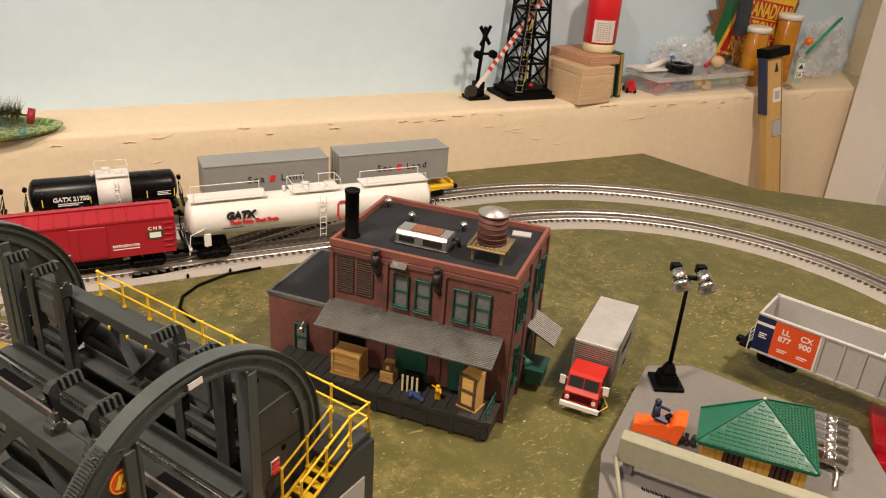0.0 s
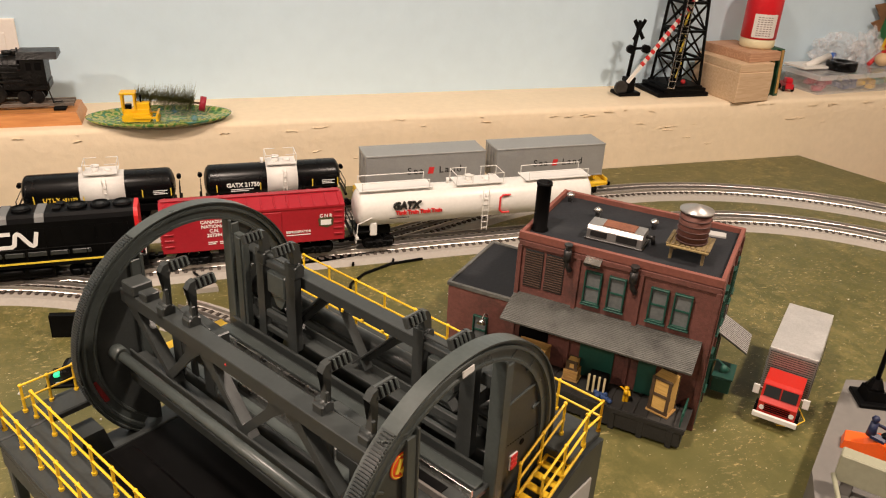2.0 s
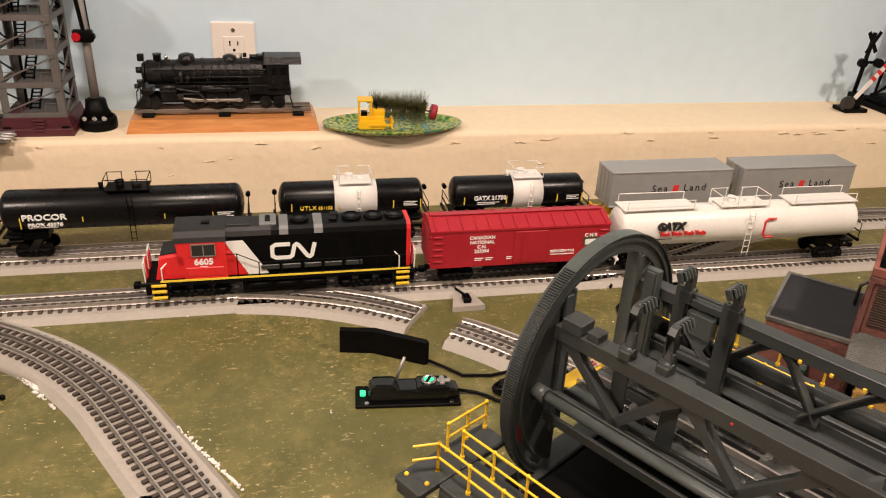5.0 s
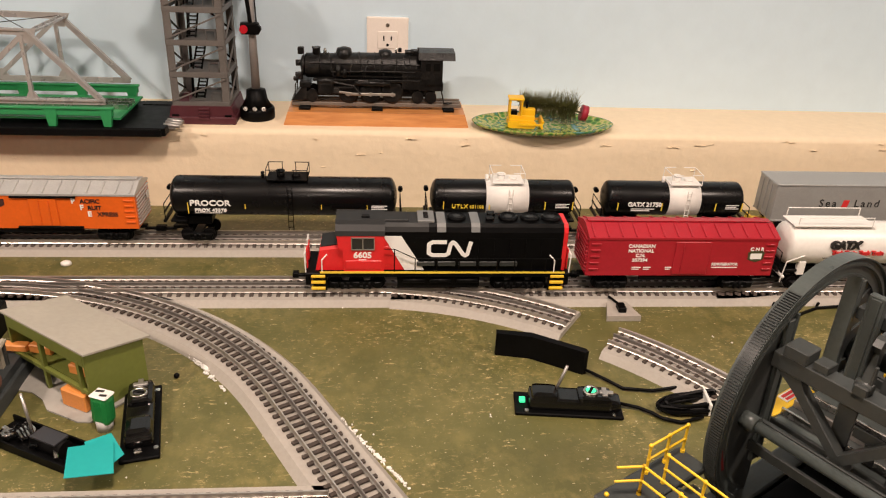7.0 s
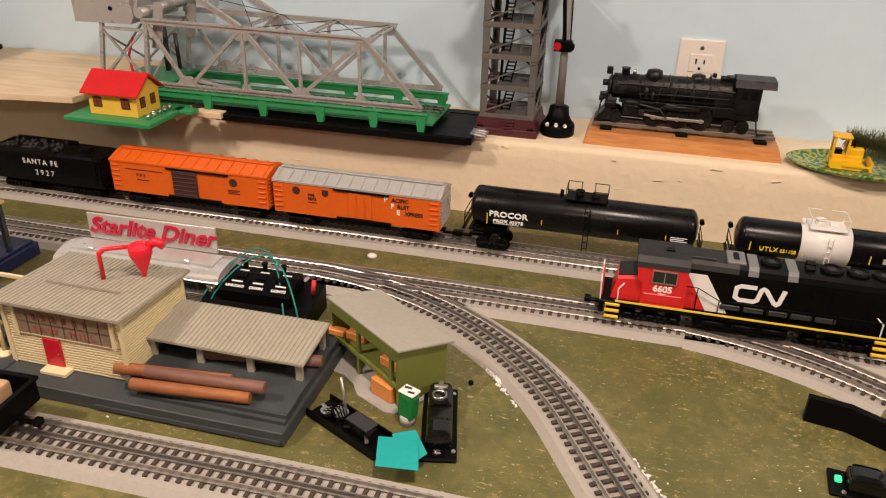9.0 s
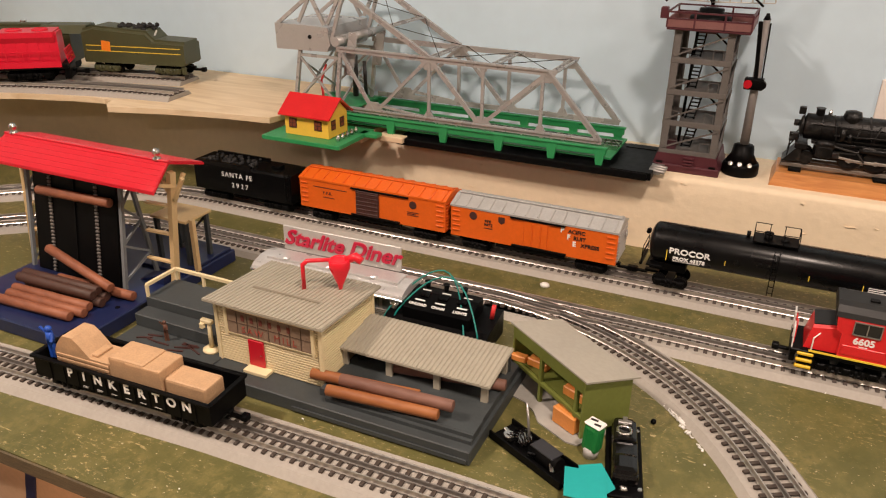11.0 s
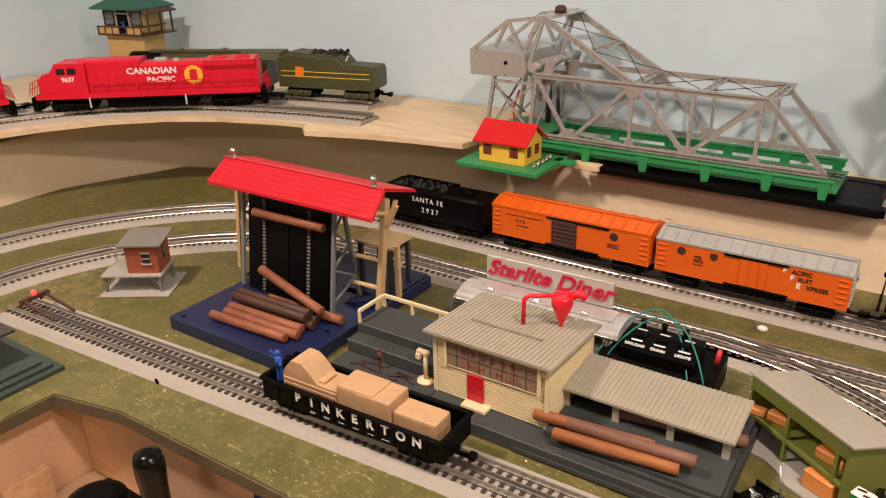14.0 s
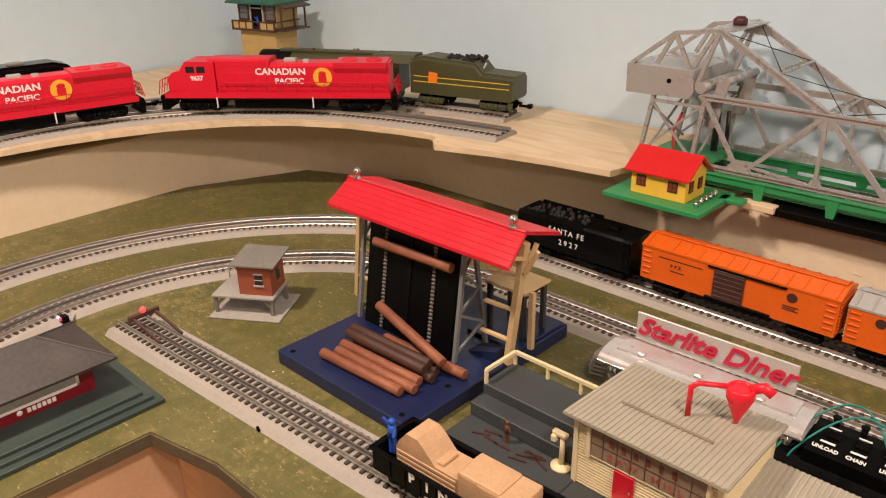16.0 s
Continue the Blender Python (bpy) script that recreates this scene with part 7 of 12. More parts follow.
LEG_GREY = surf("blue_grey_plastic", (0.17, 0.18, 0.185), 0.45, var=0.08, scale=40)


def log_loader():
    t = thing("log_loader", "toy log loader with a red roof on a navy base", "log loader", pose(0, 0, 0))
    b = Mesh().box((-1.324, 0.985, 0.010), (0.238, 0.302, 0.020), 0.0015)
    part("base", b, NAVY, t, "navy blue plastic base")
    b = Mesh().prism([(-1.440, 0.0205), (-1.395, 0.0205), (-1.440, 0.040)], "y", 1.00, 1.02).prism([(-1.26, 0.0205), (-1.215, 0.0205), (-1.215, 0.036)], "y", 0.995, 1.02)
    part("gusset", b, NAVY, t)
    part("rear_deck", Mesh().box((-1.250, 1.080, 0.0225), (0.085, 0.100, 0.005), 0.001), NAVY, t)
    b = Mesh()
    for x, y in ((-1.425, 0.845), (-1.225, 0.845), (-1.225, 0.92)):
        b.cyl((x, y, 0.0195), (x, y, 0.0206), 0.0035, 12)
    part("screw_hole", b, BLACK_MATT, t)
    # roof: two shallow slopes, boards along the length
    x0, x1, yf, yr, yb, ze, zk, zr = -1.470, -1.163, 0.952, 0.992, 1.046, 0.1800, 0.1925, 0.2075
    b = Mesh().prism([(yf, ze), (yr, zr), (yb, zk), (yb, zk - 0.003), (yr, zr - 0.003), (yf, ze - 0.003)], "x", x0, x1)
    # splayed ends
    for v in b.bm.verts:
        if abs(v.co.y - yr) < 0.001:
            v.co.x += 0.001 if v.co.x < -1.3 else -0.008
    roof = part("roof", b, TOY_RED, t, "glossy red boarded roof")
    for side in (-1, 1):
        b = Mesh()
        for k in range(6):
            u = (k + 0.5) / 6
            y = yf + (yr - yf) * u if side < 0 else yb + (yr - yb) * u
            zl = ze if side < 0 else zk
            z = zl + (zr - zl) * u
            a = math.degrees(math.atan2(zr - zl, (yr - yf) if side < 0 else (yr - yb)))
            b.box(((x0 + x1) / 2 - 0.0035 * u, y, z + 0.0008), (x1 - x0 - 0.002 - 0.009 * u, 0.0076 * (1.05 if side < 0 else 1.15), 0.0010), 0.0003, rx=a)
        part("roof_board", b, TOY_RED, roof)
    part("ridge_cap", Mesh().box(((x0 + x1) / 2 - 0.0035, yr, zr + 0.0008), (x1 - x0 - 0.009, 0.007, 0.0022), 0.0006), TOY_RED, roof)
    for x in (-1.452, -1.190):
        part("finial", Mesh().lathe([(0.0055, zr), (0.0055, zr + 0.003), (0.0030, zr + 0.005), (0.0048, zr + 0.008), (0.0055, zr + 0.011), (0.0038, zr + 0.0145), (0.001, zr + 0.016)], (x, yr, 0), 14), STEEL, roof, "silver lamp finial")
    # tan posts and braces
    for x, foot in ((-1.458, -1.484), (-1.180, -1.204)):
        b = Mesh()
        beam(b, (foot, 1.006, 0.020), (x, 1.002, 0.190), 0.0085)
        beam(b, (foot, 1.052, 0.020), (foot, 1.052, 0.100), 0.0065)
        beam(b, (x, 1.002, 0.170), (x, 0.965, 0.184), 0.0045)
        beam(b, (x, 1.002, 0.150), (x, 1.024, 0.182), 0.0045)
        s = 1 if x > -1.3 else -1
        beam(b, (x, 1.002, 0.150), (x + s * 0.018, 1.002, 0.184), 0.0045)
        beam(b, (x, 1.002, 0.150), (x - s * 0.024, 1.002, 0.184), 0.0045)
        for z in (0.055, 0.098, 0.140):
            xz = foot + (x - foot) * (z - 0.02) / 0.17
            beam(b, (xz, 1.004, z), (xz - s * 0.045, 1.002, z), 0.0060, 0.003)
        part("post", b, TAN_PL, t, "tan plastic post")
    b = Mesh().box((-1.246, 1.076, 0.094), (0.066, 0.056, 0.004), 0.0006)
    part("side_platform", b, TAN_PL, t, "tan side platform")
    b = Mesh()
    for x in (-1.274, -1.220):
        for y in (1.055, 1.098):
            beam(b, (x, y, 0.022), (x, y, 0.092), 0.006)
    beam(b, (-1.274, 1.098, 0.03), (-1.220, 1.098, 0.088), 0.003)
    part("platform_leg", b, SLATE, t)
    # grey lattice legs
    for x in (-1.431, -1.254):
        b = Mesh()
        y0, y1 = 0.963, 1.023
        beam(b, (x, y0, 0.020), (x, 0.984, 0.168), 0.0050)
        beam(b, (x, y1, 0.020), (x, 1.000, 0.168), 0.0050)
        for k in range(5):
            za, zb = 0.030 + 0.026 * k, 0.056 + 0.026 * k
            fa, fb = (za - 0.02) / 0.148, (zb - 0.02) / 0.148
            ya, yb2 = y0 + (0.984 - y0) * fa, y1 + (1.000 - y1) * fb
            yc, yd = y1 + (1.000 - y1) * fa, y0 + (0.984 - y0) * fb
            if k % 2:
                beam(b, (x, yc, za), (x, yd, zb), 0.003)
            else:
                beam(b, (x, ya, za), (x, yb2, zb), 0.003)
        part("lattice_leg", b, LEG_GREY, t, "grey lattice leg")
    # black conveyor face with two chains
    b = Mesh().prism([(0.961, 0.020), (0.983, 0.168), (0.993, 0.168), (0.971, 0.020)], "x", -1.418, -1.262)
    part("conveyor", b, BLACK, t)
    for x in (-1.384, -1.297):
        b = Mesh()
        for k in range(28):
            z = 0.024 + 0.0051 * k
            y = 0.961 + 0.022 * (z - 0.02) / 0.148
            b.box((x, y - 0.0016, z), (0.0052, 0.003, 0.0034), 0.0005, rx=12)
        part("chain", b, RAIL_DARK, t, "metal conveyor chain")
        b = Mesh().box((x, 0.981, 0.164), (0.006, 0.006, 0.006), 0.0008)
        part("chain_guide", b, BLACK_MATT, t)
    part("guide_strip", Mesh().prism([(0.959, 0.020), (0.981, 0.166), (0.984, 0.166), (0.962, 0.020)], "x", -1.345, -1.337), BLACK_MATT, t)


log_loader()
L1, L2 = log_mesh(0.135, 0.0066, LOG), log_mesh(0.135, 0.0066, LOG_DARK)
lay_log(L1, (-1.396, 0.9705, 0.1405), (-1.266, 0.9705, 0.1430), "red-brown log held high on the loader chains", "logs on the loader")
for k, (me, p0, p1) in enumerate(((L1, (-1.385, 0.862, 0.0268), (-1.251, 0.868, 0.0268)), (L1, (-1.376, 0.878, 0.0268), (-1.241, 0.882, 0.0268)), (L1, (-1.382, 0.893, 0.0268), (-1.250, 0.897, 0.0268)), (L2, (-1.378, 0.909, 0.0268), (-1.240, 0.912, 0.0268)), (L2, (-1.384, 0.903, 0.0390), (-1.248, 0.906, 0.0390)), (L1, (-1.340, 0.940, 0.0268), (-1.232, 0.943, 0.0268)), (L1, (-1.364, 0.946, 0.0640), (-1.248, 0.929, 0.0430)))):
    lay_log(me, p0, p1, ("red-brown" if me is L1 else "dark brown") + " toy log in the pile on the navy base", "logs on the loader")
lay_log(L2, (-1.384, 0.9225, 0.0268), (-1.248, 0.9265, 0.0268), "dark brown toy log in the pile on the navy base", "logs on the loader")
lay_log(L2, (-1.390, 0.9160, 0.0385), (-1.252, 0.9195, 0.0385), "dark brown toy log on top of the pile", "logs on the loader")


# ---------------------------------------------------------------- sawmill
def sawmill():
    t = thing("sawmill", "cream toy sawmill on a slate grey stepped base", "building")
    x0, x1, y0, y1 = -1.026, -0.884, 0.888, 0.998
    # base plates
    part("base", Mesh().box((-0.862, 0.943, 0.0085), (0.336, 0.176, 0.017), 0.001), SLATE, t, "slate grey plastic base")
    b = Mesh()
    for k in range(5):
        f = 0.0045 * k
        b.prism([(-0.905 + 0.012 * k, 0.853 + f), (-0.697, 0.853 + f), (-0.697, 0.880 + f), (-0.885, 0.880 + f)], "z", 0.0030 + 0.0046 * k, 0.0076 + 0.0046 * k)
    b.prism([(-0.880, 0.874), (-0.698, 0.874), (-0.698, 1.030), (-0.880, 1.030)], "z", 0.0172, 0.0262)
    part("log_ramp", b, SLATE, t)
    # deck on the far side with steps and railing
    b = Mesh().box((-1.098, 0.930, 0.0095), (0.146, 0.160, 0.019), 0.001).box((-1.098, 0.938, 0.0275), (0.146, 0.080, 0.017), 0.001).box((-1.098, 0.948, 0.0425), (0.146, 0.056, 0.014), 0.001)
    part("side_deck", b, SLATE, t)
    b = Mesh()
    pts = [(-1.168, 0.922), (-1.168, 0.974), (-1.032, 0.974)]
    for (xa, ya), (xb, yb) in zip(pts, pts[1:]):
        beam(b, (xa, ya, 0.0655), (xb, yb, 0.0655), 0.004)
    for x, y in ((-1.168, 0.922), (-1.168, 0.974), (-1.122, 0.974), (-1.078, 0.974), (-1.034, 0.974)):
        beam(b, (x, y, 0.049), (x, y, 0.066), 0.0034)
    part("deck_railing", b, CREAM_PL, t, "cream deck railing")
    # house
    part("wall", Mesh().prism([(y0, 0.017), (y1, 0.017), (y1, 0.0880), (y0, 0.0965)], "x", x0, x1), CREAM_PL, t)
    b = Mesh()
    for k in range(22):
        z = 0.019 + 0.0033 * k
        b.box(((x0 + x1) / 2, y0 - 0.0006, z), (x1 - x0 - 0.001, 0.0016, 0.0022), 0.0003)
        b.box((x1 + 0.0006, (y0 + y1) / 2, z), (0.0016, y1 - y0 - 0.001, 0.0022), 0.0003)
    part("clapboard", b, CREAM_PL, t)
    b = Mesh()
    for x in (x0, x1):
        b.box((x, y0 - 0.0008, 0.056), (0.0050, 0.0040, 0.078), 0.0004)
    b.box((x1 + 0.0008, y1, 0.052), (0.004, 0.005, 0.070), 0.0004)
    part("corner_board", b, CREAM_PL, t)
    # large shop window
    win = part("shop_window", Mesh().box((-0.952, y0 - 0.0022, 0.0740), (0.116, 0.0016, 0.030)), surf("smoky_window_sheet", (0.26, 0.18, 0.125), 0.25, var=0.12, scale=20), t, "brown translucent shop window")
    b = Mesh()
    for s in (-1, 1):
        b.box((-0.952 + s * 0.059, y0 - 0.0030, 0.0740), (0.004, 0.0034, 0.036), 0.0004)
        b.box((-0.952, y0 - 0.0022, 0.0740 + s * 0.0158), (0.122, 0.0018, 0.0020), 0.0004)
    part("window_frame", b, CREAM_PL, win)
    b = Mesh()
    for k in range(1, 8):
        b.box((-1.010 + 0.0145 * k, y0 - 0.0032, 0.0740), (0.0006, 0.0008, 0.029))
    b.box((-0.952, y0 - 0.0032, 0.0740), (0.115, 0.0008, 0.0006))
    part("muntin", b, surf("brown_muntin", (0.10, 0.06, 0.04), 0.6), win)
    sign(win, "SAW  MILL", 0.0115, surf("worn_red_paint", (0.34, 0.07, 0.045), 0.6), front(-0.952, y0 - 0.0034, 0.0660), spacing=1.45, depth=0.0002)
    b = Mesh()
    for k in range(6):
        b.box((-0.987 + 0.0125 * k, y0 - 0.0034, 0.0815), (0.0042, 0.0004, 0.0075))
    part("faded_marking", b, surf("faded_red", (0.20, 0.05, 0.035), 0.6), win)
    d = part("door", Mesh().box((-0.972, y0 - 0.0020, 0.0385), (0.021, 0.0030, 0.034), 0.0004), TOY_RED, t, "small red door")
    part("door_knob", Mesh().ball((-0.965, y0 - 0.0040, 0.038), 0.0010, seg=6), STEEL, d)
    part("door_step", Mesh().box((-0.968, y0 - 0.008, 0.0192), (0.032, 0.014, 0.0044), 0.0006), CREAM_PL, t)
    # corrugated roof
    xa, xb, ya, yb, za, zb = -1.037, -0.876, 0.878, 1.008, 0.0985, 0.0905
    b = Mesh().prism([(ya, za), (yb, zb), (yb, zb - 0.003), (ya, za - 0.003)], "x", xa, xb)
    roof = part("roof", b, CORRUGATED, t, "tan corrugated roof")
    b = Mesh()
    tilt = math.degrees(math.atan2(zb - za, yb - ya))
    n = 30
    for k in range(n):
        b.box((xa + (xb - xa) * (k + 0.5) / n, (ya + yb) / 2, (za + zb) / 2 + 0.0004), (0.0031, yb - ya, 0.0016), 0.0005, rx=tilt)
    part("corrugation", b, CORRUGATED, roof)
    part("roof_slot", Mesh().box((-0.958, 0.930, 0.0968), (0.092, 0.0034, 0.0012), rx=tilt), surf("dark_slot", (0.22, 0.19, 0.14), 0.6), roof)
    # cyclone hopper
    b = Mesh().lathe([(0.0016, 0.090), (0.0028, 0.098), (0.0125, 0.122), (0.0128, 0.132), (0.0108, 0.1335), (0.0105, 0.131)], (-0.912, 0.975, 0), 20)
    b.tube([(-0.905, 0.980, 0.131), (-0.894, 0.982, 0.1365), (-0.886, 0.982, 0.132)], 0.0048, 10)
    b.tube([(-0.922, 0.970, 0.132), (-0.945, 0.958, 0.131), (-0.950, 0.955, 0.126), (-0.950, 0.955, 0.094)], 0.0026, 8)
    part("cyclone", b, surf("bright_red_plastic", (0.75, 0.015, 0.03), 0.3, var=0.05, scale=40), t, "bright red funnel with curved pipe")
    # open log shed
    xa, xb, ya, yb, za, zb = -0.892, -0.700, 0.922, 0.996, 0.0505, 0.0570
    b = Mesh().prism([(ya, za), (yb, zb), (yb, zb - 0.0025), (ya, za - 0.0025)], "x", xa, xb)
    sr = part("shed_roof", b, CORRUGATED, t, "tan corrugated shed roof")
    b = Mesh()
    tilt = math.degrees(math.atan2(zb - za, yb - ya))
    for k in range(36):
        b.box((xa + (xb - xa) * (k + 0.5) / 36, (ya + yb) / 2, (za + zb) / 2 + 0.0004), (0.0031, yb - ya, 0.0016), 0.0005, rx=tilt)
    part("corrugation", b, CORRUGATED, sr)
    b = Mesh()
    for x in (-0.880, -0.823, -0.764, -0.708):
        beam(b, (x, 0.929, 0.026), (x, 0.929, 0.048), 0.0075, 0.004)
        beam(b, (x, 0.990, 0.026), (x, 0.990, 0.054), 0.006)
    part("shed_post", b, CORRUGATED, t)
    part("shed_back", Mesh().box((-0.790, 0.995, 0.040), (0.175, 0.003, 0.028)), SLATE, t)
    part("shed_motor", Mesh().box((-0.868, 0.958, 0.034), (0.020, 0.026, 0.016), 0.001).cyl((-0.866, 0.940, 0.034), (-0.866, 0.946, 0.034), 0.006, 12), BLACK, t)
    # swivel lamp
    b = Mesh().lathe([(0.011, 0.019), (0.011, 0.0215), (0.004, 0.0235)], (-1.045, 0.893, 0), 18).cyl((-1.045, 0.893, 0.022), (-1.045, 0.893, 0.058), 0.0030, 10, 0.0024).box((-1.048, 0.893, 0.058), (0.017, 0.007, 0.006), 0.0015).box((-1.053, 0.890, 0.053), (0.006, 0.006, 0.008), 0.0012)
    part("loading_spout", b, CREAM_PL, t, "cream swivelling spout on a round foot")
    b = Mesh()
    for k in range(10):
        b.box((random.uniform(-1.14, -1.06), random.uniform(0.868, 0.892), 0.0197), (0.020, 0.002, 0.0014), rz=random.uniform(-30, 30))
    part("scrap", b, BROWN_DOOR, t)


sawmill()
figurine("toy_figurine", BROWN_FIG, "standing toy worker painted brown", pose(-1.109, 0.886, 0.019, 0, 0, 20) @ Matrix.Diagonal((0.8, 0.8, 0.82, 1)))
L3 = log_mesh(0.128, 0.0064, wood("orange_brown_log", (0.36, 0.13, 0.04), (0.22, 0.07, 0.02), 30, (1, 3, 3)))
L4 = log_mesh(0.130, 0.0066, wood("grey_brown_log", (0.21, 0.10, 0.07), (0.14, 0.06, 0.04), 30, (1, 3, 3)))
lay_log(L3, (-0.8642, 0.8669, 0.0330), (-0.7409, 0.8787, 0.0330), "orange-brown toy log resting on the sawmill ramp", "logs at the sawmill")
lay_log(L3, (-0.8970, 0.8860, 0.0335), (-0.7717, 0.8994, 0.0335), "red-brown toy log resting on the sawmill ramp", "logs at the sawmill")
lay_log(L4, (-0.8523, 0.8785, 0.0425), (-0.7286, 0.8863, 0.0425), "grey-brown toy log lying over the others", "logs at the sawmill")
lay_log(L4, (-0.822, 0.936, 0.0335), (-0.694, 0.957, 0.0335), "grey-brown toy log inside the open shed", "logs at the sawmill")


# ---------------------------------------------------------------- gondola on the siding
def gondola():
    t = thing("gondola_car", "black open gondola with white lettering", "gondola car", pose(-1.056, 0.790, 0, 0, 0, 2.2))
    h, w = 0.118, 0.029
    part("body", Mesh().prism([(-w, 0.030), (w, 0.030), (w, 0.0560), (w - 0.0026, 0.0560), (w - 0.0026, 0.034), (-w + 0.0026, 0.034), (-w + 0.0026, 0.0560), (-w, 0.0560)], "x", -h, h), BLACK, t)
    part("end_wall", Mesh().box((-h + 0.0014, 0, 0.0435), (0.003, 0.057, 0.026), 0.0005).box((h - 0.0014, 0, 0.0435), (0.003, 0.057, 0.026), 0.0005), BLACK, t)
    b = Mesh()
    for s in (-1, 1):
        b.box((0, s * (w + 0.0006), 0.0555), (h * 2 + 0.004, 0.005, 0.0028), 0.0005)
        b.box((s * (h + 0.0006), 0, 0.0555), (0.005, 0.060, 0.0028), 0.0005)
        for k in range(11):
            b.box((-0.0943 + 0.0194 * k, s * (w + 0.0003), 0.0425), (0.0014, 0.0014, 0.024), 0.0003)
    part("side_post", b, BLACK, t)
    for k, ch in enumerate("PINKERTON"):
        sign(t, ch, 0.0150, WHITE_INK, front(-0.065 + 0.0194 * k, -w - 0.0013, 0.0468), name="letter", bold=0.0005)
    for k in range(6):
        smudge_bars(t, -0.045 + 0.0194 * k, -w - 0.0012, 0.0350, 0.008 if k != 5 else 0.010, 2 if k < 2 else 1, GREY_LT, th=0.0005, pitch=0.0016)
    part("underframe", Mesh().box((0, 0, 0.0275), (0.20, 0.03, 0.005), 0.0006), BLACK_MATT, t)
    for s in (-1, 1):
        bogie(t, s * (h - 0.036))
        coupler(t, s * (h - 0.001), s)
    m = pose(-1.056, 0.790, 0.0342, 0, 0, 2.2)
    b = Mesh()
    b.prism([(-0.098, 0.0), (-0.098, 0.026), (-0.094, 0.034), (-0.084, 0.046), (-0.070, 0.046), (-0.062, 0.040), (-0.048, 0.026), (-0.020, 0.026), (-0.020, 0.0)], "y", -0.016, 0.016)
    b.box((0.004, 0, 0.019), (0.048, 0.036, 0.038), 0.003).box((0.026, 0, 0.0180), (0.046, 0.037, 0.036), 0.002)
    b.box((0.076, 0, 0.0135), (0.054, 0.030, 0.027), 0.003).box((0.060, 0, 0.0235), (0.012, 0.026, 0.004), 0.001)
    for k in range(4):
        b.box((-0.060, -0.0163, 0.005 + 0.0055 * k), (0.074, 0.0014, 0.0036), 0.0004)
    b.box((-0.050, 0, 0.0275), (0.016, 0.022, 0.003), 0.0008)
    load = thing("cargo_load", "peach plastic load moulded like crated machinery in the gondola", "load", m)
    part("load_block", b, surf("peach_load_plastic", (0.50, 0.31, 0.17), 0.55, var=0.12, scale=60, bump=0.15, bscale=220), load)
    figurine("toy_figurine", BLUE_FIG, "waving toy figure painted bright blue in the gondola", pose(-1.160, 0.772, 0.0475, 0, 0, 0) @ Matrix.Diagonal((1.35, 1.35, 1.15, 1)))


gondola()


# ---------------------------------------------------------------- diner, control box, shed
DINER = surf("satin_silver_plastic", (0.60, 0.59, 0.58), 0.30, 0.45, var=0.08, scale=50)
CHROME = surf("bright_plated_plastic", (0.66, 0.65, 0.63), 0.16, 0.9, var=0.06, scale=50)


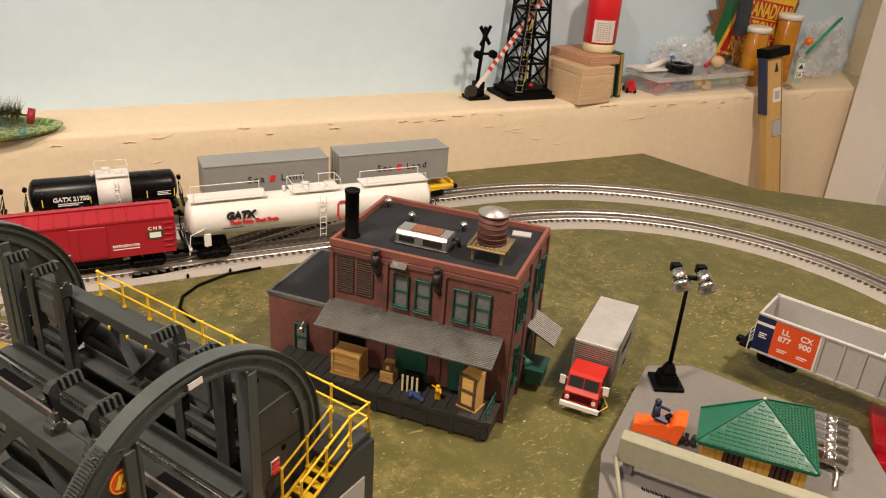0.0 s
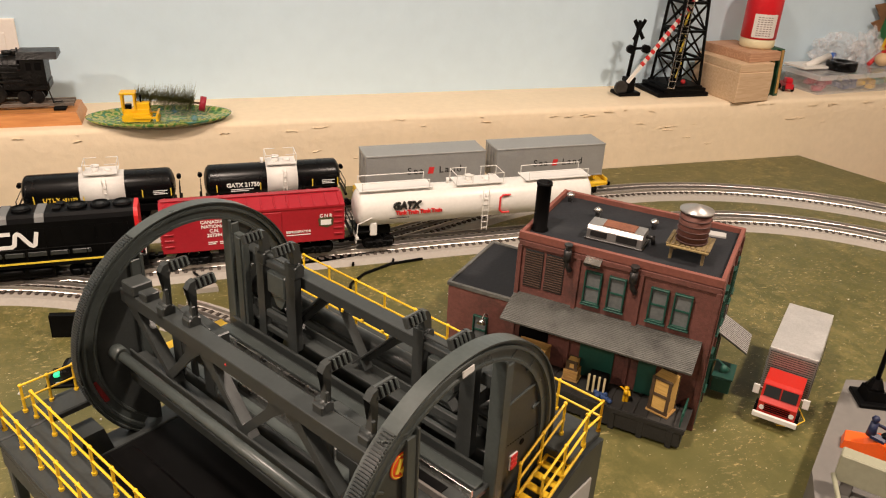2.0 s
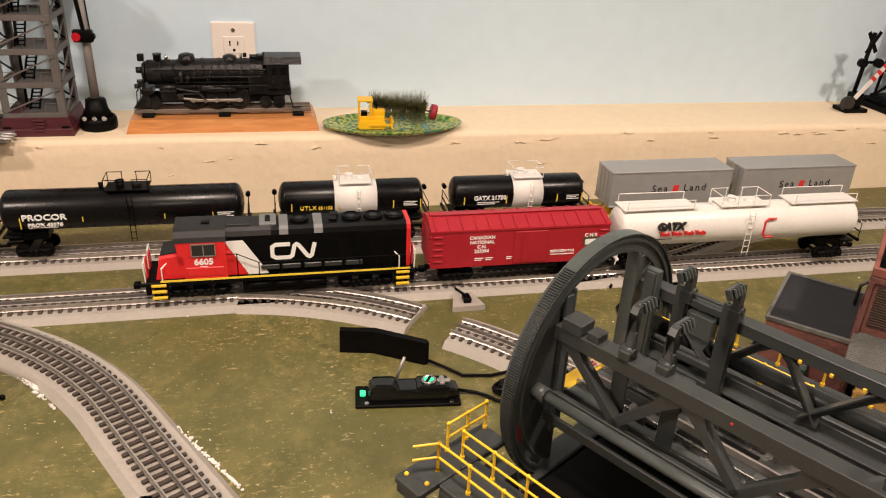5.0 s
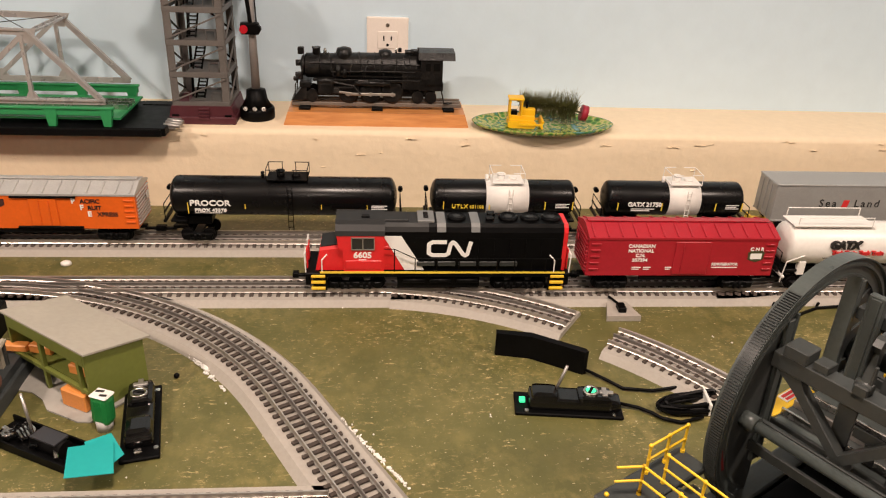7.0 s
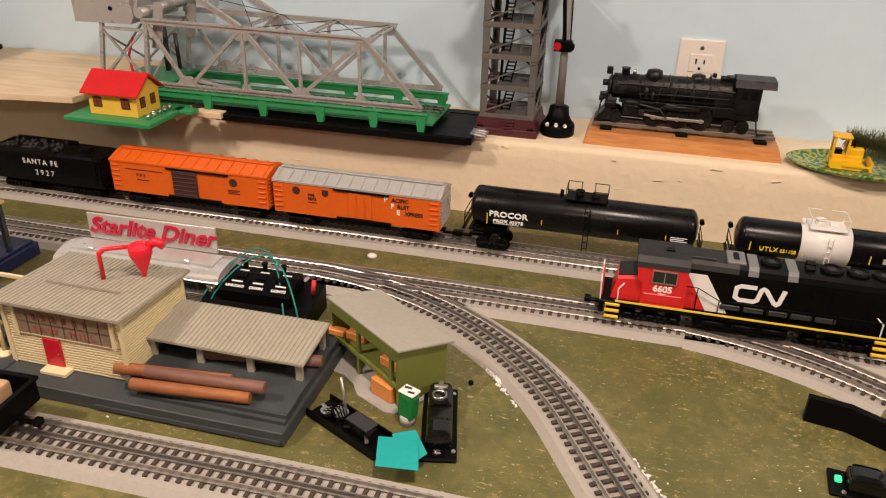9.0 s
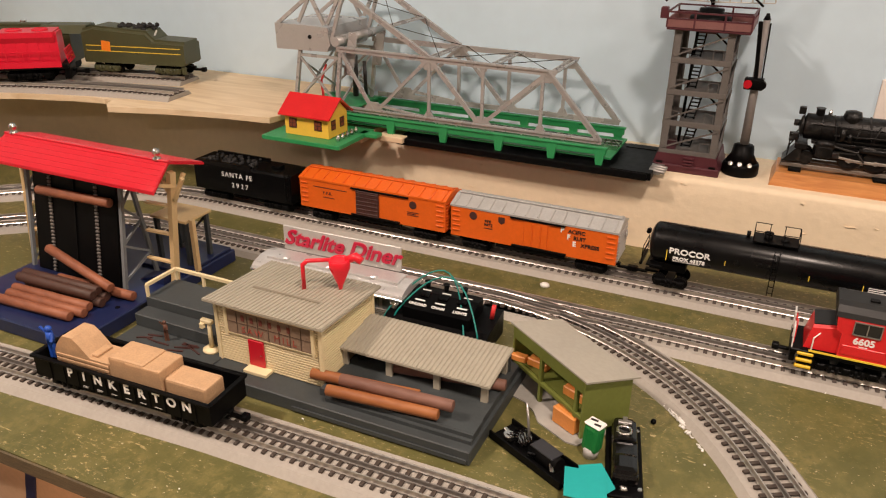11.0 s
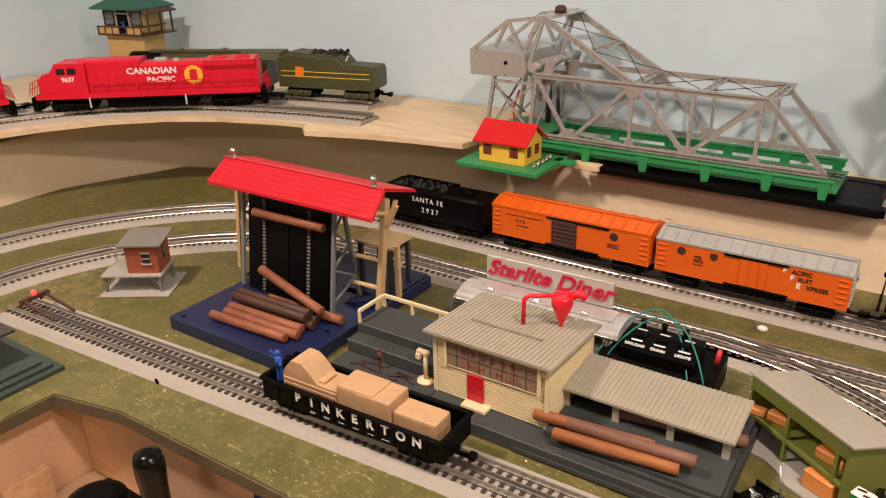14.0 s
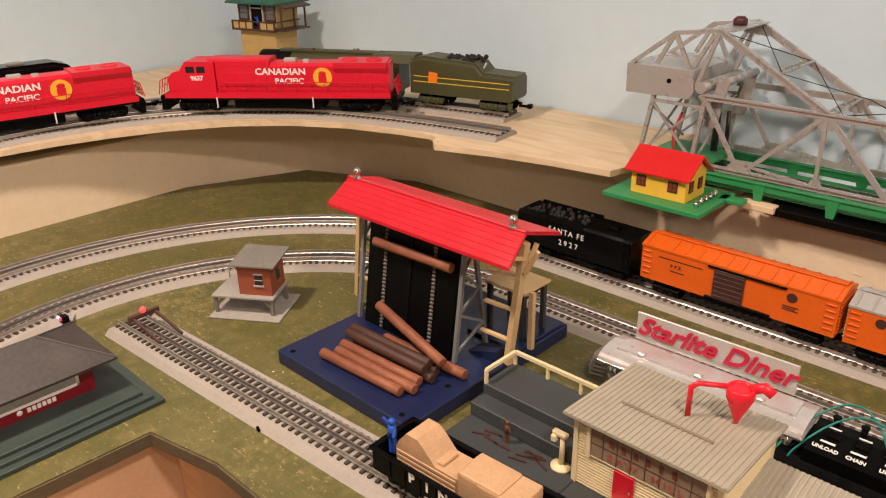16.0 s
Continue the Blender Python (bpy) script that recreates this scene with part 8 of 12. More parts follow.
def diner():
    t = thing("diner", "chrome railway-car diner model with a red script sign", "building", pose(-0.992, 1.088, 0, 0, 0, 1.5))
    h, w = 0.112, 0.028
    part("wall", Mesh().box((0, 0, 0.021), (h * 2 - 0.014, w * 2 - 0.010, 0.042), 0.002), SILVER, t)
    b = Mesh()
    for k in range(11):
        b.box((-h + 0.022 + 0.018 * k, -w + 0.0048, 0.029), (0.013, 0.0012, 0.014), 0.0003)
    for k in range(2):
        b.box((h - 0.0066, -0.010 + 0.02 * k, 0.029), (0.0012, 0.013, 0.014), 0.0003)
    part("window", b, PANE, t)
    b = Mesh()
    for k in range(7):
        b.box((0, -w + 0.0045, 0.004 + 0.0026 * k), (h * 2 - 0.016, 0.0014, 0.0012))
    part("flute", b, CHROME, t)
    prof = [(-w - 0.0045, 0.0425), (w + 0.0045, 0.0425), (w + 0.0045, 0.0465), (w + 0.0030, 0.0495), (w - 0.0010, 0.0520), (w - 0.0080, 0.0545), (0.0080, 0.0570), (-0.0080, 0.0570), (-w + 0.0080, 0.0545), (-w + 0.0010, 0.0520), (-w - 0.0030, 0.0495), (-w - 0.0045, 0.0465)]
    r = part("roof", Mesh().prism(prof, "x", -h - 0.004, h + 0.004), DINER, t, "rounded polished metal roof")
    part("roof_cap", Mesh().box((0, 0, 0.0575), (h * 2 - 0.020, 0.030, 0.0040), 0.0018), DINER, r)
    part("roof_band", Mesh().box((0, -w - 0.0050, 0.0445), (h * 2 + 0.011, 0.0016, 0.0026), 0.0004).box((0, w + 0.0050, 0.0445), (h * 2 + 0.011, 0.0016, 0.0026), 0.0004), CHROME, r)
    for sx in (-1, 1):
        part("end_band", Mesh().box((sx * (h + 0.0046), 0, 0.0445), (0.0016, w * 2 + 0.0086, 0.0026), 0.0004), CHROME, r)
        for sy in (-1, 1):
            part("corner_column", Mesh().lathe([(0.0085, 0.0005), (0.0085, 0.042)] , (sx * (h - 0.0120), sy * (w - 0.0110), 0), 16), CHROME, t)
    for k in range(3):
        part("roof_vent", Mesh().box((-0.070 + 0.068 * k, -0.012, 0.0600), (0.008, 0.008, 0.0046), 0.0012), DINER, r)
    s = part("sign_board", Mesh().box((-0.004, 0.024, 0.0740), (0.186, 0.003, 0.036), 0.0004), surf("frosted_sign_board", (0.52, 0.50, 0.47), 0.35, 0.2, var=0.08, scale=30), t, "silver sign board")
    sign(s, "Starlite Diner", 0.0315, surf("crimson_script", (0.50, 0.010, 0.045), 0.35, var=0.05, scale=60), front(-0.004, 0.0213, 0.0755, sx=1.08), name="script_letters", depth=0.0012, bold=0.0007, shear=0.35, spacing=0.98)
    b = Mesh()
    for k in range(4):
        o = 0.0035 * k
        b.tube([(-h - 0.006, -0.012 + o, 0.010 + o), (-h - 0.020, -0.018 + o, 0.012 + o), (-h - 0.030, -0.004 + o, 0.014 + o), (-h - 0.028, 0.016 + o, 0.016 + o)], 0.0010, 6)
    solo("wire_bundle", b, GREY_LT, "bundle of grey wires behind the diner", "wire", m=pose(-0.992, 1.088, 0, 0, 0, 1.5))


diner()


def control_box():
    t = thing("control_box", "black push-button control box with white lettering", "control box", pose(-0.826, 1.078, 0, 0, 0, 1))
    part("base", Mesh().prism([(-0.032, 0.0), (0.034, 0.0), (0.034, 0.034), (-0.020, 0.026), (-0.032, 0.020)], "x", -0.070, 0.072), BLACK, t)
    part("panel", Mesh().prism([(-0.022, 0.024), (0.026, 0.030), (0.026, 0.050), (0.010, 0.050), (-0.022, 0.040)], "x", -0.046, 0.046), BLACK, t)
    for k, x in enumerate((-0.026, 0.0, 0.026)):
        part("button", Mesh().box((x, 0.004, 0.0495), (0.013, 0.010, 0.004), 0.001, rx=17), BLACK_GLOSS, t)
        part("post", Mesh().cyl((x - 0.004, 0.022, 0.048), (x - 0.004, 0.022, 0.058), 0.0032, 10).cyl((x - 0.004, 0.022, 0.058), (x - 0.004, 0.022, 0.060), 0.0042, 10), BLACK, t)
    for txt, x, z in (("UNLOAD", -0.028, 0.0418), ("CHAIN", 0.0, 0.0418), ("LIGHTS", 0.030, 0.0418)):
        sign(t, txt, 0.0058, WHITE_INK, pose(x, -0.0150, z + 0.0022, 17, 0, 0), bold=0.0002)
    b = Mesh()
    for x in (-0.028, 0.0, 0.030):
        b.box((x, -0.0075, 0.0465), (0.014, 0.0022, 0.0005), rx=17)
        b.box((x, 0.014, 0.0505), (0.012, 0.0022, 0.0005))
    part("small_print", b, WHITE_INK, t)
    part("red_plug", Mesh().cyl((0.064, 0.010, 0.032), (0.066, 0.012, 0.050), 0.0030, 8), RED_INK, t)
    TEALW = surf("teal_wire_jacket", (0.0, 0.20, 0.17), 0.4, var=0.05, scale=40)
    for k, (dx, top) in enumerate(((0.0, 0.062), (0.034, 0.066))):
        pts = []
        for i in range(15):
            u = i / 14
            pts.append((-0.078 + dx * 0.4 + (0.126 + dx * 0.2) * u, -0.030 + 0.075 * math.sin(math.pi * u) * (1 - 0.3 * k) - 0.012 * u, 0.008 + top * math.sin(math.pi * u) ** 0.7))
        w = new("wire", Mesh().tube(pts, 0.0011, 7).data("wire", TEALW))
        w.matrix_basis = pose(-0.826, 1.078, 0, 0, 0, 1)
        tagged(w, "teal insulated wire arching over the control box", "wire")


control_box()


def lumber_shed():
    m0 = pose(-0.6385, 1.0062, 0, 0, 0, -36.5)
    t = thing("lumber_shed", "olive open-front lumber shed with a pale grey roof", "shed", m0)
    L, yf, yb, zf, zb = 0.130, -0.031, 0.034, 0.0735, 0.0585
    hx = L / 2
    pts = [(-hx - 0.016, -0.040), (-0.052, -0.049), (-0.036, -0.052), (-0.018, -0.045), (0.002, -0.046), (0.020, -0.053), (0.040, -0.050), (hx - 0.004, -0.047), (hx + 0.006, -0.040), (hx + 0.006, 0.036), (-hx - 0.010, 0.036)]
    part("base_sheet", Mesh().prism(pts, "z", 0.0003, 0.0022), PALE_CARD, t, "wavy-edged grey card base")
    part("roof", Mesh().prism([(yf - 0.003, zf + 0.0030), (yb + 0.006, zb + 0.0015), (yb + 0.006, zb - 0.0005), (yf - 0.003, zf + 0.0010)], "x", -hx - 0.003, hx + 0.005), surf("pale_grey_roof", (0.36, 0.335, 0.28), 0.6, var=0.06, scale=20), t, "flat pale grey roof")
    for x in (hx - 0.003, -hx):
        part("end_wall", Mesh().prism([(yf, 0.002), (yb, 0.002), (yb, zb), (yf, zf)], "x", x, x + 0.003), OLIVE_PL, t)
    part("back_wall", Mesh().box((0, yb - 0.0016, zb / 2), (L - 0.008, 0.003, zb - 0.006)), OLIVE_PL, t)
    part("fascia", Mesh().box((0, yf + 0.0012, zf - 0.0085), (L - 0.0062, 0.003, 0.016), 0.0004), OLIVE_PL, t)
    b = Mesh()
    for x in (-0.010, 0.052):
        beam(b, (x, yf + 0.0015, 0.002), (x, yf + 0.0015, zf - 0.012), 0.0040)
    beam(b, (-hx + 0.002, yf + 0.001, 0.027), (hx - 0.002, yf + 0.001, 0.027), 0.0040)
    part("post", b, OLIVE_PL, t)
    part("shelf", Mesh().box((0, 0.001, 0.0285), (L - 0.010, 0.056, 0.002)), OLIVE_PL, t)
    ORB = surf("orange_box", (0.70, 0.26, 0.06), 0.5, var=0.08, scale=40)
    for x, y, z, s, r in ((0.040, -0.026, 0.0022, (0.032, 0.022, 0.020), 8), (0.034, -0.012, 0.0296, (0.030, 0.018, 0.011), 12), (-0.034, -0.014, 0.0296, (0.026, 0.015, 0.010), 22), (-0.060, -0.030, 0.0296, (0.030, 0.010, 0.008), 30), (0.030, -0.010, 0.0407, (0.020, 0.014, 0.008), -8)):
        solo("wood_block", Mesh().box((0, 0, s[2] / 2), s, 0.0012), ORB, "bright orange wooden block stored in the lumber shed", "block", "blocks in the shed", m=m0 @ pose(x, y, z, 0, 0, r))


lumber_shed()


# ---------------------------------------------------------------- switch machines, can, paper, cables
HOUSING = surf("polished_black_plastic", (0.0030, 0.0030, 0.0032), 0.14, var=0.2, scale=40, spec=0.5)


def switch_machine(label, m, lit, lamp_mat, lever):
    t = thing("switch_machine", label, "switch machine", m, "switch machines")
    part("base", Mesh().box((0, 0, 0.002), (0.112, 0.036, 0.004), 0.001), BLACK, t)
    b = Mesh().box((0.001, 0, 0.0105), (0.086, 0.026, 0.013), 0.004).box((-0.026, 0, 0.0125), (0.028, 0.0245, 0.019), 0.006).box((0.026, 0, 0.0120), (0.036, 0.0250, 0.0175), 0.005).box((0.046, 0, 0.0095), (0.016, 0.0225, 0.012), 0.0055)
    part("housing", b, HOUSING, t, "rounded glossy black housing")
    part("dial_rim", Mesh().lathe([(0.0082, 0.0195), (0.0082, 0.0232), (0.0056, 0.0232), (0.0056, 0.0195)], (0.022, 0.001, 0), 22), STEEL, t, "chrome dial rim")
    part("dial", Mesh().cyl((0.022, 0.001, 0.0190), (0.022, 0.001, 0.0225), 0.0055, 20), lit, t)
    part("dial_bar", Mesh().box((0.022, 0.001, 0.0232), (0.0030, 0.0105, 0.0014), 0.0003, rz=-25), BLACK, t)
    part("clip", Mesh().box((0.038, 0, 0.0212), (0.014, 0.005, 0.003), 0.0006).box((0.036, 0, 0.0216), (0.005, 0.014, 0.003), 0.0006), SILVER, t)
    part("indicator", Mesh().box((-0.048, 0.001, 0.0062), (0.0062, 0.0075, 0.0044), 0.001), lamp_mat, t)
    if lever:
        part("lever", Mesh().cyl((-0.013, 0.006, 0.018), (-0.004, 0.010, 0.045), 0.0017, 8), SILVER, t, "slim metal lever")
    b = Mesh()
    for x in (-0.044, 0.046):
        b.cyl((x, -0.0145, 0.003), (x, -0.0145, 0.0055), 0.0022, 8)
    part("screw", b, STEEL, t)
    return t


GREEN_LED = glow("green_led", (0.02, 0.55, 0.22), 1.6)
GREY_DIAL = surf("dark_dial", (0.05, 0.05, 0.05), 0.2)
switch_machine("black switch machine with glowing green lamps and a lever", pose(-0.127, 0.946, 0.0, 0, 0, -6), GREEN_LED, GREEN_LED, True)
switch_machine("black switch machine with an unlit chrome dial", pose(-0.556, 0.930, 0.0, 0, 0, 103), GREY_DIAL, STEEL, False)
t = thing("opened_switch_machine", "opened black switch machine with bare workings", "switch machine", pose(-0.640, 0.898, 0.0, 0, 0, -27), "switch machines")
part("base", Mesh().box((0, 0, 0.002), (0.100, 0.034, 0.004), 0.001).box((0, 0.016, 0.006), (0.100, 0.002, 0.008)).box((0, -0.016, 0.006), (0.100, 0.002, 0.008)), BLACK, t)
part("motor", Mesh().cyl((-0.002, 0, 0.010), (0.034, 0, 0.010), 0.0085, 16), BLACK_MATT, t)
part("gear", Mesh().cyl((-0.020, 0.004, 0.005), (-0.020, 0.004, 0.010), 0.0085, 18).cyl((-0.032, -0.006, 0.005), (-0.032, -0.006, 0.012), 0.0055, 14), STEEL, t)
part("circuit_board", Mesh().box((0.016, 0, 0.0195), (0.030, 0.016, 0.0015)), surf("dark_board", (0.03, 0.03, 0.035), 0.4), t)
part("lever", Mesh().cyl((-0.014, 0.006, 0.010), (-0.026, 0.012, 0.046), 0.0015, 8), SILVER, t)
b = Mesh()
for k in range(5):
    b.tube([(-0.010, -0.008 + 0.003 * k, 0.010), (-0.020, -0.006 + 0.004 * k, 0.017), (-0.034, -0.008 + 0.004 * k, 0.011)], 0.0008, 5)
part("wire", b, BLACK_GLOSS, t)
for k in range(9):
    part("contact_strip", Mesh().box((-0.040 + 0.009 * k, 0.010 * math.sin(2.1 * k), 0.0075 + 0.002 * (k % 3)), (0.010, 0.004, 0.003), 0.0006, rz=40 * k, ry=12), BLACK_GLOSS if k % 4 else STEEL, t)

# turquoise paper, two loose notes
b = Mesh().prism([(-0.602, 0.872), (-0.565, 0.879), (-0.552, 0.838), (-0.592, 0.833)], "z", 0.0218, 0.0223)
solo("paper_note", b, TEAL_PAPER, "sheet of turquoise paper laid on the switch machines", "paper")
b = Mesh().prism([(-0.591, 0.881), (-0.571, 0.893), (-0.551, 0.864), (-0.557, 0.853), (-0.578, 0.851)], "z", 0.0200, 0.0205)
solo("paper_note", b, TEAL_PAPER, "second turquoise sheet under the first", "paper")

t = thing("oil_can", "small green lubricant bottle with a white printed top", "bottle", pose(-0.589, 0.924, 0, -3, 2, -20))
part("body", Mesh().box((0, 0, 0.024), (0.0185, 0.015, 0.032), 0.005), surf("green_bottle", (0.012, 0.19, 0.045), 0.3, var=0.06, scale=40), t)
part("neck", Mesh().cyl((0, 0, 0.0), (0, 0, 0.012), 0.0075, 16, 0.0085), GREY_LT, t)
part("top", Mesh().box((0, 0, 0.0400), (0.0190, 0.0155, 0.003), 0.0014), WHITE, t)
part("printing", Mesh().box((-0.003, 0.002, 0.0417), (0.008, 0.003, 0.0004), rz=15).box((0.004, -0.003, 0.0417), (0.007, 0.003, 0.0004), rz=15), BLACK_INK, t)

b = Mesh()
b.prism([(-0.190, 1.050), (-0.150, 1.043), (-0.095, 1.010), (-0.093, 1.004), (-0.098, 1.002), (-0.152, 1.034), (-0.191, 1.042)], "z", 0.0004, 0.0300)
solo("black_cover", b, BLACK, "bent black plastic cover standing on edge", "cover")
t = thing("wire_coil", "coil of black cable with a white tie", "cable", pose(0.016, 0.942, 0, 0, 0, 8))
for k in range(7):
    w, h = 0.044 + 0.0030 * (k % 3), 0.0150 - 0.0013 * k
    pts = [(w * math.cos(a) + 0.0015 * math.sin(5 * k), h * math.sin(a) + 0.0010 * math.cos(3 * k), 0.0032 + 0.0027 * (k % 4) + 0.0022 * math.sin(2 * a + 1.7 * k) ** 2) for a in (2 * math.pi * i / 26 for i in range(27))]
    part("cable_loop", Mesh().tube(pts, 0.0021, 6), BLACK, t)
part("tie", Mesh().box((0.004, -0.002, 0.0085), (0.0032, 0.030, 0.0150), 0.0012, rz=-14), WHITE, t, "white cable tie")
solo("black_cable", Mesh().tube([(-0.097, 1.006, 0.006), (-0.078, 0.993, 0.003), (-0.060, 0.973, 0.003), (-0.028, 0.968, 0.003), (-0.002, 0.972, 0.004), (0.029, 0.979, 0.005), (0.050, 0.968, 0.006)], 0.0019, 7), BLACK, "black cable sweeping from the cover to the coil", "cable")
solo("black_cable", Mesh().tube([(-0.076, 0.945, 0.006), (-0.053, 0.940, 0.003), (-0.041, 0.931, 0.003), (-0.033, 0.922, 0.003), (-0.016, 0.915, 0.003), (0.010, 0.922, 0.004)], 0.0019, 7), BLACK, "black cable from the switch machine to the coil", "cable")
pts = [(0.300, 1.146, 0.0022), (0.250, 1.140, 0.0022), (0.205, 1.118, 0.0022), (0.180, 1.092, 0.0022), (0.172, 1.060, 0.0022), (0.185, 1.020, 0.0022)]
solo("black_cable", Mesh().tube(pts, 0.0022, 7), BLACK, "black cable curving away from the track", "cable")

# track details
b = Mesh().prism([(-0.040, 1.113), (0.004, 1.113), (-0.006, 1.150), (-0.030, 1.150)], "z", 0.0004, 0.0080)
solo("track_lead", b, ROADBED, "grey roadbed wedge beside the inner loop", "track piece")
solo("toggle", Mesh().box((-0.018, 1.128, 0.0115), (0.010, 0.016, 0.007), 0.001).cyl((-0.018, 1.140, 0.010), (-0.026, 1.158, 0.010), 0.0018, 6), BLACK, "small black connector on the roadbed wedge", "connector")
b = Mesh()
for x, y in ((-0.139, 1.133), (0.195, 1.149), (-1.342, 0.735), (-0.16, 1.13), (0.255, 1.148)):
    b.cyl((x, y, 0.0), (x, y - 0.002, 0.0065), 0.0019, 8)
solo("track_pin", b, BLACK, "small black track pins at roadbed joints", "pins", kind="stuff")
t = thing("switch_lantern", "small track lantern with a blue-white lamp", "lantern", pose(-0.305, 1.240, 0.0))
part("base", Mesh().box((0, 0, 0.004), (0.030, 0.024, 0.008), 0.001), ROADBED, t)
part("housing", Mesh().box((0, 0, 0.013), (0.010, 0.008, 0.012), 0.001), BLACK, t)
part("lens", Mesh().ball((0, -0.002, 0.021), 0.0045, seg=10), glow("blue_white_led", (0.35, 0.60, 1.0), 4.0), t)
t = thing("switch_lantern", "small track lantern with red and blue lamps", "lantern", pose(-1.748, 0.688, 0.0))
part("base", Mesh().prism([(-0.05, -0.01), (0.014, -0.024), (0.022, -0.004), (-0.03, 0.03)], "z", 0.0004, 0.007), ROADBED, t)
part("housing", Mesh().box((0, 0, 0.012), (0.012, 0.010, 0.012), 0.001), BLACK, t)
part("lens", Mesh().ball((-0.004, -0.006, 0.016), 0.0024, seg=10), glow("blue_led", (0.15, 0.45, 1.0), 2.5), t)
part("lens", Mesh().ball((0.003, -0.006, 0.016), 0.0024, seg=10), glow("red_led", (1.0, 0.05, 0.03), 1.5), t)
solo("plaster_chip", Mesh().ball((-0.745, 1.262, 0.003), 0.006, (1.3, 1, 0.7), 8), WHITE, "small white plaster chip between the tracks", "chip")
b = Mesh()
for (xa, ya), (xb, yb), n, spread in (((-0.531, 1.052), (-0.509, 1.014), 260, 0.0042), ((-0.512, 1.014), (-0.481, 0.975), 26, 0.0012), ((-0.362, 0.930), (-0.296, 0.832), 110, 0.0016)):
    for k in range(n):
        u = random.random()
        sp = random.gauss(0, spread) * (1.15 - u)
        b.box((xa + (xb - xa) * u + sp * 0.85, ya + (yb - ya) * u + sp * 0.5, 0.0008 + random.random() * 0.0018), (random.uniform(0.0010, 0.0036), random.uniform(0.0009, 0.0024), random.uniform(0.0006, 0.0016)), rz=random.uniform(0, 180))
solo("white_grit", b, WHITE, "white plaster crumbs along the curved track edge", "grit", kind="stuff")
b = Mesh()
for k in range(90):
    x, y = random.uniform(-1.6, 1.1), random.uniform(0.68, 1.15)
    b.box((x, y, 0.0005), (random.uniform(0.001, 0.003), 0.0012, 0.001), rz=random.uniform(0, 180))
solo("table_grit", b, WHITE, "scattered pale crumbs on the green table", "crumbs", kind="stuff")
solo("black_bead", Mesh().ball((-0.540, 1.005, 0.003), 0.0032, seg=10), BLACK, "small black bead on the table", "bead")

# siding bumper
t = thing("track_bumper", "brown track bumper with a red lamp", "bumper", pose(-1.628, 0.757, 0.0, 0, 0, 3))
RUST = surf("brown_metal", (0.08, 0.035, 0.025), 0.6, var=0.2, scale=60)
b = Mesh()
for y in (-GAUGE, GAUGE):
    beam(b, (-0.015, y, 0.030), (0.050, y, 0.017), 0.0032)
    beam(b, (-0.015, y, 0.030), (-0.030, y, 0.017), 0.0032)
beam(b, (-0.015, -0.022, 0.031), (-0.015, 0.022, 0.031), 0.006)
part("frame", b, RUST, t)
part("lamp", Mesh().ball((-0.015, 0.0, 0.0375), 0.0045, seg=10), glow("red_lamp", (1.0, 0.06, 0.05), 1.6), t)


# ---------------------------------------------------------------- shack and station
def shack():
    t = thing("watchman_shack", "brick-red shack on a grey raised deck", "building", pose(-1.597, 0.903, 0, 0, 0, 33) @ Matrix.Scale(1.12, 4))
    part("ground_sheet", Mesh().box((0, 0, 0.0014), (0.096, 0.078, 0.0022), 0.0006), PALE_CARD, t)
    part("deck", Mesh().box((-0.004, 0, 0.0265), (0.084, 0.056, 0.0032), 0.0005), surf("grey_deck", (0.33, 0.32, 0.29), 0.6, var=0.08, scale=30), t)
    b = Mesh()
    for x in (-0.042, 0.034):
        for y in (-0.024, 0.024):
            beam(b, (x, y, 0.002), (x, y, 0.025), 0.004)
            beam(b, (x, y, 0.012), (x + (0.012 if x < 0 else -0.012), y, 0.025), 0.0026)
    part("deck_leg", b, surf("grey_post", (0.16, 0.15, 0.13), 0.6, var=0.1, scale=30), t)
    wl = part("wall", Mesh().box((0.012, 0.002, 0.0485), (0.044, 0.044, 0.041)), surf("brick_red_wall", (0.30, 0.075, 0.038), 0.6, var=0.1, scale=40), t)
    w = part("window", Mesh().box((0.018, -0.0204, 0.0500), (0.010, 0.0014, 0.015)), GLASS_DARK, wl)
    part("window_trim", Mesh().box((0.018, -0.0212, 0.0420), (0.014, 0.002, 0.002)).box((0.018, -0.0210, 0.0580), (0.012, 0.002, 0.0014)).box((0.018, -0.0212, 0.0500), (0.010, 0.0012, 0.001)), GREY_LT, w)
    part("side_window", Mesh().box((0.0342, 0.004, 0.0500), (0.0014, 0.010, 0.015)), GLASS_DARK, wl)
    part("roof", Mesh().prism([(-0.026, 0.0690), (0.032, 0.0735), (0.032, 0.0755), (-0.026, 0.0710)], "x", -0.018, 0.042), surf("grey_shack_roof", (0.17, 0.16, 0.14), 0.7, var=0.12, scale=30), t)
    part("handrail", Mesh().tube([(-0.045, 0.026, 0.028), (-0.045, 0.026, 0.046), (-0.026, 0.026, 0.050)], 0.001, 6).tube([(-0.045, 0.026, 0.028), (-0.062, 0.026, 0.004)], 0.001, 6), GREY_LT, t)


shack()


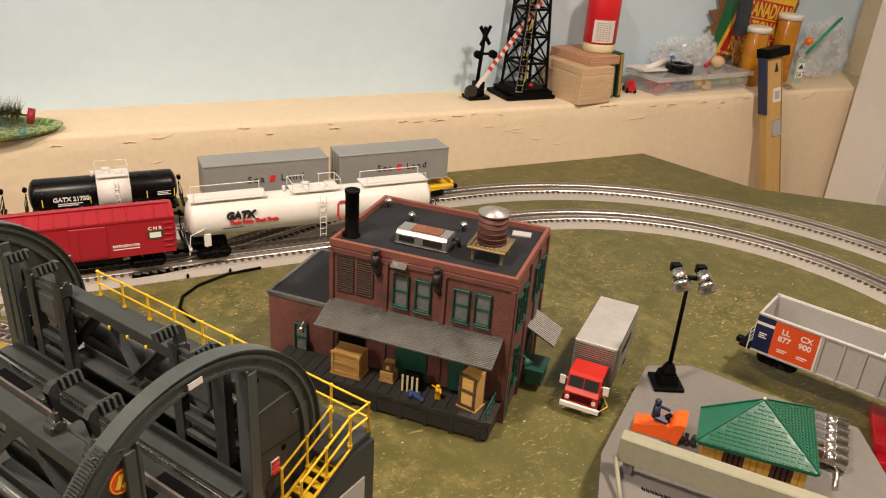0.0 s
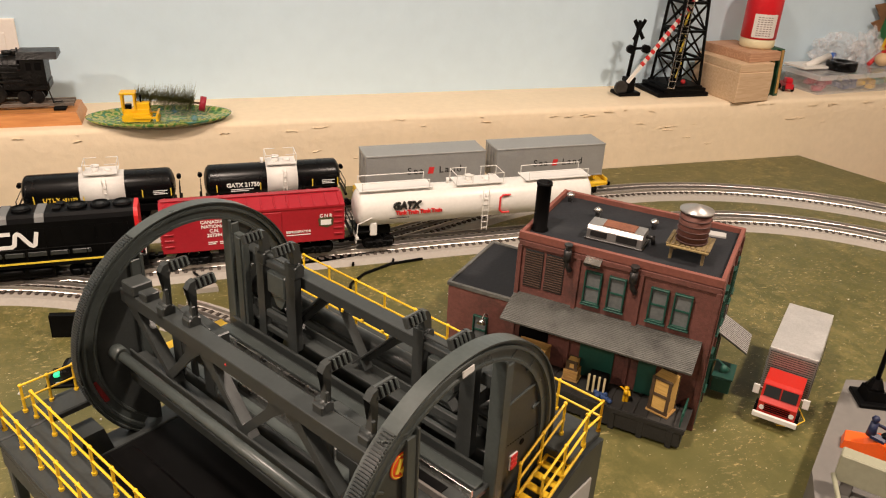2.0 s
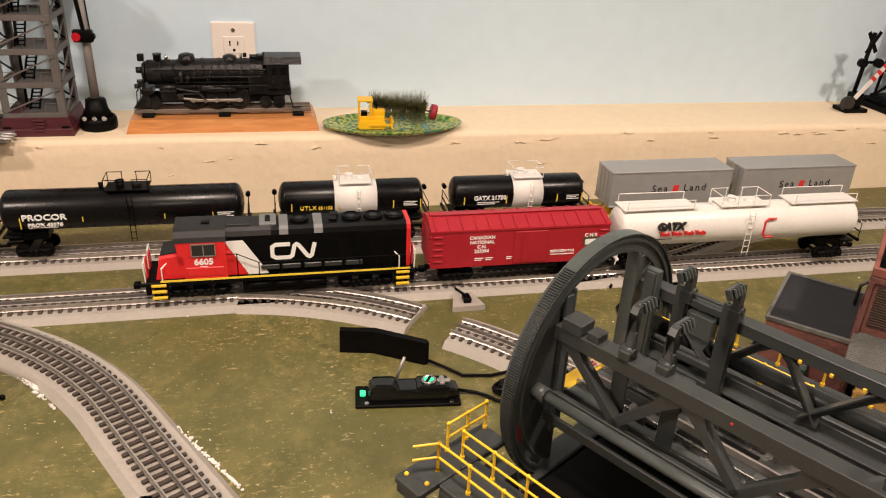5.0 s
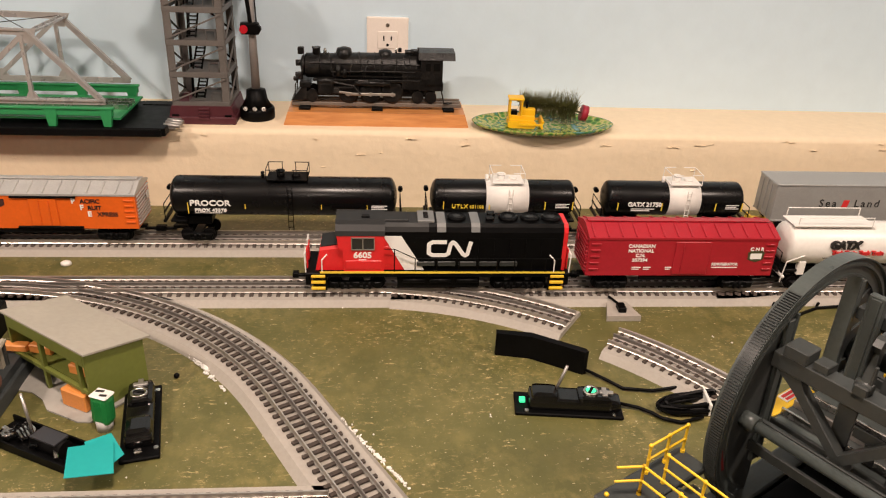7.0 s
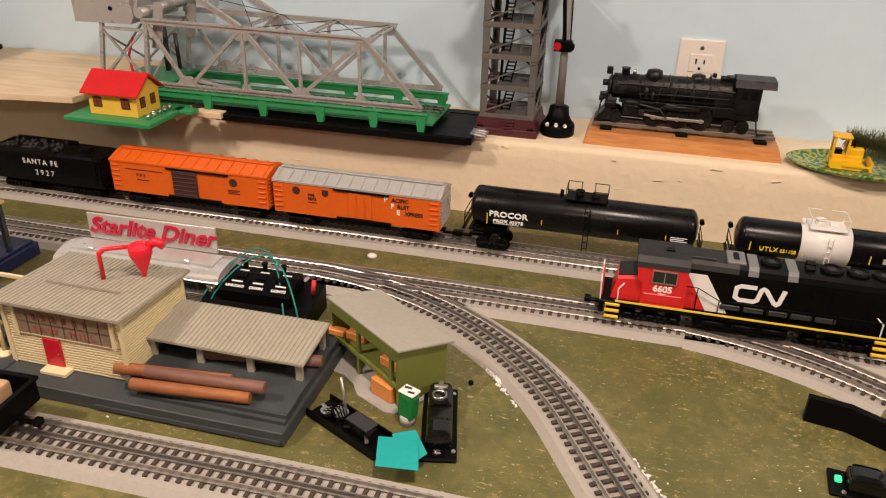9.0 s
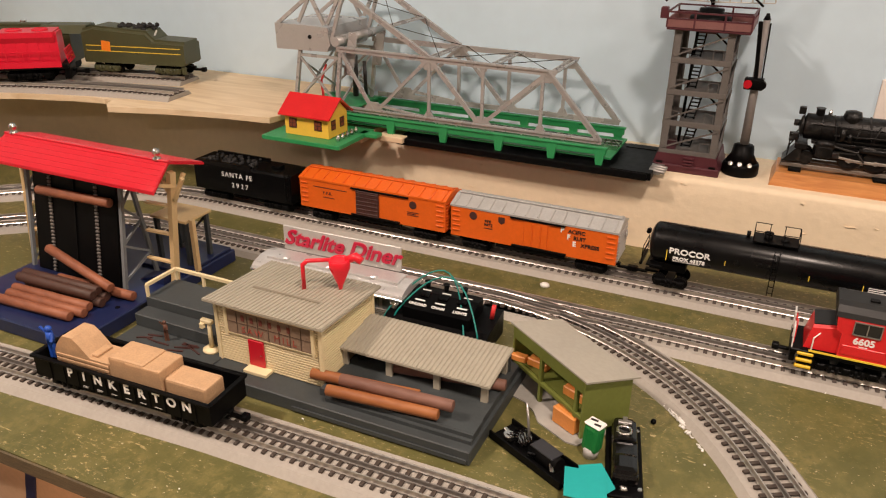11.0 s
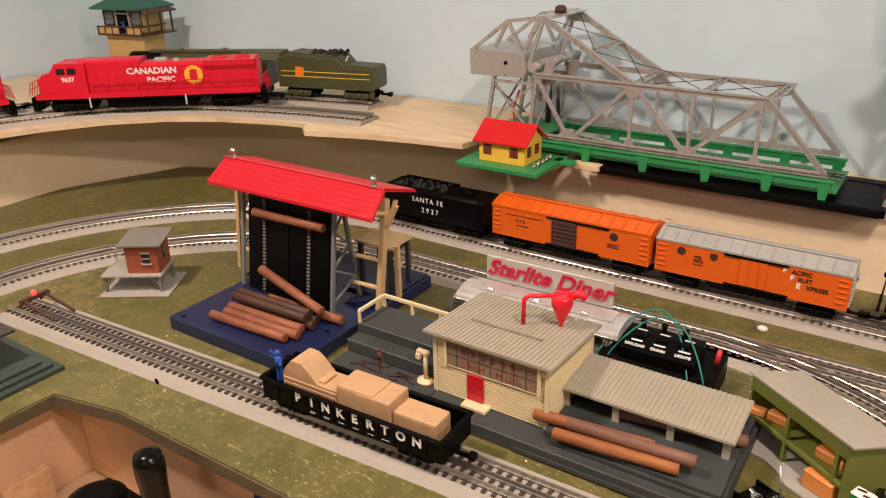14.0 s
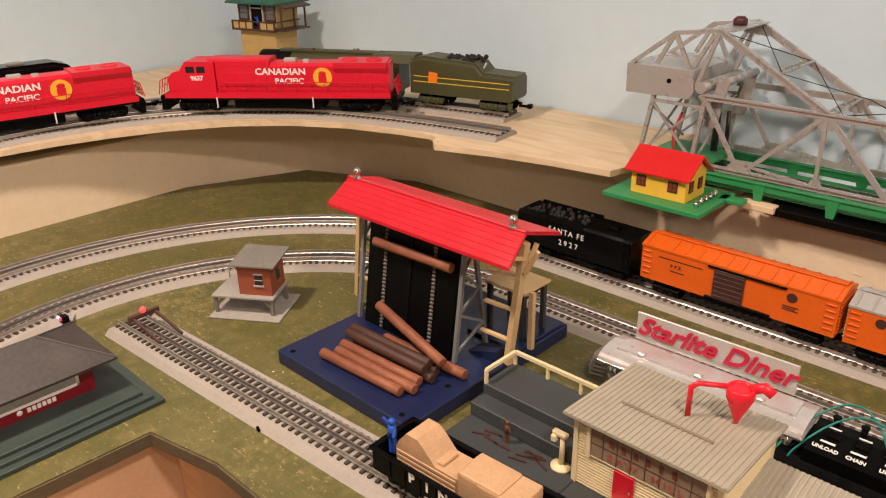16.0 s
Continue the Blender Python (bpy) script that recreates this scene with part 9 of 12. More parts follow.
def station():
    t = thing("small_station", "dark red toy station with a grey hip roof on green steps", "building", pose(-1.578, 0.560, 0))
    GS = surf("blue_green_base", (0.036, 0.056, 0.050), 0.45, var=0.12, scale=25)
    b = Mesh()
    for k in range(3):
        b.box((0, 0, 0.003 + 0.005 * k), (0.212 - 0.018 * k, 0.264 - 0.018 * k, 0.006), 0.0008)
    part("stepped_base", b, GS, t, "blue-green stepped base")
    part("wall", Mesh().box((-0.004, -0.004, 0.038), (0.086, 0.170, 0.044)), surf("dark_red_wall", (0.20, 0.006, 0.012), 0.35, var=0.08, scale=30), t)
    r0, r1, z0, z1 = 0.062, 0.104, 0.058, 0.088
    b = Mesh()
    v = [b.bm.verts.new(p) for p in ((-r0, -r1, z0), (r0, -r1, z0), (r0, r1, z0), (-r0, r1, z0), (0, -r1 + r0, z1), (0, r1 - r0, z1), (-r0, -r1, z0 - 0.003), (r0, -r1, z0 - 0.003), (r0, r1, z0 - 0.003), (-r0, r1, z0 - 0.003))]
    for q in ((0, 1, 4), (1, 2, 5, 4), (2, 3, 5), (3, 0, 4, 5), (6, 7, 1, 0), (7, 8, 2, 1), (8, 9, 3, 2), (9, 6, 0, 3), (9, 8, 7, 6)):
        b.bm.faces.new([v[i] for i in q])
    part("roof", b, surf("slate_hip_roof", (0.045, 0.038, 0.036), 0.6, var=0.3, scale=20, dirt=(0.075, 0.062, 0.055), dirt_amount=0.4), t, "mottled dark grey hip roof")
    b = Mesh()
    for sx, sy in ((1, 1), (1, -1), (-1, 1), (-1, -1)):
        b.cyl((sx * r0, sy * r1, z0), (0, sy * (r1 - r0), z1), 0.0014, 6)
    part("hip_ridge", b, surf("ridge_grey", (0.06, 0.055, 0.052), 0.6), t)
    w = part("window", Mesh().box((0.0394, 0.018, 0.0430), (0.0016, 0.086, 0.019)), surf("grey_window_sheet", (0.36, 0.36, 0.33), 0.3, var=0.1, scale=20), t)
    b = Mesh()
    for s in (-1, 1):
        b.box((0.0402, 0.018 + s * 0.044, 0.0430), (0.0026, 0.004, 0.026), 0.0004)
        b.box((0.0402, 0.018, 0.0430 + s * 0.0112), (0.0026, 0.092, 0.0034), 0.0004)
    part("window_frame", b, WHITE, w, "white window frame")
    b = Mesh()
    for k in range(6):
        b.box((0.0394, 0.006 + 0.0055 * k, 0.0245), (0.0012, 0.004, 0.0055))
    b.ball((0.0392, -0.004, 0.0245), 0.0034, (0.25, 1, 1), 8)
    part("sign_bar", b, WHITE_INK, t)


station()

# throttle handle in the operator's opening
t = thing("throttle_lever", "black throttle lever of a transformer below the table edge", "lever", pose(-1.165, 0.600, 0))
part("handle", Mesh().lathe([(0.010, -0.090), (0.013, -0.080), (0.0135, 0.020), (0.0150, 0.040), (0.0150, 0.050), (0.0130, 0.057), (0.006, 0.060)], (0, 0, 0), 20), BLACK_GLOSS, t)
part("case", Mesh().box((-0.07, 0.0, -0.120), (0.24, 0.11, 0.060), 0.008), BLACK, t)
part("knob", Mesh().lathe([(0.030, -0.092), (0.034, -0.070), (0.033, -0.055), (0.020, -0.048)], (-0.12, 0.0, 0), 24), BLACK, t)

# ---------------------------------------------------------------- bascule bridge on the ledge
BRIDGE = surf("aluminium_bridge_paint", (0.41, 0.40, 0.39), 0.28, 0.30, var=0.05, scale=30, spec=0.7)


def bascule_bridge():
    t = thing("bascule_bridge", "silver bascule bridge toy with green side girders", "bridge", pose(0, 0, 0))
    yf, yb = 1.437, 1.562
    zb, zt = 0.176, 0.278
    peak = (-1.178, 0.372)
    for y in (yf, yb):
        out = -1 if y == yf else 1
        b = Mesh()
        for p0, p1, w, d in (((-1.185, zb), (-0.722, zb), 0.0040, 0.008), ((-1.195, zt), (-0.816, zt - 0.004), 0.0048, 0.009), ((-0.816, zt - 0.002), (-0.724, zb), 0.0052, 0.008),
                             (peak, (-1.018, zt), 0.0052, 0.009), ((-1.018, zt), (-0.925, zb), 0.0046, 0.007), ((-1.018, zt), (-1.120, zb), 0.0046, 0.006),
                             ((-1.190, zt), (-1.125, zb), 0.0044, 0.006), ((-0.925, zb), (-0.820, zt - 0.009), 0.0048, 0.0064), ((-1.115, zb + 0.012), (-1.030, zb + 0.003), 0.0028, 0.004)):
            beam(b, (p0[0], y, p0[1]), (p1[0], y, p1[1]), w, d)
        for x in (-1.018, -0.922, -0.822):
            beam(b, (x, y, zb), (x, y, zt), 0.0050, 0.005)
        part("truss_member", b, BRIDGE, t)
        # thin raised flanges along the members
        b = Mesh()
        for p0, p1 in (((-1.190, zt + 0.0026), (-0.816, zt - 0.0014)), (((peak[0]), peak[1] + 0.0030), (-1.016, zt + 0.003)), ((-1.180, zb + 0.0024), (-0.726, zb + 0.0024)), ((-0.814, zt - 0.001), (-0.721, zb + 0.001))):
            beam(b, (p0[0], y + out * 0.0040, p0[1]), (p1[0], y + out * 0.0040, p1[1]), 0.0016, 0.0022)
        part("truss_member", b, BRIDGE, t)
        for x, z, wd, ht in ((-1.018, zt, 0.020, -0.020), (-0.815, zt, 0.016, -0.020), (-0.922, zt, 0.011, -0.013), (-0.922, zb, 0.019, 0.015), (-1.125, zb, 0.022, 0.017), (-1.018, zb, 0.011, 0.013), (-0.822, zb, 0.011, 0.013)):
            part("gusset", Mesh().prism([(x - wd, z), (x + wd, z), (x + wd * 0.4, z + ht), (x - wd * 0.4, z + ht)], "y", y - 0.0014, y + 0.0014), BRIDGE, t)
        b = Mesh()
        # rear frame towards the counterweight
        for p0, p1, w in ((peak, (-1.245, 0.364), 0.0048), ((-1.245, 0.364), (-1.314, 0.313), 0.0050), (peak, (-1.205, 0.288), 0.0050), ((-1.245, 0.364), (-1.270, 0.318), 0.0040), ((-1.245, 0.364), (-1.218, 0.316), 0.0044), ((-1.212, 0.318), (-1.186, 0.366), 0.0040)):
            beam(b, (p0[0], y, p0[1]), (p1[0], y, p1[1]), w, 0.006)
        part("tail_frame", b, BRIDGE, t)
        b = Mesh()
        for x0, x1 in ((-1.288, -1.270), (-1.200, -1.188)):
            beam(b, (x0, y, 0.166), (x1, y, 0.272), 0.0060, 0.006)
        beam(b, (-1.284, y, 0.180), (-1.194, y, 0.262), 0.0034)
        beam(b, (-1.200, y, 0.180), (-1.274, y, 0.262), 0.0034)
        beam(b, (-1.272, y, 0.262), (-1.190, y, 0.262), 0.0044)
        part("tower_leg", b, BRIDGE, t)
    for x in (-1.276, -1.194):
        b = Mesh()
        beam(b, (x, yf, 0.180), (x, yb, 0.256), 0.0030)
        beam(b, (x, yb, 0.180), (x, yf, 0.256), 0.0030)
        part("cross_brace", b, BRIDGE, t)
    # lattice struts between the trusses
    for x, z in ((-1.178, 0.372), (-1.090, 0.324), (-1.018, zt), (-0.908, zt - 0.002), (-0.808, zt - 0.004)):
        b = Mesh()
        for dx in (-0.005, 0.005):
            beam(b, (x + dx, yf, z), (x + dx, yb, z), 0.0018, 0.003)
        for k in range(6):
            y0 = yf + (yb - yf) * k / 6
            beam(b, (x - 0.005, y0, z), (x + 0.005, y0 + (yb - yf) / 6, z), 0.0014)
            beam(b, (x + 0.005, y0, z), (x - 0.005, y0 + (yb - yf) / 6, z), 0.0014)
        part("lattice_strut", b, BRIDGE, t)
    part("peak_plate", Mesh().prism([(-1.200, 0.372), (-1.155, 0.366), (-1.158, 0.352), (-1.196, 0.356)], "y", yb - 0.002, yb + 0.002).box((-1.178, 1.4995, 0.3725), (0.040, 0.125, 0.0020), 0.0004), BRIDGE, t)
    # thin crossed wires in each bay of the top
    bays = ((-1.170, 0.369), (-1.086, 0.323), (-1.000, zt + 0.001), (-0.908, zt - 0.001), (-0.812, zt - 0.003))
    for (x0, z0), (x1, z1) in zip(bays, bays[1:]):
        for ya, yz in ((yf + 0.003, yb - 0.003), (yb - 0.003, yf + 0.003)):
            part("bracing_wire", Mesh().cyl((x0, ya, z0), (x1, yz, z1), 0.0006, 5), BLACK_MATT, t)
    for y in (yf + 0.012, yb - 0.012):
        part("motor_frame", Mesh().prism([(-1.190, 0.232), (-1.172, 0.232), (-1.160, 0.300), (-1.176, 0.306)], "y", y - 0.0016, y + 0.0016), BRIDGE, t)
    part("gear_rack", Mesh().cyl((-1.182, 1.474, 0.190), (-1.182, 1.474, 0.262), 0.0052, 10).cyl((-1.170, 1.49, 0.190), (-1.172, 1.49, 0.25), 0.0034, 8), GUNMETAL, t)
    cw = part("counterweight", Mesh().prism([(-1.316, 0.270), (-1.211, 0.272), (-1.205, 0.284), (-1.209, 0.313), (-1.250, 0.314), (-1.317, 0.314)], "y", yf - 0.006, yb + 0.006), BRIDGE, t, "solid silver counterweight box")
    part("bolt", Mesh().cyl((-1.245, yf - 0.0075, 0.295), (-1.245, yf - 0.004, 0.295), 0.0035, 10), BLACK_MATT, cw)
    part("motor_tube", Mesh().cyl((-1.196, yf - 0.004, 0.290), (-1.196, yb + 0.004, 0.290), 0.0085, 14).cyl((-1.165, yf + 0.01, 0.300), (-1.165, yb - 0.01, 0.300), 0.006, 12), BRIDGE, t)
    part("warning_light", Mesh().lathe([(0.010, 0.374), (0.010, 0.382), (0.006, 0.386)], (-1.178, 1.4995, 0), 14), MAROON, t)
    part("red_rod", Mesh().tube([(-1.235, 1.45, 0.18), (-1.240, 1.452, 0.215), (-1.230, 1.455, 0.245)], 0.0022, 6), RED_INK, t)
    # deck: black base, green girders, rails
    part("track_base", Mesh().box((-0.860, 1.4995, 0.1335), (0.430, 0.151, 0.0115), 0.0012), BLACK, t, "black pressed base")
    for y in (yf, yb):
        part("base_arm", Mesh().box((-0.672, y, 0.1345), (0.066, 0.022, 0.012), 0.001), BLACK, t)
    part("base_plate", Mesh().prism([(-0.668, 1.450), (-0.640, 1.458), (-0.640, 1.541), (-0.668, 1.549), (-0.684, 1.500)], "z", 0.1290, 0.1380), BLACK, t)
    for y in (yf - 0.002, yb + 0.002):
        b = Mesh().box((-0.960, y, 0.1612), (0.496, 0.004, 0.0105), 0.0006).box((-0.960, y, 0.1672), (0.500, 0.009, 0.003), 0.0006)
        for x in (-1.09, -0.99, -0.89, -0.80, -0.722):
            b.prism([(x - 0.009, 0.166), (x + 0.009, 0.166), (x + 0.005, 0.140), (x - 0.005, 0.140)], "y", y - 0.0035, y + 0.0035)
        part("side_girder", b, GREEN_TOY, t, "green side girder")
    part("bridge_floor", Mesh().box((-0.955, 1.4995, 0.1500), (0.50, 0.119, 0.003)), GREEN_TOY, t)
    for y in (1.4835, 1.4995, 1.5155):
        part("rail", Mesh().box((-0.955, y, 0.1555), (0.50, 0.0030, 0.008)), STEEL, t)
    b = Mesh()
    for k in range(3):
        b.cyl((-0.646, 1.448 + 0.012 * k, 0.140), (-0.622, 1.446 + 0.012 * k, 0.138), 0.003, 8)
    b.box((-0.640, 1.470, 0.136), (0.022, 0.050, 0.004))
    part("connector", b, SILVER, t)
    part("tower_foot", Mesh().box((-1.240, 1.4995, 0.1660), (0.110, 0.151, 0.004), 0.0008), GREEN_TOY, t)


bascule_bridge()


HUT_PANE = surf("red_brown_pane", (0.20, 0.045, 0.020), 0.4, var=0.1, scale=60)


def hut():
    t = thing("bridge_tender_hut", "yellow tin hut with a red roof on a green board", "hut", pose(-1.193, 1.371, 0.1490) @ Matrix.Diagonal((0.89, 1.04, 0.92, 1)))
    part("board", Mesh().box((-0.002, -0.004, -0.0045), (0.172, 0.112, 0.008), 0.001).box((0.090, 0.030, -0.0040), (0.040, 0.020, 0.007), 0.001), GREEN_TOY, t, "green base board")
    wl = part("wall", Mesh().box((-0.004, -0.006, 0.0195), (0.096, 0.058, 0.039)).prism([(-0.035, 0.039), (0.023, 0.039), (-0.006, 0.0665)], "x", -0.052, 0.044), YELLOW_HUT, t)
    b = Mesh()
    for s in (-1, 1):
        b.prism([(-0.006, 0.0700), (-0.006 + s * 0.037, 0.0385), (-0.006 + s * 0.037, 0.0360), (-0.006, 0.0668)], "x", -0.061, 0.053)
    part("roof", b, surf("glossy_red_roof", (0.62, 0.020, 0.022), 0.14, var=0.06, scale=40), t, "glossy red gable roof")
    for x in (-0.034, 0.022):
        w = part("window", Mesh().box((x, -0.0355, 0.0220), (0.0165, 0.0014, 0.0175)), BROWN_DOOR, wl)
        part("pane", Mesh().box((x - 0.0038, -0.0364, 0.0258), (0.0058, 0.0006, 0.0060)).box((x + 0.0038, -0.0364, 0.0258), (0.0058, 0.0006, 0.0060)).box((x - 0.0038, -0.0364, 0.0182), (0.0058, 0.0006, 0.0060)).box((x + 0.0038, -0.0364, 0.0182), (0.0058, 0.0006, 0.0060)), HUT_PANE, w)
    for y in (-0.020, 0.006):
        w = part("window", Mesh().box((0.0447, y, 0.0225), (0.0014, 0.0120, 0.0180)), BROWN_DOOR, wl)
        part("pane", Mesh().box((0.0456, y - 0.003, 0.0265), (0.0006, 0.0042, 0.0056)).box((0.0456, y + 0.003, 0.0265), (0.0006, 0.0042, 0.0056)).box((0.0456, y, 0.0182), (0.0006, 0.0092, 0.0056)), HUT_PANE, w)
    b = Mesh()
    for k in range(5):
        b.cyl((0.064, -0.034 + 0.014 * k, -0.001), (0.064, -0.034 + 0.014 * k, 0.007), 0.0036, 8).cyl((0.064, -0.034 + 0.014 * k, 0.007), (0.064, -0.034 + 0.014 * k, 0.010), 0.0020, 8)
    part("terminal_screw", b, STEEL, t)
    part("support", Mesh().box((0.02, 0.078, -0.016), (0.10, 0.10, 0.014), 0.001), PLY, t)


hut()
solo("wood_shim", Mesh().box((-1.084, 1.427, 0.1365), (0.050, 0.020, 0.010), 0.001), PLY, "small pale wood shim under the bridge", "shim")


# ---------------------------------------------------------------- radar tower and semaphore
def lattice_tower(name, label, m, w0, w1, H, levels, mat, base_mat, thick, ladder=True):
    t = thing(name, label, "tower", m)
    b = Mesh().box((0, 0, 0.006), (w0 + 0.022, w0 + 0.022, 0.012), 0.0015).prism([(-w0 / 2 - 0.008, 0.012), (w0 / 2 + 0.008, 0.012), (w0 / 2 + 0.004, 0.022), (-w0 / 2 - 0.004, 0.022)], "y", -w0 / 2 - 0.006, w0 / 2 + 0.006)
    part("base", b, base_mat, t)
    z0 = 0.020

    def half(z):
        return (w0 + (w1 - w0) * (z - z0) / (H - z0)) / 2
    b = Mesh()
    for sx in (-1, 1):
        for sy in (-1, 1):
            beam(b, (sx * half(z0), sy * half(z0), z0), (sx * half(H), sy * half(H), H), thick)
    part("corner_leg", b, mat, t)
    for k in range(levels):
        za, zb2 = z0 + (H - z0) * k / levels, z0 + (H - z0) * (k + 1) / levels
        a, c = half(za), half(zb2)
        b = Mesh()
        for s in (-1, 1):
            beam(b, (-c, s * c, zb2), (c, s * c, zb2), thick * 0.9)
            beam(b, (s * c, -c, zb2), (s * c, c, zb2), thick * 0.9)
            for d in (-1, 1):
                beam(b, (-a * d, s * a, za), (c * d, s * c, zb2), thick * 0.5)
                beam(b, (s * a, -a * d, za), (s * c, c * d, zb2), thick * 0.5)
        part("bracing", b, mat, t)
    if ladder:
        b = Mesh()
        for k in range(levels):
            za, zb2 = z0 + (H - z0) * k / levels, z0 + (H - z0) * (k + 1) / levels
            xs = 0.004 * (1 if k % 2 else -1)
            b = ladder_mesh(xs - 0.006, xs + 0.006, 0.0, za, zb2, 7, 0.0011, b)
        part("ladder", b, BLACK, t)
    return t


GREY_TOWER = surf("grey_tower_plastic", (0.118, 0.108, 0.100), 0.5, var=0.12, scale=40)
def radar_tower():
    t = thing("radar_tower", "grey plastic tower with a maroon deck and radar dish", "tower", pose(-0.599, 1.540, 0.1275))
    w0, w1, z0, H = 0.042, 0.043, 0.026, 0.216

    def half(z):
        return w0 + (w1 - w0) * (z - z0) / (H - z0)
    b = Mesh().box((0, 0, 0.006), (0.103, 0.102, 0.012), 0.0015).prism([(-0.0495, 0.012), (0.0495, 0.012), (0.0455, 0.028), (-0.0455, 0.028)], "y", -0.0465, 0.0465)
    base = part("base", b, MAROON, t, "maroon stepped base")
    for k in range(4):
        part("base_step", Mesh().box((0.004, -0.0500 + 0.0012 * k, 0.010 + 0.0046 * k), (0.016, 0.006, 0.0036), 0.0005), MAROON, base)
    for x in (-0.040, 0.040):
        part("base_slot", Mesh().box((x, -0.0475, 0.0135), (0.010, 0.003, 0.003)), BLACK_MATT, base)
    for sx in (-1, 1):
        for sy in (-1, 1):
            b = Mesh()
            x, y = sx * w0, sy * w0
            b.box((x - sx * 0.004, y, (z0 + H) / 2), (0.0110, 0.0020, H - z0), 0.0004).box((x, y - sy * 0.004, (z0 + H) / 2), (0.0020, 0.0110, H - z0), 0.0004)
            part("corner_leg", b, GREY_TOWER, t)
    levels = [z0, 0.072, 0.120, 0.168, H]
    for za, zb in zip(levels, levels[1:]):
        b = Mesh()
        for s in (-1, 1):
            b.box((0, s * (w0 + 0.001), za + 0.004), (w0 * 2 + 0.002, 0.0018, 0.0085), 0.0004).box((s * (w0 + 0.001), 0, za + 0.004), (0.0018, w0 * 2 + 0.002, 0.0085), 0.0004)
        part("floor_beam", b, GREY_TOWER, t)
        part("landing", Mesh().box((0.010, 0.006, za + 0.0045), (w0 * 2 - 0.022, w0 * 2 - 0.014, 0.0016)), GREY_TOWER, t)
        b = Mesh()
        beam(b, (-w0 + 0.002, -w0 - 0.002, za + 0.010), (w0 - 0.002, -w0 - 0.002, zb - 0.002), 0.0022)
        beam(b, (w0 + 0.002, -w0 + 0.002, za + 0.010), (w0 + 0.002, w0 - 0.002, zb - 0.002), 0.0022)
        part("bracing", b, GREY_TOWER, t)
        b = Mesh()
        beam(b, (w0 - 0.002, w0, za + 0.008), (-0.004, w0, zb - 0.004), 0.0026)
        beam(b, (-w0, -w0 + 0.004, zb - 0.004), (-w0, w0 - 0.004, za + 0.008), 0.0022)
        part("bracing", b, BLACK, t)
        b = Mesh()
        for x in (-0.036, -0.018, 0.016, 0.030):
            b.cyl((x, -w0 + 0.002, za + 0.008), (x, -w0 + 0.002, za + 0.022), 0.0006, 5)
        b.cyl((-0.036, -w0 + 0.002, za + 0.022), (-0.018, -w0 + 0.002, za + 0.022), 0.0006, 5).cyl((0.016, -w0 + 0.002, za + 0.022), (0.030, -w0 + 0.002, za + 0.022), 0.0006, 5)
        part("landing_rail", b, GREY_TOWER, t)
        # steep black stair
        xa, xb = (-0.008, 0.000) if za < 0.1 else (-0.012, -0.008)
        b = Mesh()
        for s in (-0.0065, 0.0065):
            beam(b, (xa + s, -0.012, za + 0.006), (xb + s, 0.010, zb + 0.004), 0.0020)
        for k in range(9):
            u = (k + 0.5) / 9
            b.box((xa + (xb - xa) * u, -0.012 + 0.022 * u, za + 0.006 + (zb - za) * u), (0.013, 0.004, 0.0014))
        part("stair", b, BLACK, t)
    part("stand_pipe", Mesh().cyl((-0.022, 0.004, 0.026), (-0.016, 0.004, 0.214), 0.0022, 8), BLACK, t)
    part("deck", Mesh().box((0.004, 0, 0.2185), (0.118, 0.104, 0.004), 0.001), MAROON, t, "maroon railed deck")
    part("deck_hub", Mesh().box((0, 0, 0.213), (0.026, 0.026, 0.008), 0.001), MAROON, t)
    for c, s in (((0.004, -0.052, 0.2265), (0.118, 0.0018, 0.012)), ((0.004, 0.052, 0.2265), (0.118, 0.0018, 0.012)), ((0.063, 0, 0.2265), (0.0018, 0.104, 0.012)), ((-0.055, 0, 0.2265), (0.0018, 0.104, 0.012))):
        part("deck_panel", Mesh().box(c, s, 0.0004), MAROON_PALE, t, "faded pink-maroon panel")
    b = Mesh()
    for y in (-0.052, 0.052):
        beam(b, (-0.055, y, 0.2420), (0.063, y, 0.2420), 0.0024)
        beam(b, (-0.055, y, 0.2325), (0.063, y, 0.2325), 0.0022)
        for x in (-0.055, -0.016, 0.026, 0.063):
            beam(b, (x, y, 0.2200), (x, y, 0.2425), 0.0026)
    for x in (-0.055, 0.063):
        beam(b, (x, -0.052, 0.2420), (x, 0.052, 0.2420), 0.0024)
    part("deck_rail", b, MAROON, t)
    part("lamp_box", Mesh().box((-0.061, -0.046, 0.240), (0.010, 0.014, 0.016), 0.001), MAROON, t)
    part("turntable", Mesh().lathe([(0.029, 0.221), (0.030, 0.226), (0.030, 0.232), (0.026, 0.236), (0.018, 0.238), (0.018, 0.244), (0.006, 0.246)], (0, 0, 0), 26), BLACK, t)
    return t


MAROON_PALE = surf("faded_maroon_plastic", (0.20, 0.085, 0.080), 0.5, var=0.12, scale=40)
t = radar_tower()
b = Mesh()
for k in range(9):
    z = 0.254 + 0.014 * k
    pts = [(0.085 * (-1 + 2 * i / 10), 0.014 - 0.030 * (1 - abs(-1 + 2 * i / 10)) ** 0.8 + 0.010 * abs(k - 4) / 4, z) for i in range(11)]
    b.tube(pts, 0.0010, 5)
for i in range(12):
    x = 0.085 * (-1 + 2 * i / 11)
    y = 0.014 - 0.030 * (1 - abs(x / 0.085)) ** 0.8
    b.tube([(x, y + 0.010, 0.254), (x, y, 0.310), (x, y + 0.010, 0.366)], 0.0010, 5)
part("radar_dish", b, SILVER_ROOF, t, "pale open wire radar dish")
b = Mesh()
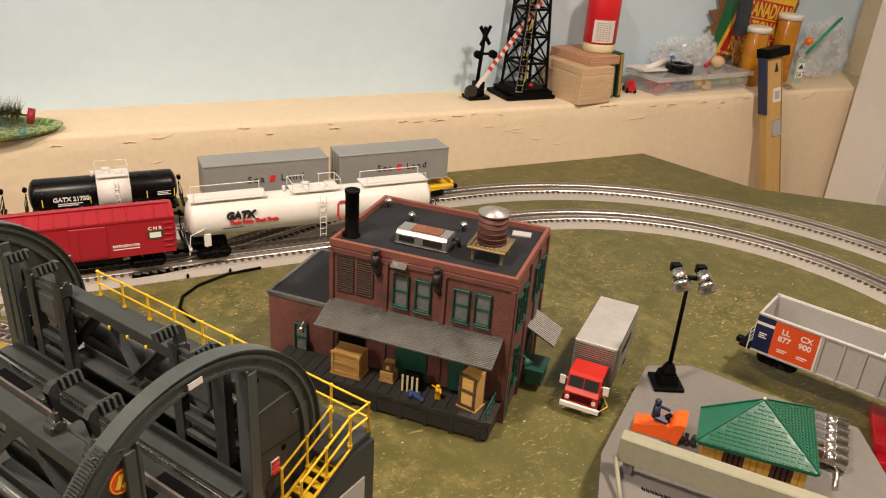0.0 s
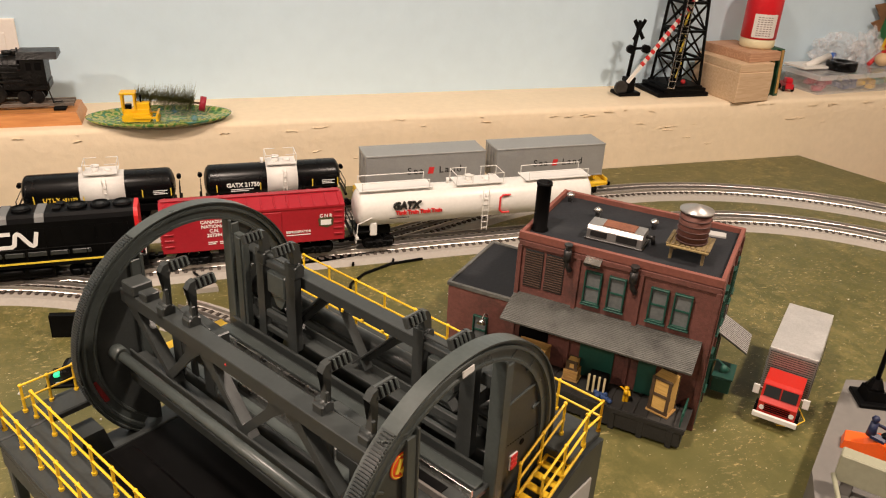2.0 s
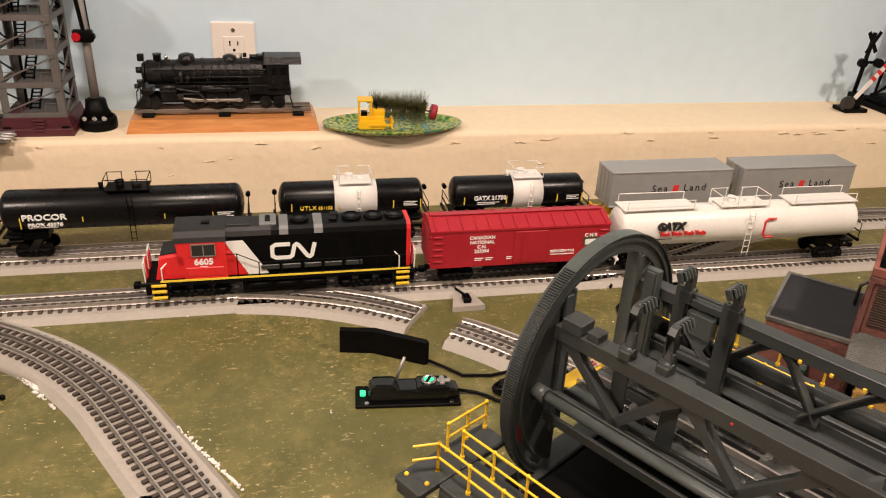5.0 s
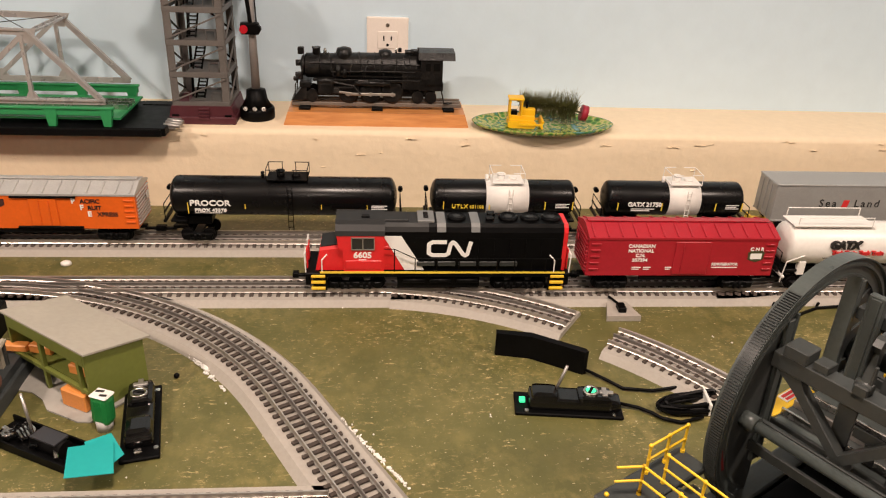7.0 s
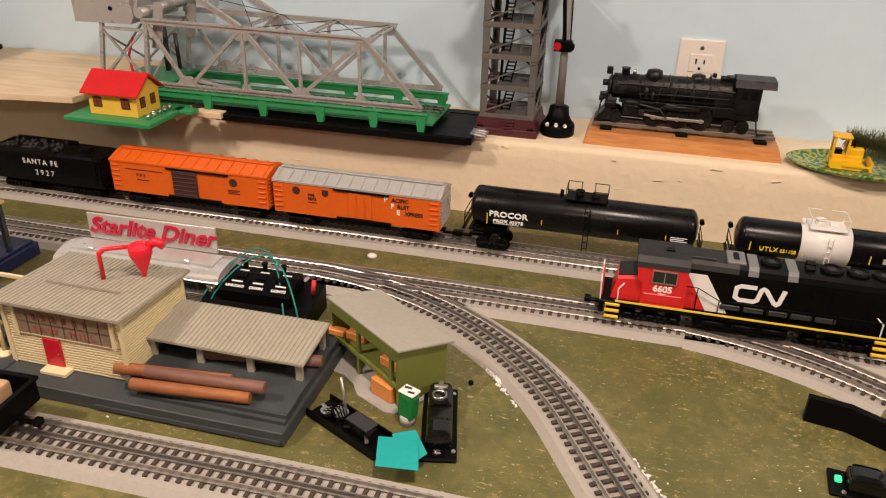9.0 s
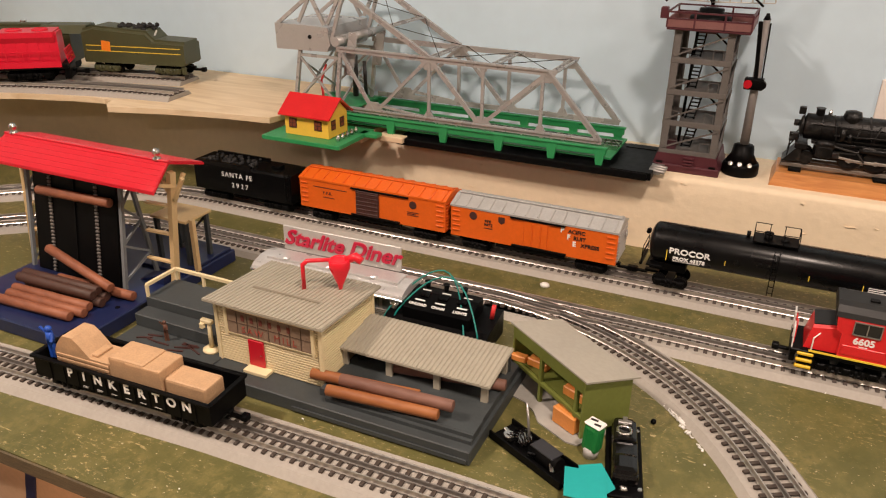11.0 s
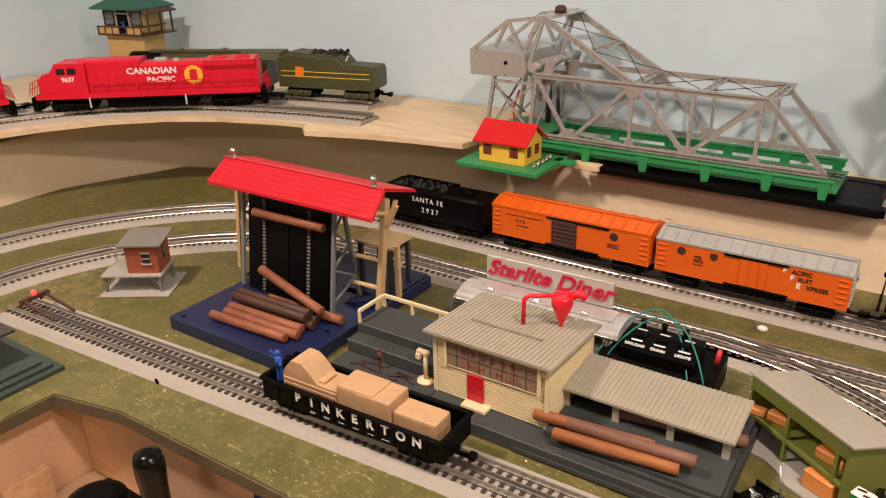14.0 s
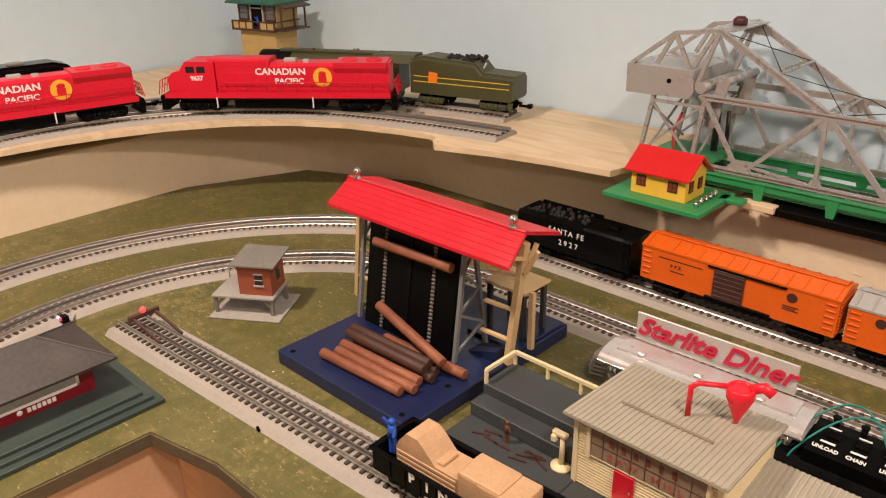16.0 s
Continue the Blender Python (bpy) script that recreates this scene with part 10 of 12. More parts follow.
for s in (-1, 1):
    b.tube([(0, -0.012, 0.255), (s * 0.03, -0.004, 0.285), (s * 0.07, 0.008, 0.25)], 0.0018, 5)
    b.tube([(0, -0.012, 0.31), (s * 0.06, 0.006, 0.350)], 0.0018, 5)
part("dish_strut", b, BLACK_MATT, t)
part("dish_arm", Mesh().tube([(0, 0, 0.25), (0, -0.016, 0.29), (-0.004, -0.045, 0.300), (-0.010, -0.050, 0.318)], 0.0028, 7).ball((-0.010, -0.050, 0.320), 0.006, seg=8), BLACK, t)

POST_GREY = surf("pale_grey_post", (0.25, 0.23, 0.22), 0.5, var=0.08, scale=40)
t = thing("semaphore_signal", "grey semaphore post with a red lamp and black base", "signal", pose(-0.520, 1.533, 0.1275))
part("base", Mesh().lathe([(0.0265, 0.0), (0.0275, 0.002), (0.0275, 0.015), (0.0255, 0.019)], (0, 0, 0), 26).lathe([(0.0250, 0.017), (0.0170, 0.032), (0.0150, 0.046), (0.0060, 0.048)], (0, 0, 0), 8), BLACK, t)
part("post", Mesh().cyl((0, 0, 0.046), (0, 0, 0.235), 0.0068, 12, 0.0050), POST_GREY, t)
part("lamp_box", Mesh().box((-0.002, -0.006, 0.142), (0.028, 0.014, 0.018), 0.003).cyl((0.010, -0.006, 0.142), (0.010, -0.018, 0.142), 0.0060, 10), BLACK, t)
part("lens", Mesh().cyl((-0.010, -0.012, 0.142), (-0.010, -0.017, 0.142), 0.0062, 14), surf("red_lens", (0.45, 0.01, 0.02), 0.15), t)
part("blade", Mesh().box((-0.004, -0.008, 0.190), (0.006, 0.0025, 0.085), 0.001, ry=-5), BLACK, t)
part("control_rod", Mesh().cyl((0.008, -0.004, 0.148), (0.006, -0.004, 0.230), 0.0011, 6), BLACK, t)
part("cap", Mesh().cyl((0, 0, 0.234), (0, 0, 0.243), 0.0056, 10, 0.0020), BLACK, t)
b = Mesh()
for k in range(3):
    b.cyl((-0.014 + 0.014 * k, -0.0225, 0.020), (-0.014 + 0.014 * k, -0.0275, 0.022), 0.0034, 10)
part("terminal_screw", b, STEEL, t)


# ---------------------------------------------------------------- steam locomotive on its plinth
def steam_loco():
    p = thing("display_plinth", "varnished oak display board under the steam locomotive", "plinth", pose(-0.328, 1.540, 0.1275))
    b = Mesh().prism([(-0.046, 0.0), (0.046, 0.0), (0.040, 0.020), (-0.040, 0.020)], "x", -0.147, 0.147)
    for v in b.bm.verts:
        if v.co.z > 0.01:
            v.co.x *= 0.955
    part("block", b, OAK, p)
    DULL_RAIL = surf("dusty_tin_rail", (0.22, 0.19, 0.16), 0.45, 0.5, var=0.25, scale=60)
    tr = thing("display_track", "short display track with tubular rails", "track", pose(-0.328, 1.540, 0.1475))
    for y in (-GAUGE, 0.0, GAUGE):
        part("rail", Mesh().box((0, y, 0.0075), (0.272, 0.0034, 0.006), 0.0008), DULL_RAIL, tr)
    for x in (-0.115, 0.0, 0.115):
        part("tie", Mesh().box((x, 0, 0.0022), (0.018, 0.058, 0.0044), 0.0008), BLACK_MATT, tr)
    t = thing("steam_locomotive", "dusty black die-cast steam locomotive on display track", "locomotive", pose(-0.327, 1.540, 0.1583) @ Matrix.Diagonal((0.965, 1.0, 1.085, 1)))
    IRON = surf("dusty_black_iron", (0.0055, 0.0052, 0.005), 0.36, var=0.5, scale=70, bump=0.25, bscale=260, spec=0.35, dirt=(0.030, 0.026, 0.022), dirt_amount=0.35)
    part("boiler", Mesh().lathe([(0.012, -0.120), (0.0175, -0.117), (0.0180, -0.050), (0.0195, -0.040), (0.0205, 0.060), (0.0205, 0.070)], (0, 0, 0.0500), 28, "x"), IRON, t)
    b = Mesh().lathe([(0.006, -0.126), (0.012, -0.1245), (0.0165, -0.1200)], (0, 0, 0.0500), 20, "x").box((-0.125, 0, 0.071), (0.010, 0.009, 0.010), 0.001)
    part("smokebox_front", b, IRON, t)
    b = Mesh()
    b.lathe([(0.0065, 0.064), (0.0062, 0.074), (0.0075, 0.0765), (0.0058, 0.0765)], (-0.100, 0, 0), 14)
    part("chimney", b, IRON, t)
    for x, r, h in ((-0.055, 0.0135, 0.0125), (0.012, 0.0120, 0.0105)):
        part("dome", Mesh().lathe([(r, 0.060), (r, 0.060 + h * 0.7), (r * 0.85, 0.063 + h), (r * 0.3, 0.065 + h)], (x, 0, 0), 18), IRON, t)
    part("bell", Mesh().cyl((-0.086, 0, 0.067), (-0.086, 0, 0.075), 0.0035, 10, 0.002).cyl((0.030, 0, 0.070), (0.030, 0.0, 0.077), 0.002, 8), STEEL, t)
    cab = part("cab", Mesh().prism([(-0.025, 0.030), (0.025, 0.030), (0.025, 0.066), (0.018, 0.073), (-0.018, 0.073), (-0.025, 0.066)], "x", 0.070, 0.106), IRON, t)
    part("cab_roof", Mesh().prism([(-0.027, 0.066), (0.027, 0.066), (0.019, 0.0755), (-0.019, 0.0755)], "x", 0.066, 0.126), IRON, cab)
    part("cab_window", Mesh().box((0.082, -0.0254, 0.056), (0.008, 0.001, 0.011)).box((0.096, -0.0254, 0.056), (0.010, 0.001, 0.011)), BLACK_MATT, cab)
    b = Mesh().box((-0.010, 0, 0.0335), (0.190, 0.046, 0.004), 0.0006).box((0.0, -0.0225, 0.0400), (0.140, 0.002, 0.002)).box((0.088, 0, 0.026), (0.040, 0.044, 0.012), 0.001)
    b.tube([(-0.11, -0.0195, 0.058), (0.068, -0.0215, 0.058)], 0.0008, 5).tube([(-0.075, -0.021, 0.045), (-0.02, -0.022, 0.047), (0.06, -0.022, 0.047)], 0.0014, 6)
    part("running_board", b, IRON, t)
    part("frame", Mesh().box((-0.010, 0, 0.018), (0.180, 0.022, 0.020), 0.001), IRON, t)
    # side gear: air pump, reservoir, feed pipes, boiler bands and steps
    part("air_pump", Mesh().cyl((-0.064, -0.0215, 0.040), (-0.064, -0.0215, 0.056), 0.0042, 12).cyl((-0.054, -0.0215, 0.038), (-0.054, -0.0215, 0.050), 0.0034, 12), IRON, t)
    part("air_tank", Mesh().cyl((-0.038, -0.0225, 0.030), (0.020, -0.0225, 0.030), 0.0042, 12), IRON, t)
    part("firebox", Mesh().prism([(-0.022, 0.022), (0.022, 0.022), (0.0225, 0.052), (-0.0225, 0.052)], "x", 0.040, 0.072), IRON, t)
    part("headlamp", Mesh().cyl((-0.134, 0, 0.053), (-0.124, 0, 0.053), 0.0046, 12), IRON, t)
    for x in (-0.095, -0.070, -0.030, -0.005, 0.030, 0.052):
        part("boiler_band", Mesh().lathe([(0.0186, x - 0.0008), (0.0205 if x > -0.04 else 0.0188, x - 0.0006), (0.0212 if x > -0.04 else 0.0188, x + 0.0006), (0.0186, x + 0.0008)], (0, 0, 0.0500), 24, "x"), IRON, t)
    for k in range(4):
        part("feed_pipe", Mesh().tube([(-0.045 + 0.024 * k, -0.0205, 0.036), (-0.045 + 0.024 * k, -0.0225, 0.046), (-0.040 + 0.024 * k, -0.0175, 0.062)], 0.0010, 6), IRON, t)
    part("steam_chest", Mesh().cyl((-0.098, -0.0220, 0.032), (-0.072, -0.0220, 0.032), 0.0058, 12), IRON, t)
    part("generator", Mesh().cyl((0.044, -0.008, 0.0735), (0.058, -0.008, 0.0735), 0.0036, 10).box((0.036, 0.006, 0.0735), (0.006, 0.006, 0.006), 0.001), IRON, t)
    b = Mesh().box((-0.085, -0.0215, 0.022), (0.024, 0.012, 0.016), 0.002).box((-0.085, 0.0215, 0.022), (0.024, 0.012, 0.016), 0.002)
    part("cylinder", b, IRON, t)
    for x in (-0.048, -0.012, 0.024):
        for s in (-1, 1):
            wl = part("driving_wheel", Mesh().lathe([(0.0115, s * 0.0150), (0.0175, s * 0.0150), (0.0178, s * 0.0190), (0.0150, s * 0.0205), (0.0115, s * 0.0195)], (x, 0, 0.0170), 24, "y"), IRON, t)
            b = Mesh().cyl((x, s * 0.015, 0.017), (x, s * 0.020, 0.017), 0.004, 10)
            for j in range(6):
                a = math.pi * j / 6
                b.box((x, s * 0.0178, 0.017), (0.027, 0.002, 0.0018), ry=math.degrees(a))
            part("spoke", b, IRON, wl)
    part("side_rod", Mesh().box((-0.012, -0.0222, 0.0135), (0.082, 0.002, 0.0040), 0.0006).box((-0.066, -0.0234, 0.0170), (0.050, 0.002, 0.0030), 0.0005, ry=6).cyl((-0.048, -0.024, 0.0135), (-0.048, -0.020, 0.0135), 0.003, 8).cyl((-0.012, -0.024, 0.0135), (-0.012, -0.020, 0.0135), 0.003, 8).cyl((0.024, -0.024, 0.0135), (0.024, -0.020, 0.0135), 0.003, 8), surf("worn_steel_rod", (0.52, 0.48, 0.43), 0.38, 0.7, var=0.15, scale=80), t, "bright side rod")
    for x in (-0.108, 0.066, 0.088):
        part("small_wheel", Mesh().lathe([(0.0095, -0.019), (0.0098, -0.0150), (0.0070, -0.0145)], (x, 0, 0.0095), 18, "y").lathe([(0.0070, 0.0145), (0.0098, 0.0150), (0.0095, 0.019)], (x, 0, 0.0095), 18, "y"), IRON, t)
    b = Mesh().prism([(-0.142, 0.002), (-0.116, 0.004), (-0.116, 0.022), (-0.124, 0.022)], "y", -0.021, 0.021).box((-0.118, 0, 0.026), (0.018, 0.046, 0.008), 0.001).box((-0.128, 0, 0.034), (0.010, 0.012, 0.010), 0.001)
    part("cowcatcher", b, IRON, t)
    # front steps, deck hand rail, piping over the boiler and cab hand rails
    for y in (-0.019, 0.019):
        part("hand_rail", Mesh().tube([(-0.136, y, 0.004), (-0.134, y, 0.026), (-0.122, y * 0.8, 0.044)], 0.0009, 5), IRON, t)
    part("pilot_lamp", Mesh().cyl((-0.137, -0.014, 0.033), (-0.130, -0.014, 0.033), 0.0034, 10).cyl((-0.137, 0.014, 0.033), (-0.130, 0.014, 0.033), 0.0034, 10), IRON, t)
    for x, dz in ((-0.080, 0.010), (-0.032, 0.012), (0.002, 0.011), (0.040, 0.010)):
        part("sand_pipe", Mesh().tube([(x, -0.008, 0.060 + dz), (x + 0.004, -0.0185, 0.059), (x + 0.008, -0.0225, 0.040), (x + 0.008, -0.0215, 0.024)], 0.0009, 5), IRON, t)
    part("valve_rod", Mesh().tube([(-0.072, -0.0240, 0.031), (-0.040, -0.0245, 0.026), (-0.028, -0.0245, 0.014)], 0.0013, 6).tube([(-0.040, -0.0248, 0.026), (-0.030, -0.0248, 0.034), (-0.016, -0.0248, 0.033)], 0.0013, 6), GUNMETAL, t)
    part("crosshead", Mesh().box((-0.068, -0.0240, 0.0190), (0.010, 0.004, 0.008), 0.0008).box((-0.056, -0.0240, 0.0235), (0.030, 0.003, 0.0018)), GUNMETAL, t)
    part("turret", Mesh().box((0.060, 0, 0.0725), (0.012, 0.016, 0.006), 0.001).cyl((0.066, -0.006, 0.0725), (0.066, -0.006, 0.080), 0.0016, 8), IRON, t)
    part("rear_step", Mesh().tube([(0.104, -0.022, 0.026), (0.110, -0.022, 0.002), (0.124, -0.018, 0.002)], 0.0012, 5), IRON, t)


steam_loco()


# ---------------------------------------------------------------- outlet
t = thing("wall_outlet", "ivory duplex wall outlet with a cover plate", "outlet", pose(-0.311, 1.6295, 0.218), kind="structure")
part("plate", Mesh().box((0, -0.002, 0), (0.070, 0.005, 0.114), 0.0022), IVORY, t)
for s in (-1, 1):
    r = part("receptacle", Mesh().box((0, -0.0045, s * 0.0195), (0.034, 0.0025, 0.029), 0.001), IVORY, t)
    part("slot", Mesh().box((-0.0063, -0.0058, s * 0.0195 + 0.003), (0.0022, 0.0012, 0.008)).box((0.0063, -0.0058, s * 0.0195 + 0.003), (0.0022, 0.0012, 0.007)).cyl((0, -0.0052, s * 0.0195 - 0.008), (0, -0.0064, s * 0.0195 - 0.008), 0.0024, 10), BLACK_MATT, r)
part("screw", Mesh().cyl((0, -0.004, 0.044), (0, -0.0056, 0.044), 0.0032, 12).cyl((0, -0.004, 0), (0, -0.0056, 0), 0.0032, 12), STEEL, t)


# ---------------------------------------------------------------- plate with bulldozer and bush
def painted_tray_material():
    m, nt, p = nodes_of("painted_landscape_tray")
    N, L = nt.nodes.new, nt.links.new
    tc, v, n = N("ShaderNodeTexCoord"), N("ShaderNodeTexVoronoi"), N("ShaderNodeTexNoise")
    v.inputs["Scale"].default_value, n.inputs["Scale"].default_value = 90, 25
    L(tc.outputs["Object"], v.inputs["Vector"])
    L(tc.outputs["Object"], n.inputs["Vector"])
    r = N("ShaderNodeValToRGB")
    e = r.color_ramp.elements
    e[0].position, e[0].color = 0.30, (0.03, 0.12, 0.02, 1)
    e[1].position, e[1].color = 0.80, (0.10, 0.24, 0.30, 1)
    for pos, c in ((0.42, (0.10, 0.26, 0.03, 1)), (0.52, (0.46, 0.42, 0.13, 1)), (0.60, (0.05, 0.18, 0.03, 1))):
        k = e.new(pos)
        k.color = c
    sub = N("ShaderNodeMix")
    sub.inputs["Factor"].default_value = 0.45
    L(n.outputs["Fac"], sub.inputs["A"])
    L(v.outputs["Distance"], sub.inputs["B"])
    L(sub.outputs[0], r.inputs[0])
    L(r.outputs[0], p.inputs["Base Color"])
    p.inputs["Roughness"].default_value = 0.22
    return m


b = Mesh().lathe([(0.35, 0.0), (0.82, 0.0010), (0.96, 0.0065), (1.0, 0.0110), (0.975, 0.0112), (0.93, 0.0085), (0.80, 0.0032), (0.02, 0.0026)], (0, 0, 0), 48)
bmesh.ops.scale(b.bm, vec=(0.116, 0.060, 1.0), verts=b.bm.verts)
solo("painted_tray", b, painted_tray_material(), "oval tin tray printed with a green landscape", "tray", m=pose(-0.060, 1.500, 0.1278))

t = thing("toy_bulldozer", "small yellow toy bulldozer on the tray", "toy", pose(-0.094, 1.500, 0.1315, 0, 0, -4))
for s in (-1, 1):
    part("crawler_track", Mesh().prism([(-0.024, 0.002), (-0.021, 0.0), (0.018, 0.0), (0.021, 0.003), (0.021, 0.009), (0.017, 0.012), (-0.021, 0.012), (-0.024, 0.009)], "y", s * 0.011 - 0.0045, s * 0.011 + 0.0045), YELLOW_TOY, t)
part("body", Mesh().box((-0.002, 0, 0.0145), (0.042, 0.018, 0.009), 0.001).box((0.009, 0, 0.0235), (0.021, 0.013, 0.012), 0.0015), YELLOW_TOY, t)
b = Mesh()
for x in (-0.022, -0.003):
    for y in (-0.010, 0.010):
        beam(b, (x, y, 0.017), (x, y, 0.044), 0.0028)
b.box((-0.0125, 0, 0.0455), (0.025, 0.025, 0.0034), 0.001)
part("cab_frame", b, YELLOW_TOY, t)
part("blade", Mesh().prism([(0.029, 0.001), (0.033, 0.001), (0.031, 0.007), (0.0335, 0.013), (0.030, 0.013), (0.028, 0.007)], "y", -0.019, 0.019), YELLOW_TOY, t)
part("blade_arm", Mesh().box((0.012, -0.0172, 0.007), (0.036, 0.0022, 0.003)).box((0.012, 0.0172, 0.007), (0.036, 0.0022, 0.003)), YELLOW_TOY, t)
part("seat", Mesh().box((-0.014, 0, 0.022), (0.010, 0.011, 0.008), 0.001), BLACK, t)
part("exhaust", Mesh().cyl((0.006, 0, 0.029), (0.006, 0, 0.041), 0.0015, 8), BLACK, t)
part("radiator", Mesh().box((0.0195, 0, 0.0235), (0.0008, 0.010, 0.009)), BLACK, t)


def bush():
    t = thing("bottlebrush_tree", "toppled bristly green toy fir tree lying on the tray", "toy tree", pose(-0.072, 1.520, 0.1640, 0, 7, -5))
    verts, faces = [], []
    turns = 15
    for k in range(1700):
        u = random.random()
        x = -0.024 + 0.092 * u
        r = (0.020 + 0.013 * u) * random.choice((0.6, 0.8, 0.95, 1.0, 1.05, 1.15)) * random.uniform(0.85, 1.1)
        a = 2 * math.pi * turns * u + random.choice((0.0, math.pi)) + random.gauss(0, 0.75)
        d = Vector((random.uniform(-0.30, 0.30), math.cos(a), math.sin(a))).normalized()
        side = d.cross(Vector((1, 0.3, 0.2))).normalized() * 0.00125
        o = Vector((x, 0, 0))
        i = len(verts)
        verts += [o - side, o + side, o + d * r]
        faces.append((i, i + 1, i + 2))
    me = bpy.data.meshes.new("bristles")
    me.from_pydata(verts, [], faces)
    me.materials.append(surf("green_bristles", (0.150, 0.150, 0.045), 0.6, var=0.5, scale=160))
    o = new("bristles", me)
    o.parent = t
    tagged(o, kind="stuff")
    part("trunk", Mesh().cyl((-0.030, 0, 0), (0.082, 0, -0.003), 0.0017, 6), surf("twisted_wire", (0.1, 0.06, 0.03), 0.5), t)
    part("foot", Mesh().cyl((0.078, 0, -0.003), (0.088, 0, -0.004), 0.0130, 16), surf("red_foot", (0.32, 0.012, 0.03), 0.45, var=0.1, scale=40), t, "round red wooden foot")


bush()


# ---------------------------------------------------------------- crossing gate, beacon tower, blocks, bottle
t = thing("crossing_gate", "black toy crossing signal with a raised striped arm", "crossing gate", pose(0.862, 1.560, 0.1275))
part("base", Mesh().box((0, 0, 0.004), (0.050, 0.040, 0.008), 0.002).box((0.004, 0, 0.022), (0.022, 0.020, 0.030), 0.002), BLACK, t)
part("post", Mesh().cyl((0.004, 0.006, 0.035), (0.014, 0.006, 0.150), 0.0040, 10), BLACK, t)
part("crossbuck", Mesh().box((0.013, 0.002, 0.132), (0.008, 0.002, 0.046), 0.0006, ry=28).box((0.013, 0.0045, 0.132), (0.008, 0.002, 0.046), 0.0006, ry=-34), BLACK, t)
part("lamp_bracket", Mesh().box((0.012, 0, 0.095), (0.038, 0.006, 0.005), 0.001).cyl((-0.006, -0.001, 0.095), (-0.006, -0.012, 0.095), 0.0085, 14).cyl((0.029, -0.001, 0.095), (0.029, -0.012, 0.095), 0.0085, 14), BLACK, t)
arm_dir = Vector((0.62, 0.0, 0.785))
o0 = Vector((-0.006, -0.012, 0.028))
b = Mesh()
p1 = o0 + arm_dir * 0.270
beam(b, o0, p1, 0.0030, 0.008)
arm = part("arm", b, WHITE, t, "white arm with red stripes")
b = Mesh()
for k in range(15):
    c0 = o0 + arm_dir * (0.044 + 0.0155 * k)
    beam(b, c0, c0 + arm_dir * 0.0075, 0.0036, 0.0086)
part("stripe", b, RED_INK, arm)
part("weight", Mesh().cyl((-0.020, -0.016, 0.018), (-0.020, -0.009, 0.018), 0.014, 16), GUNMETAL, t)
part("arm_lamp", Mesh().ball(tuple(p1), 0.004, seg=8), WHITE, arm)

t = lattice_tower("beacon_tower", "black lattice tower with a yellow striped core", pose(0.985, 1.568, 0.1275), 0.072, 0.046, 0.300, 5, BLACK, BLACK, 0.0055, False)
part("base_plate", Mesh().box((-0.006, 0, 0.0045), (0.122, 0.098, 0.009), 0.003).box((-0.002, 0, 0.013), (0.100, 0.092, 0.009), 0.002), BLACK, t)
part("core", Mesh().cyl((0, 0, 0.02), (0, 0, 0.30), 0.0045, 10), BLACK, t)
b = Mesh()
for k in range(5):
    beam(b, (-0.003, -0.0048, 0.030 + 0.055 * k), (0.003, -0.0048, 0.064 + 0.055 * k), 0.0030)
part("core_stripe", b, YELLOW_INK, t)
part("side_ladder", ladder_mesh(-0.010, 0.006, 0, 0.0, 0.25, 18, 0.0011), STEEL, t, m=pose(-0.036, -0.044, 0.012, -3, 6, 0))
part("red_lamp", Mesh().ball((0.006, -0.020, 0.026), 0.0055, seg=8), RED_INK, t)

g = "wood offcuts"
PINE_RED = wood("planed_fir", (0.56, 0.33, 0.20), (0.40, 0.20, 0.11), 34, (1, 10, 10))
solo("wood_block", Mesh().box((0, 0, 0.031), (0.092, 0.138, 0.062), 0.0015), PINE_PALE, "thick planed pine block overhanging the ledge", "wood block", g, m=pose(1.098, 1.531, 0.1277, 0, 0, 6))
solo("wood_block", Mesh().box((0, 0, 0.0085), (0.090, 0.136, 0.017), 0.001), PINE_PALE, "thin pine board stacked on the block", "wood block", g, m=pose(1.099, 1.532, 0.1899, 0, 0, 5))
solo("wood_block", Mesh().box((0, 0, 0.0095), (0.088, 0.134, 0.019), 0.001), PINE_RED, "reddish fir board under the bottle", "wood block", g, m=pose(1.124, 1.548, 0.2071, 0, 0, 8))


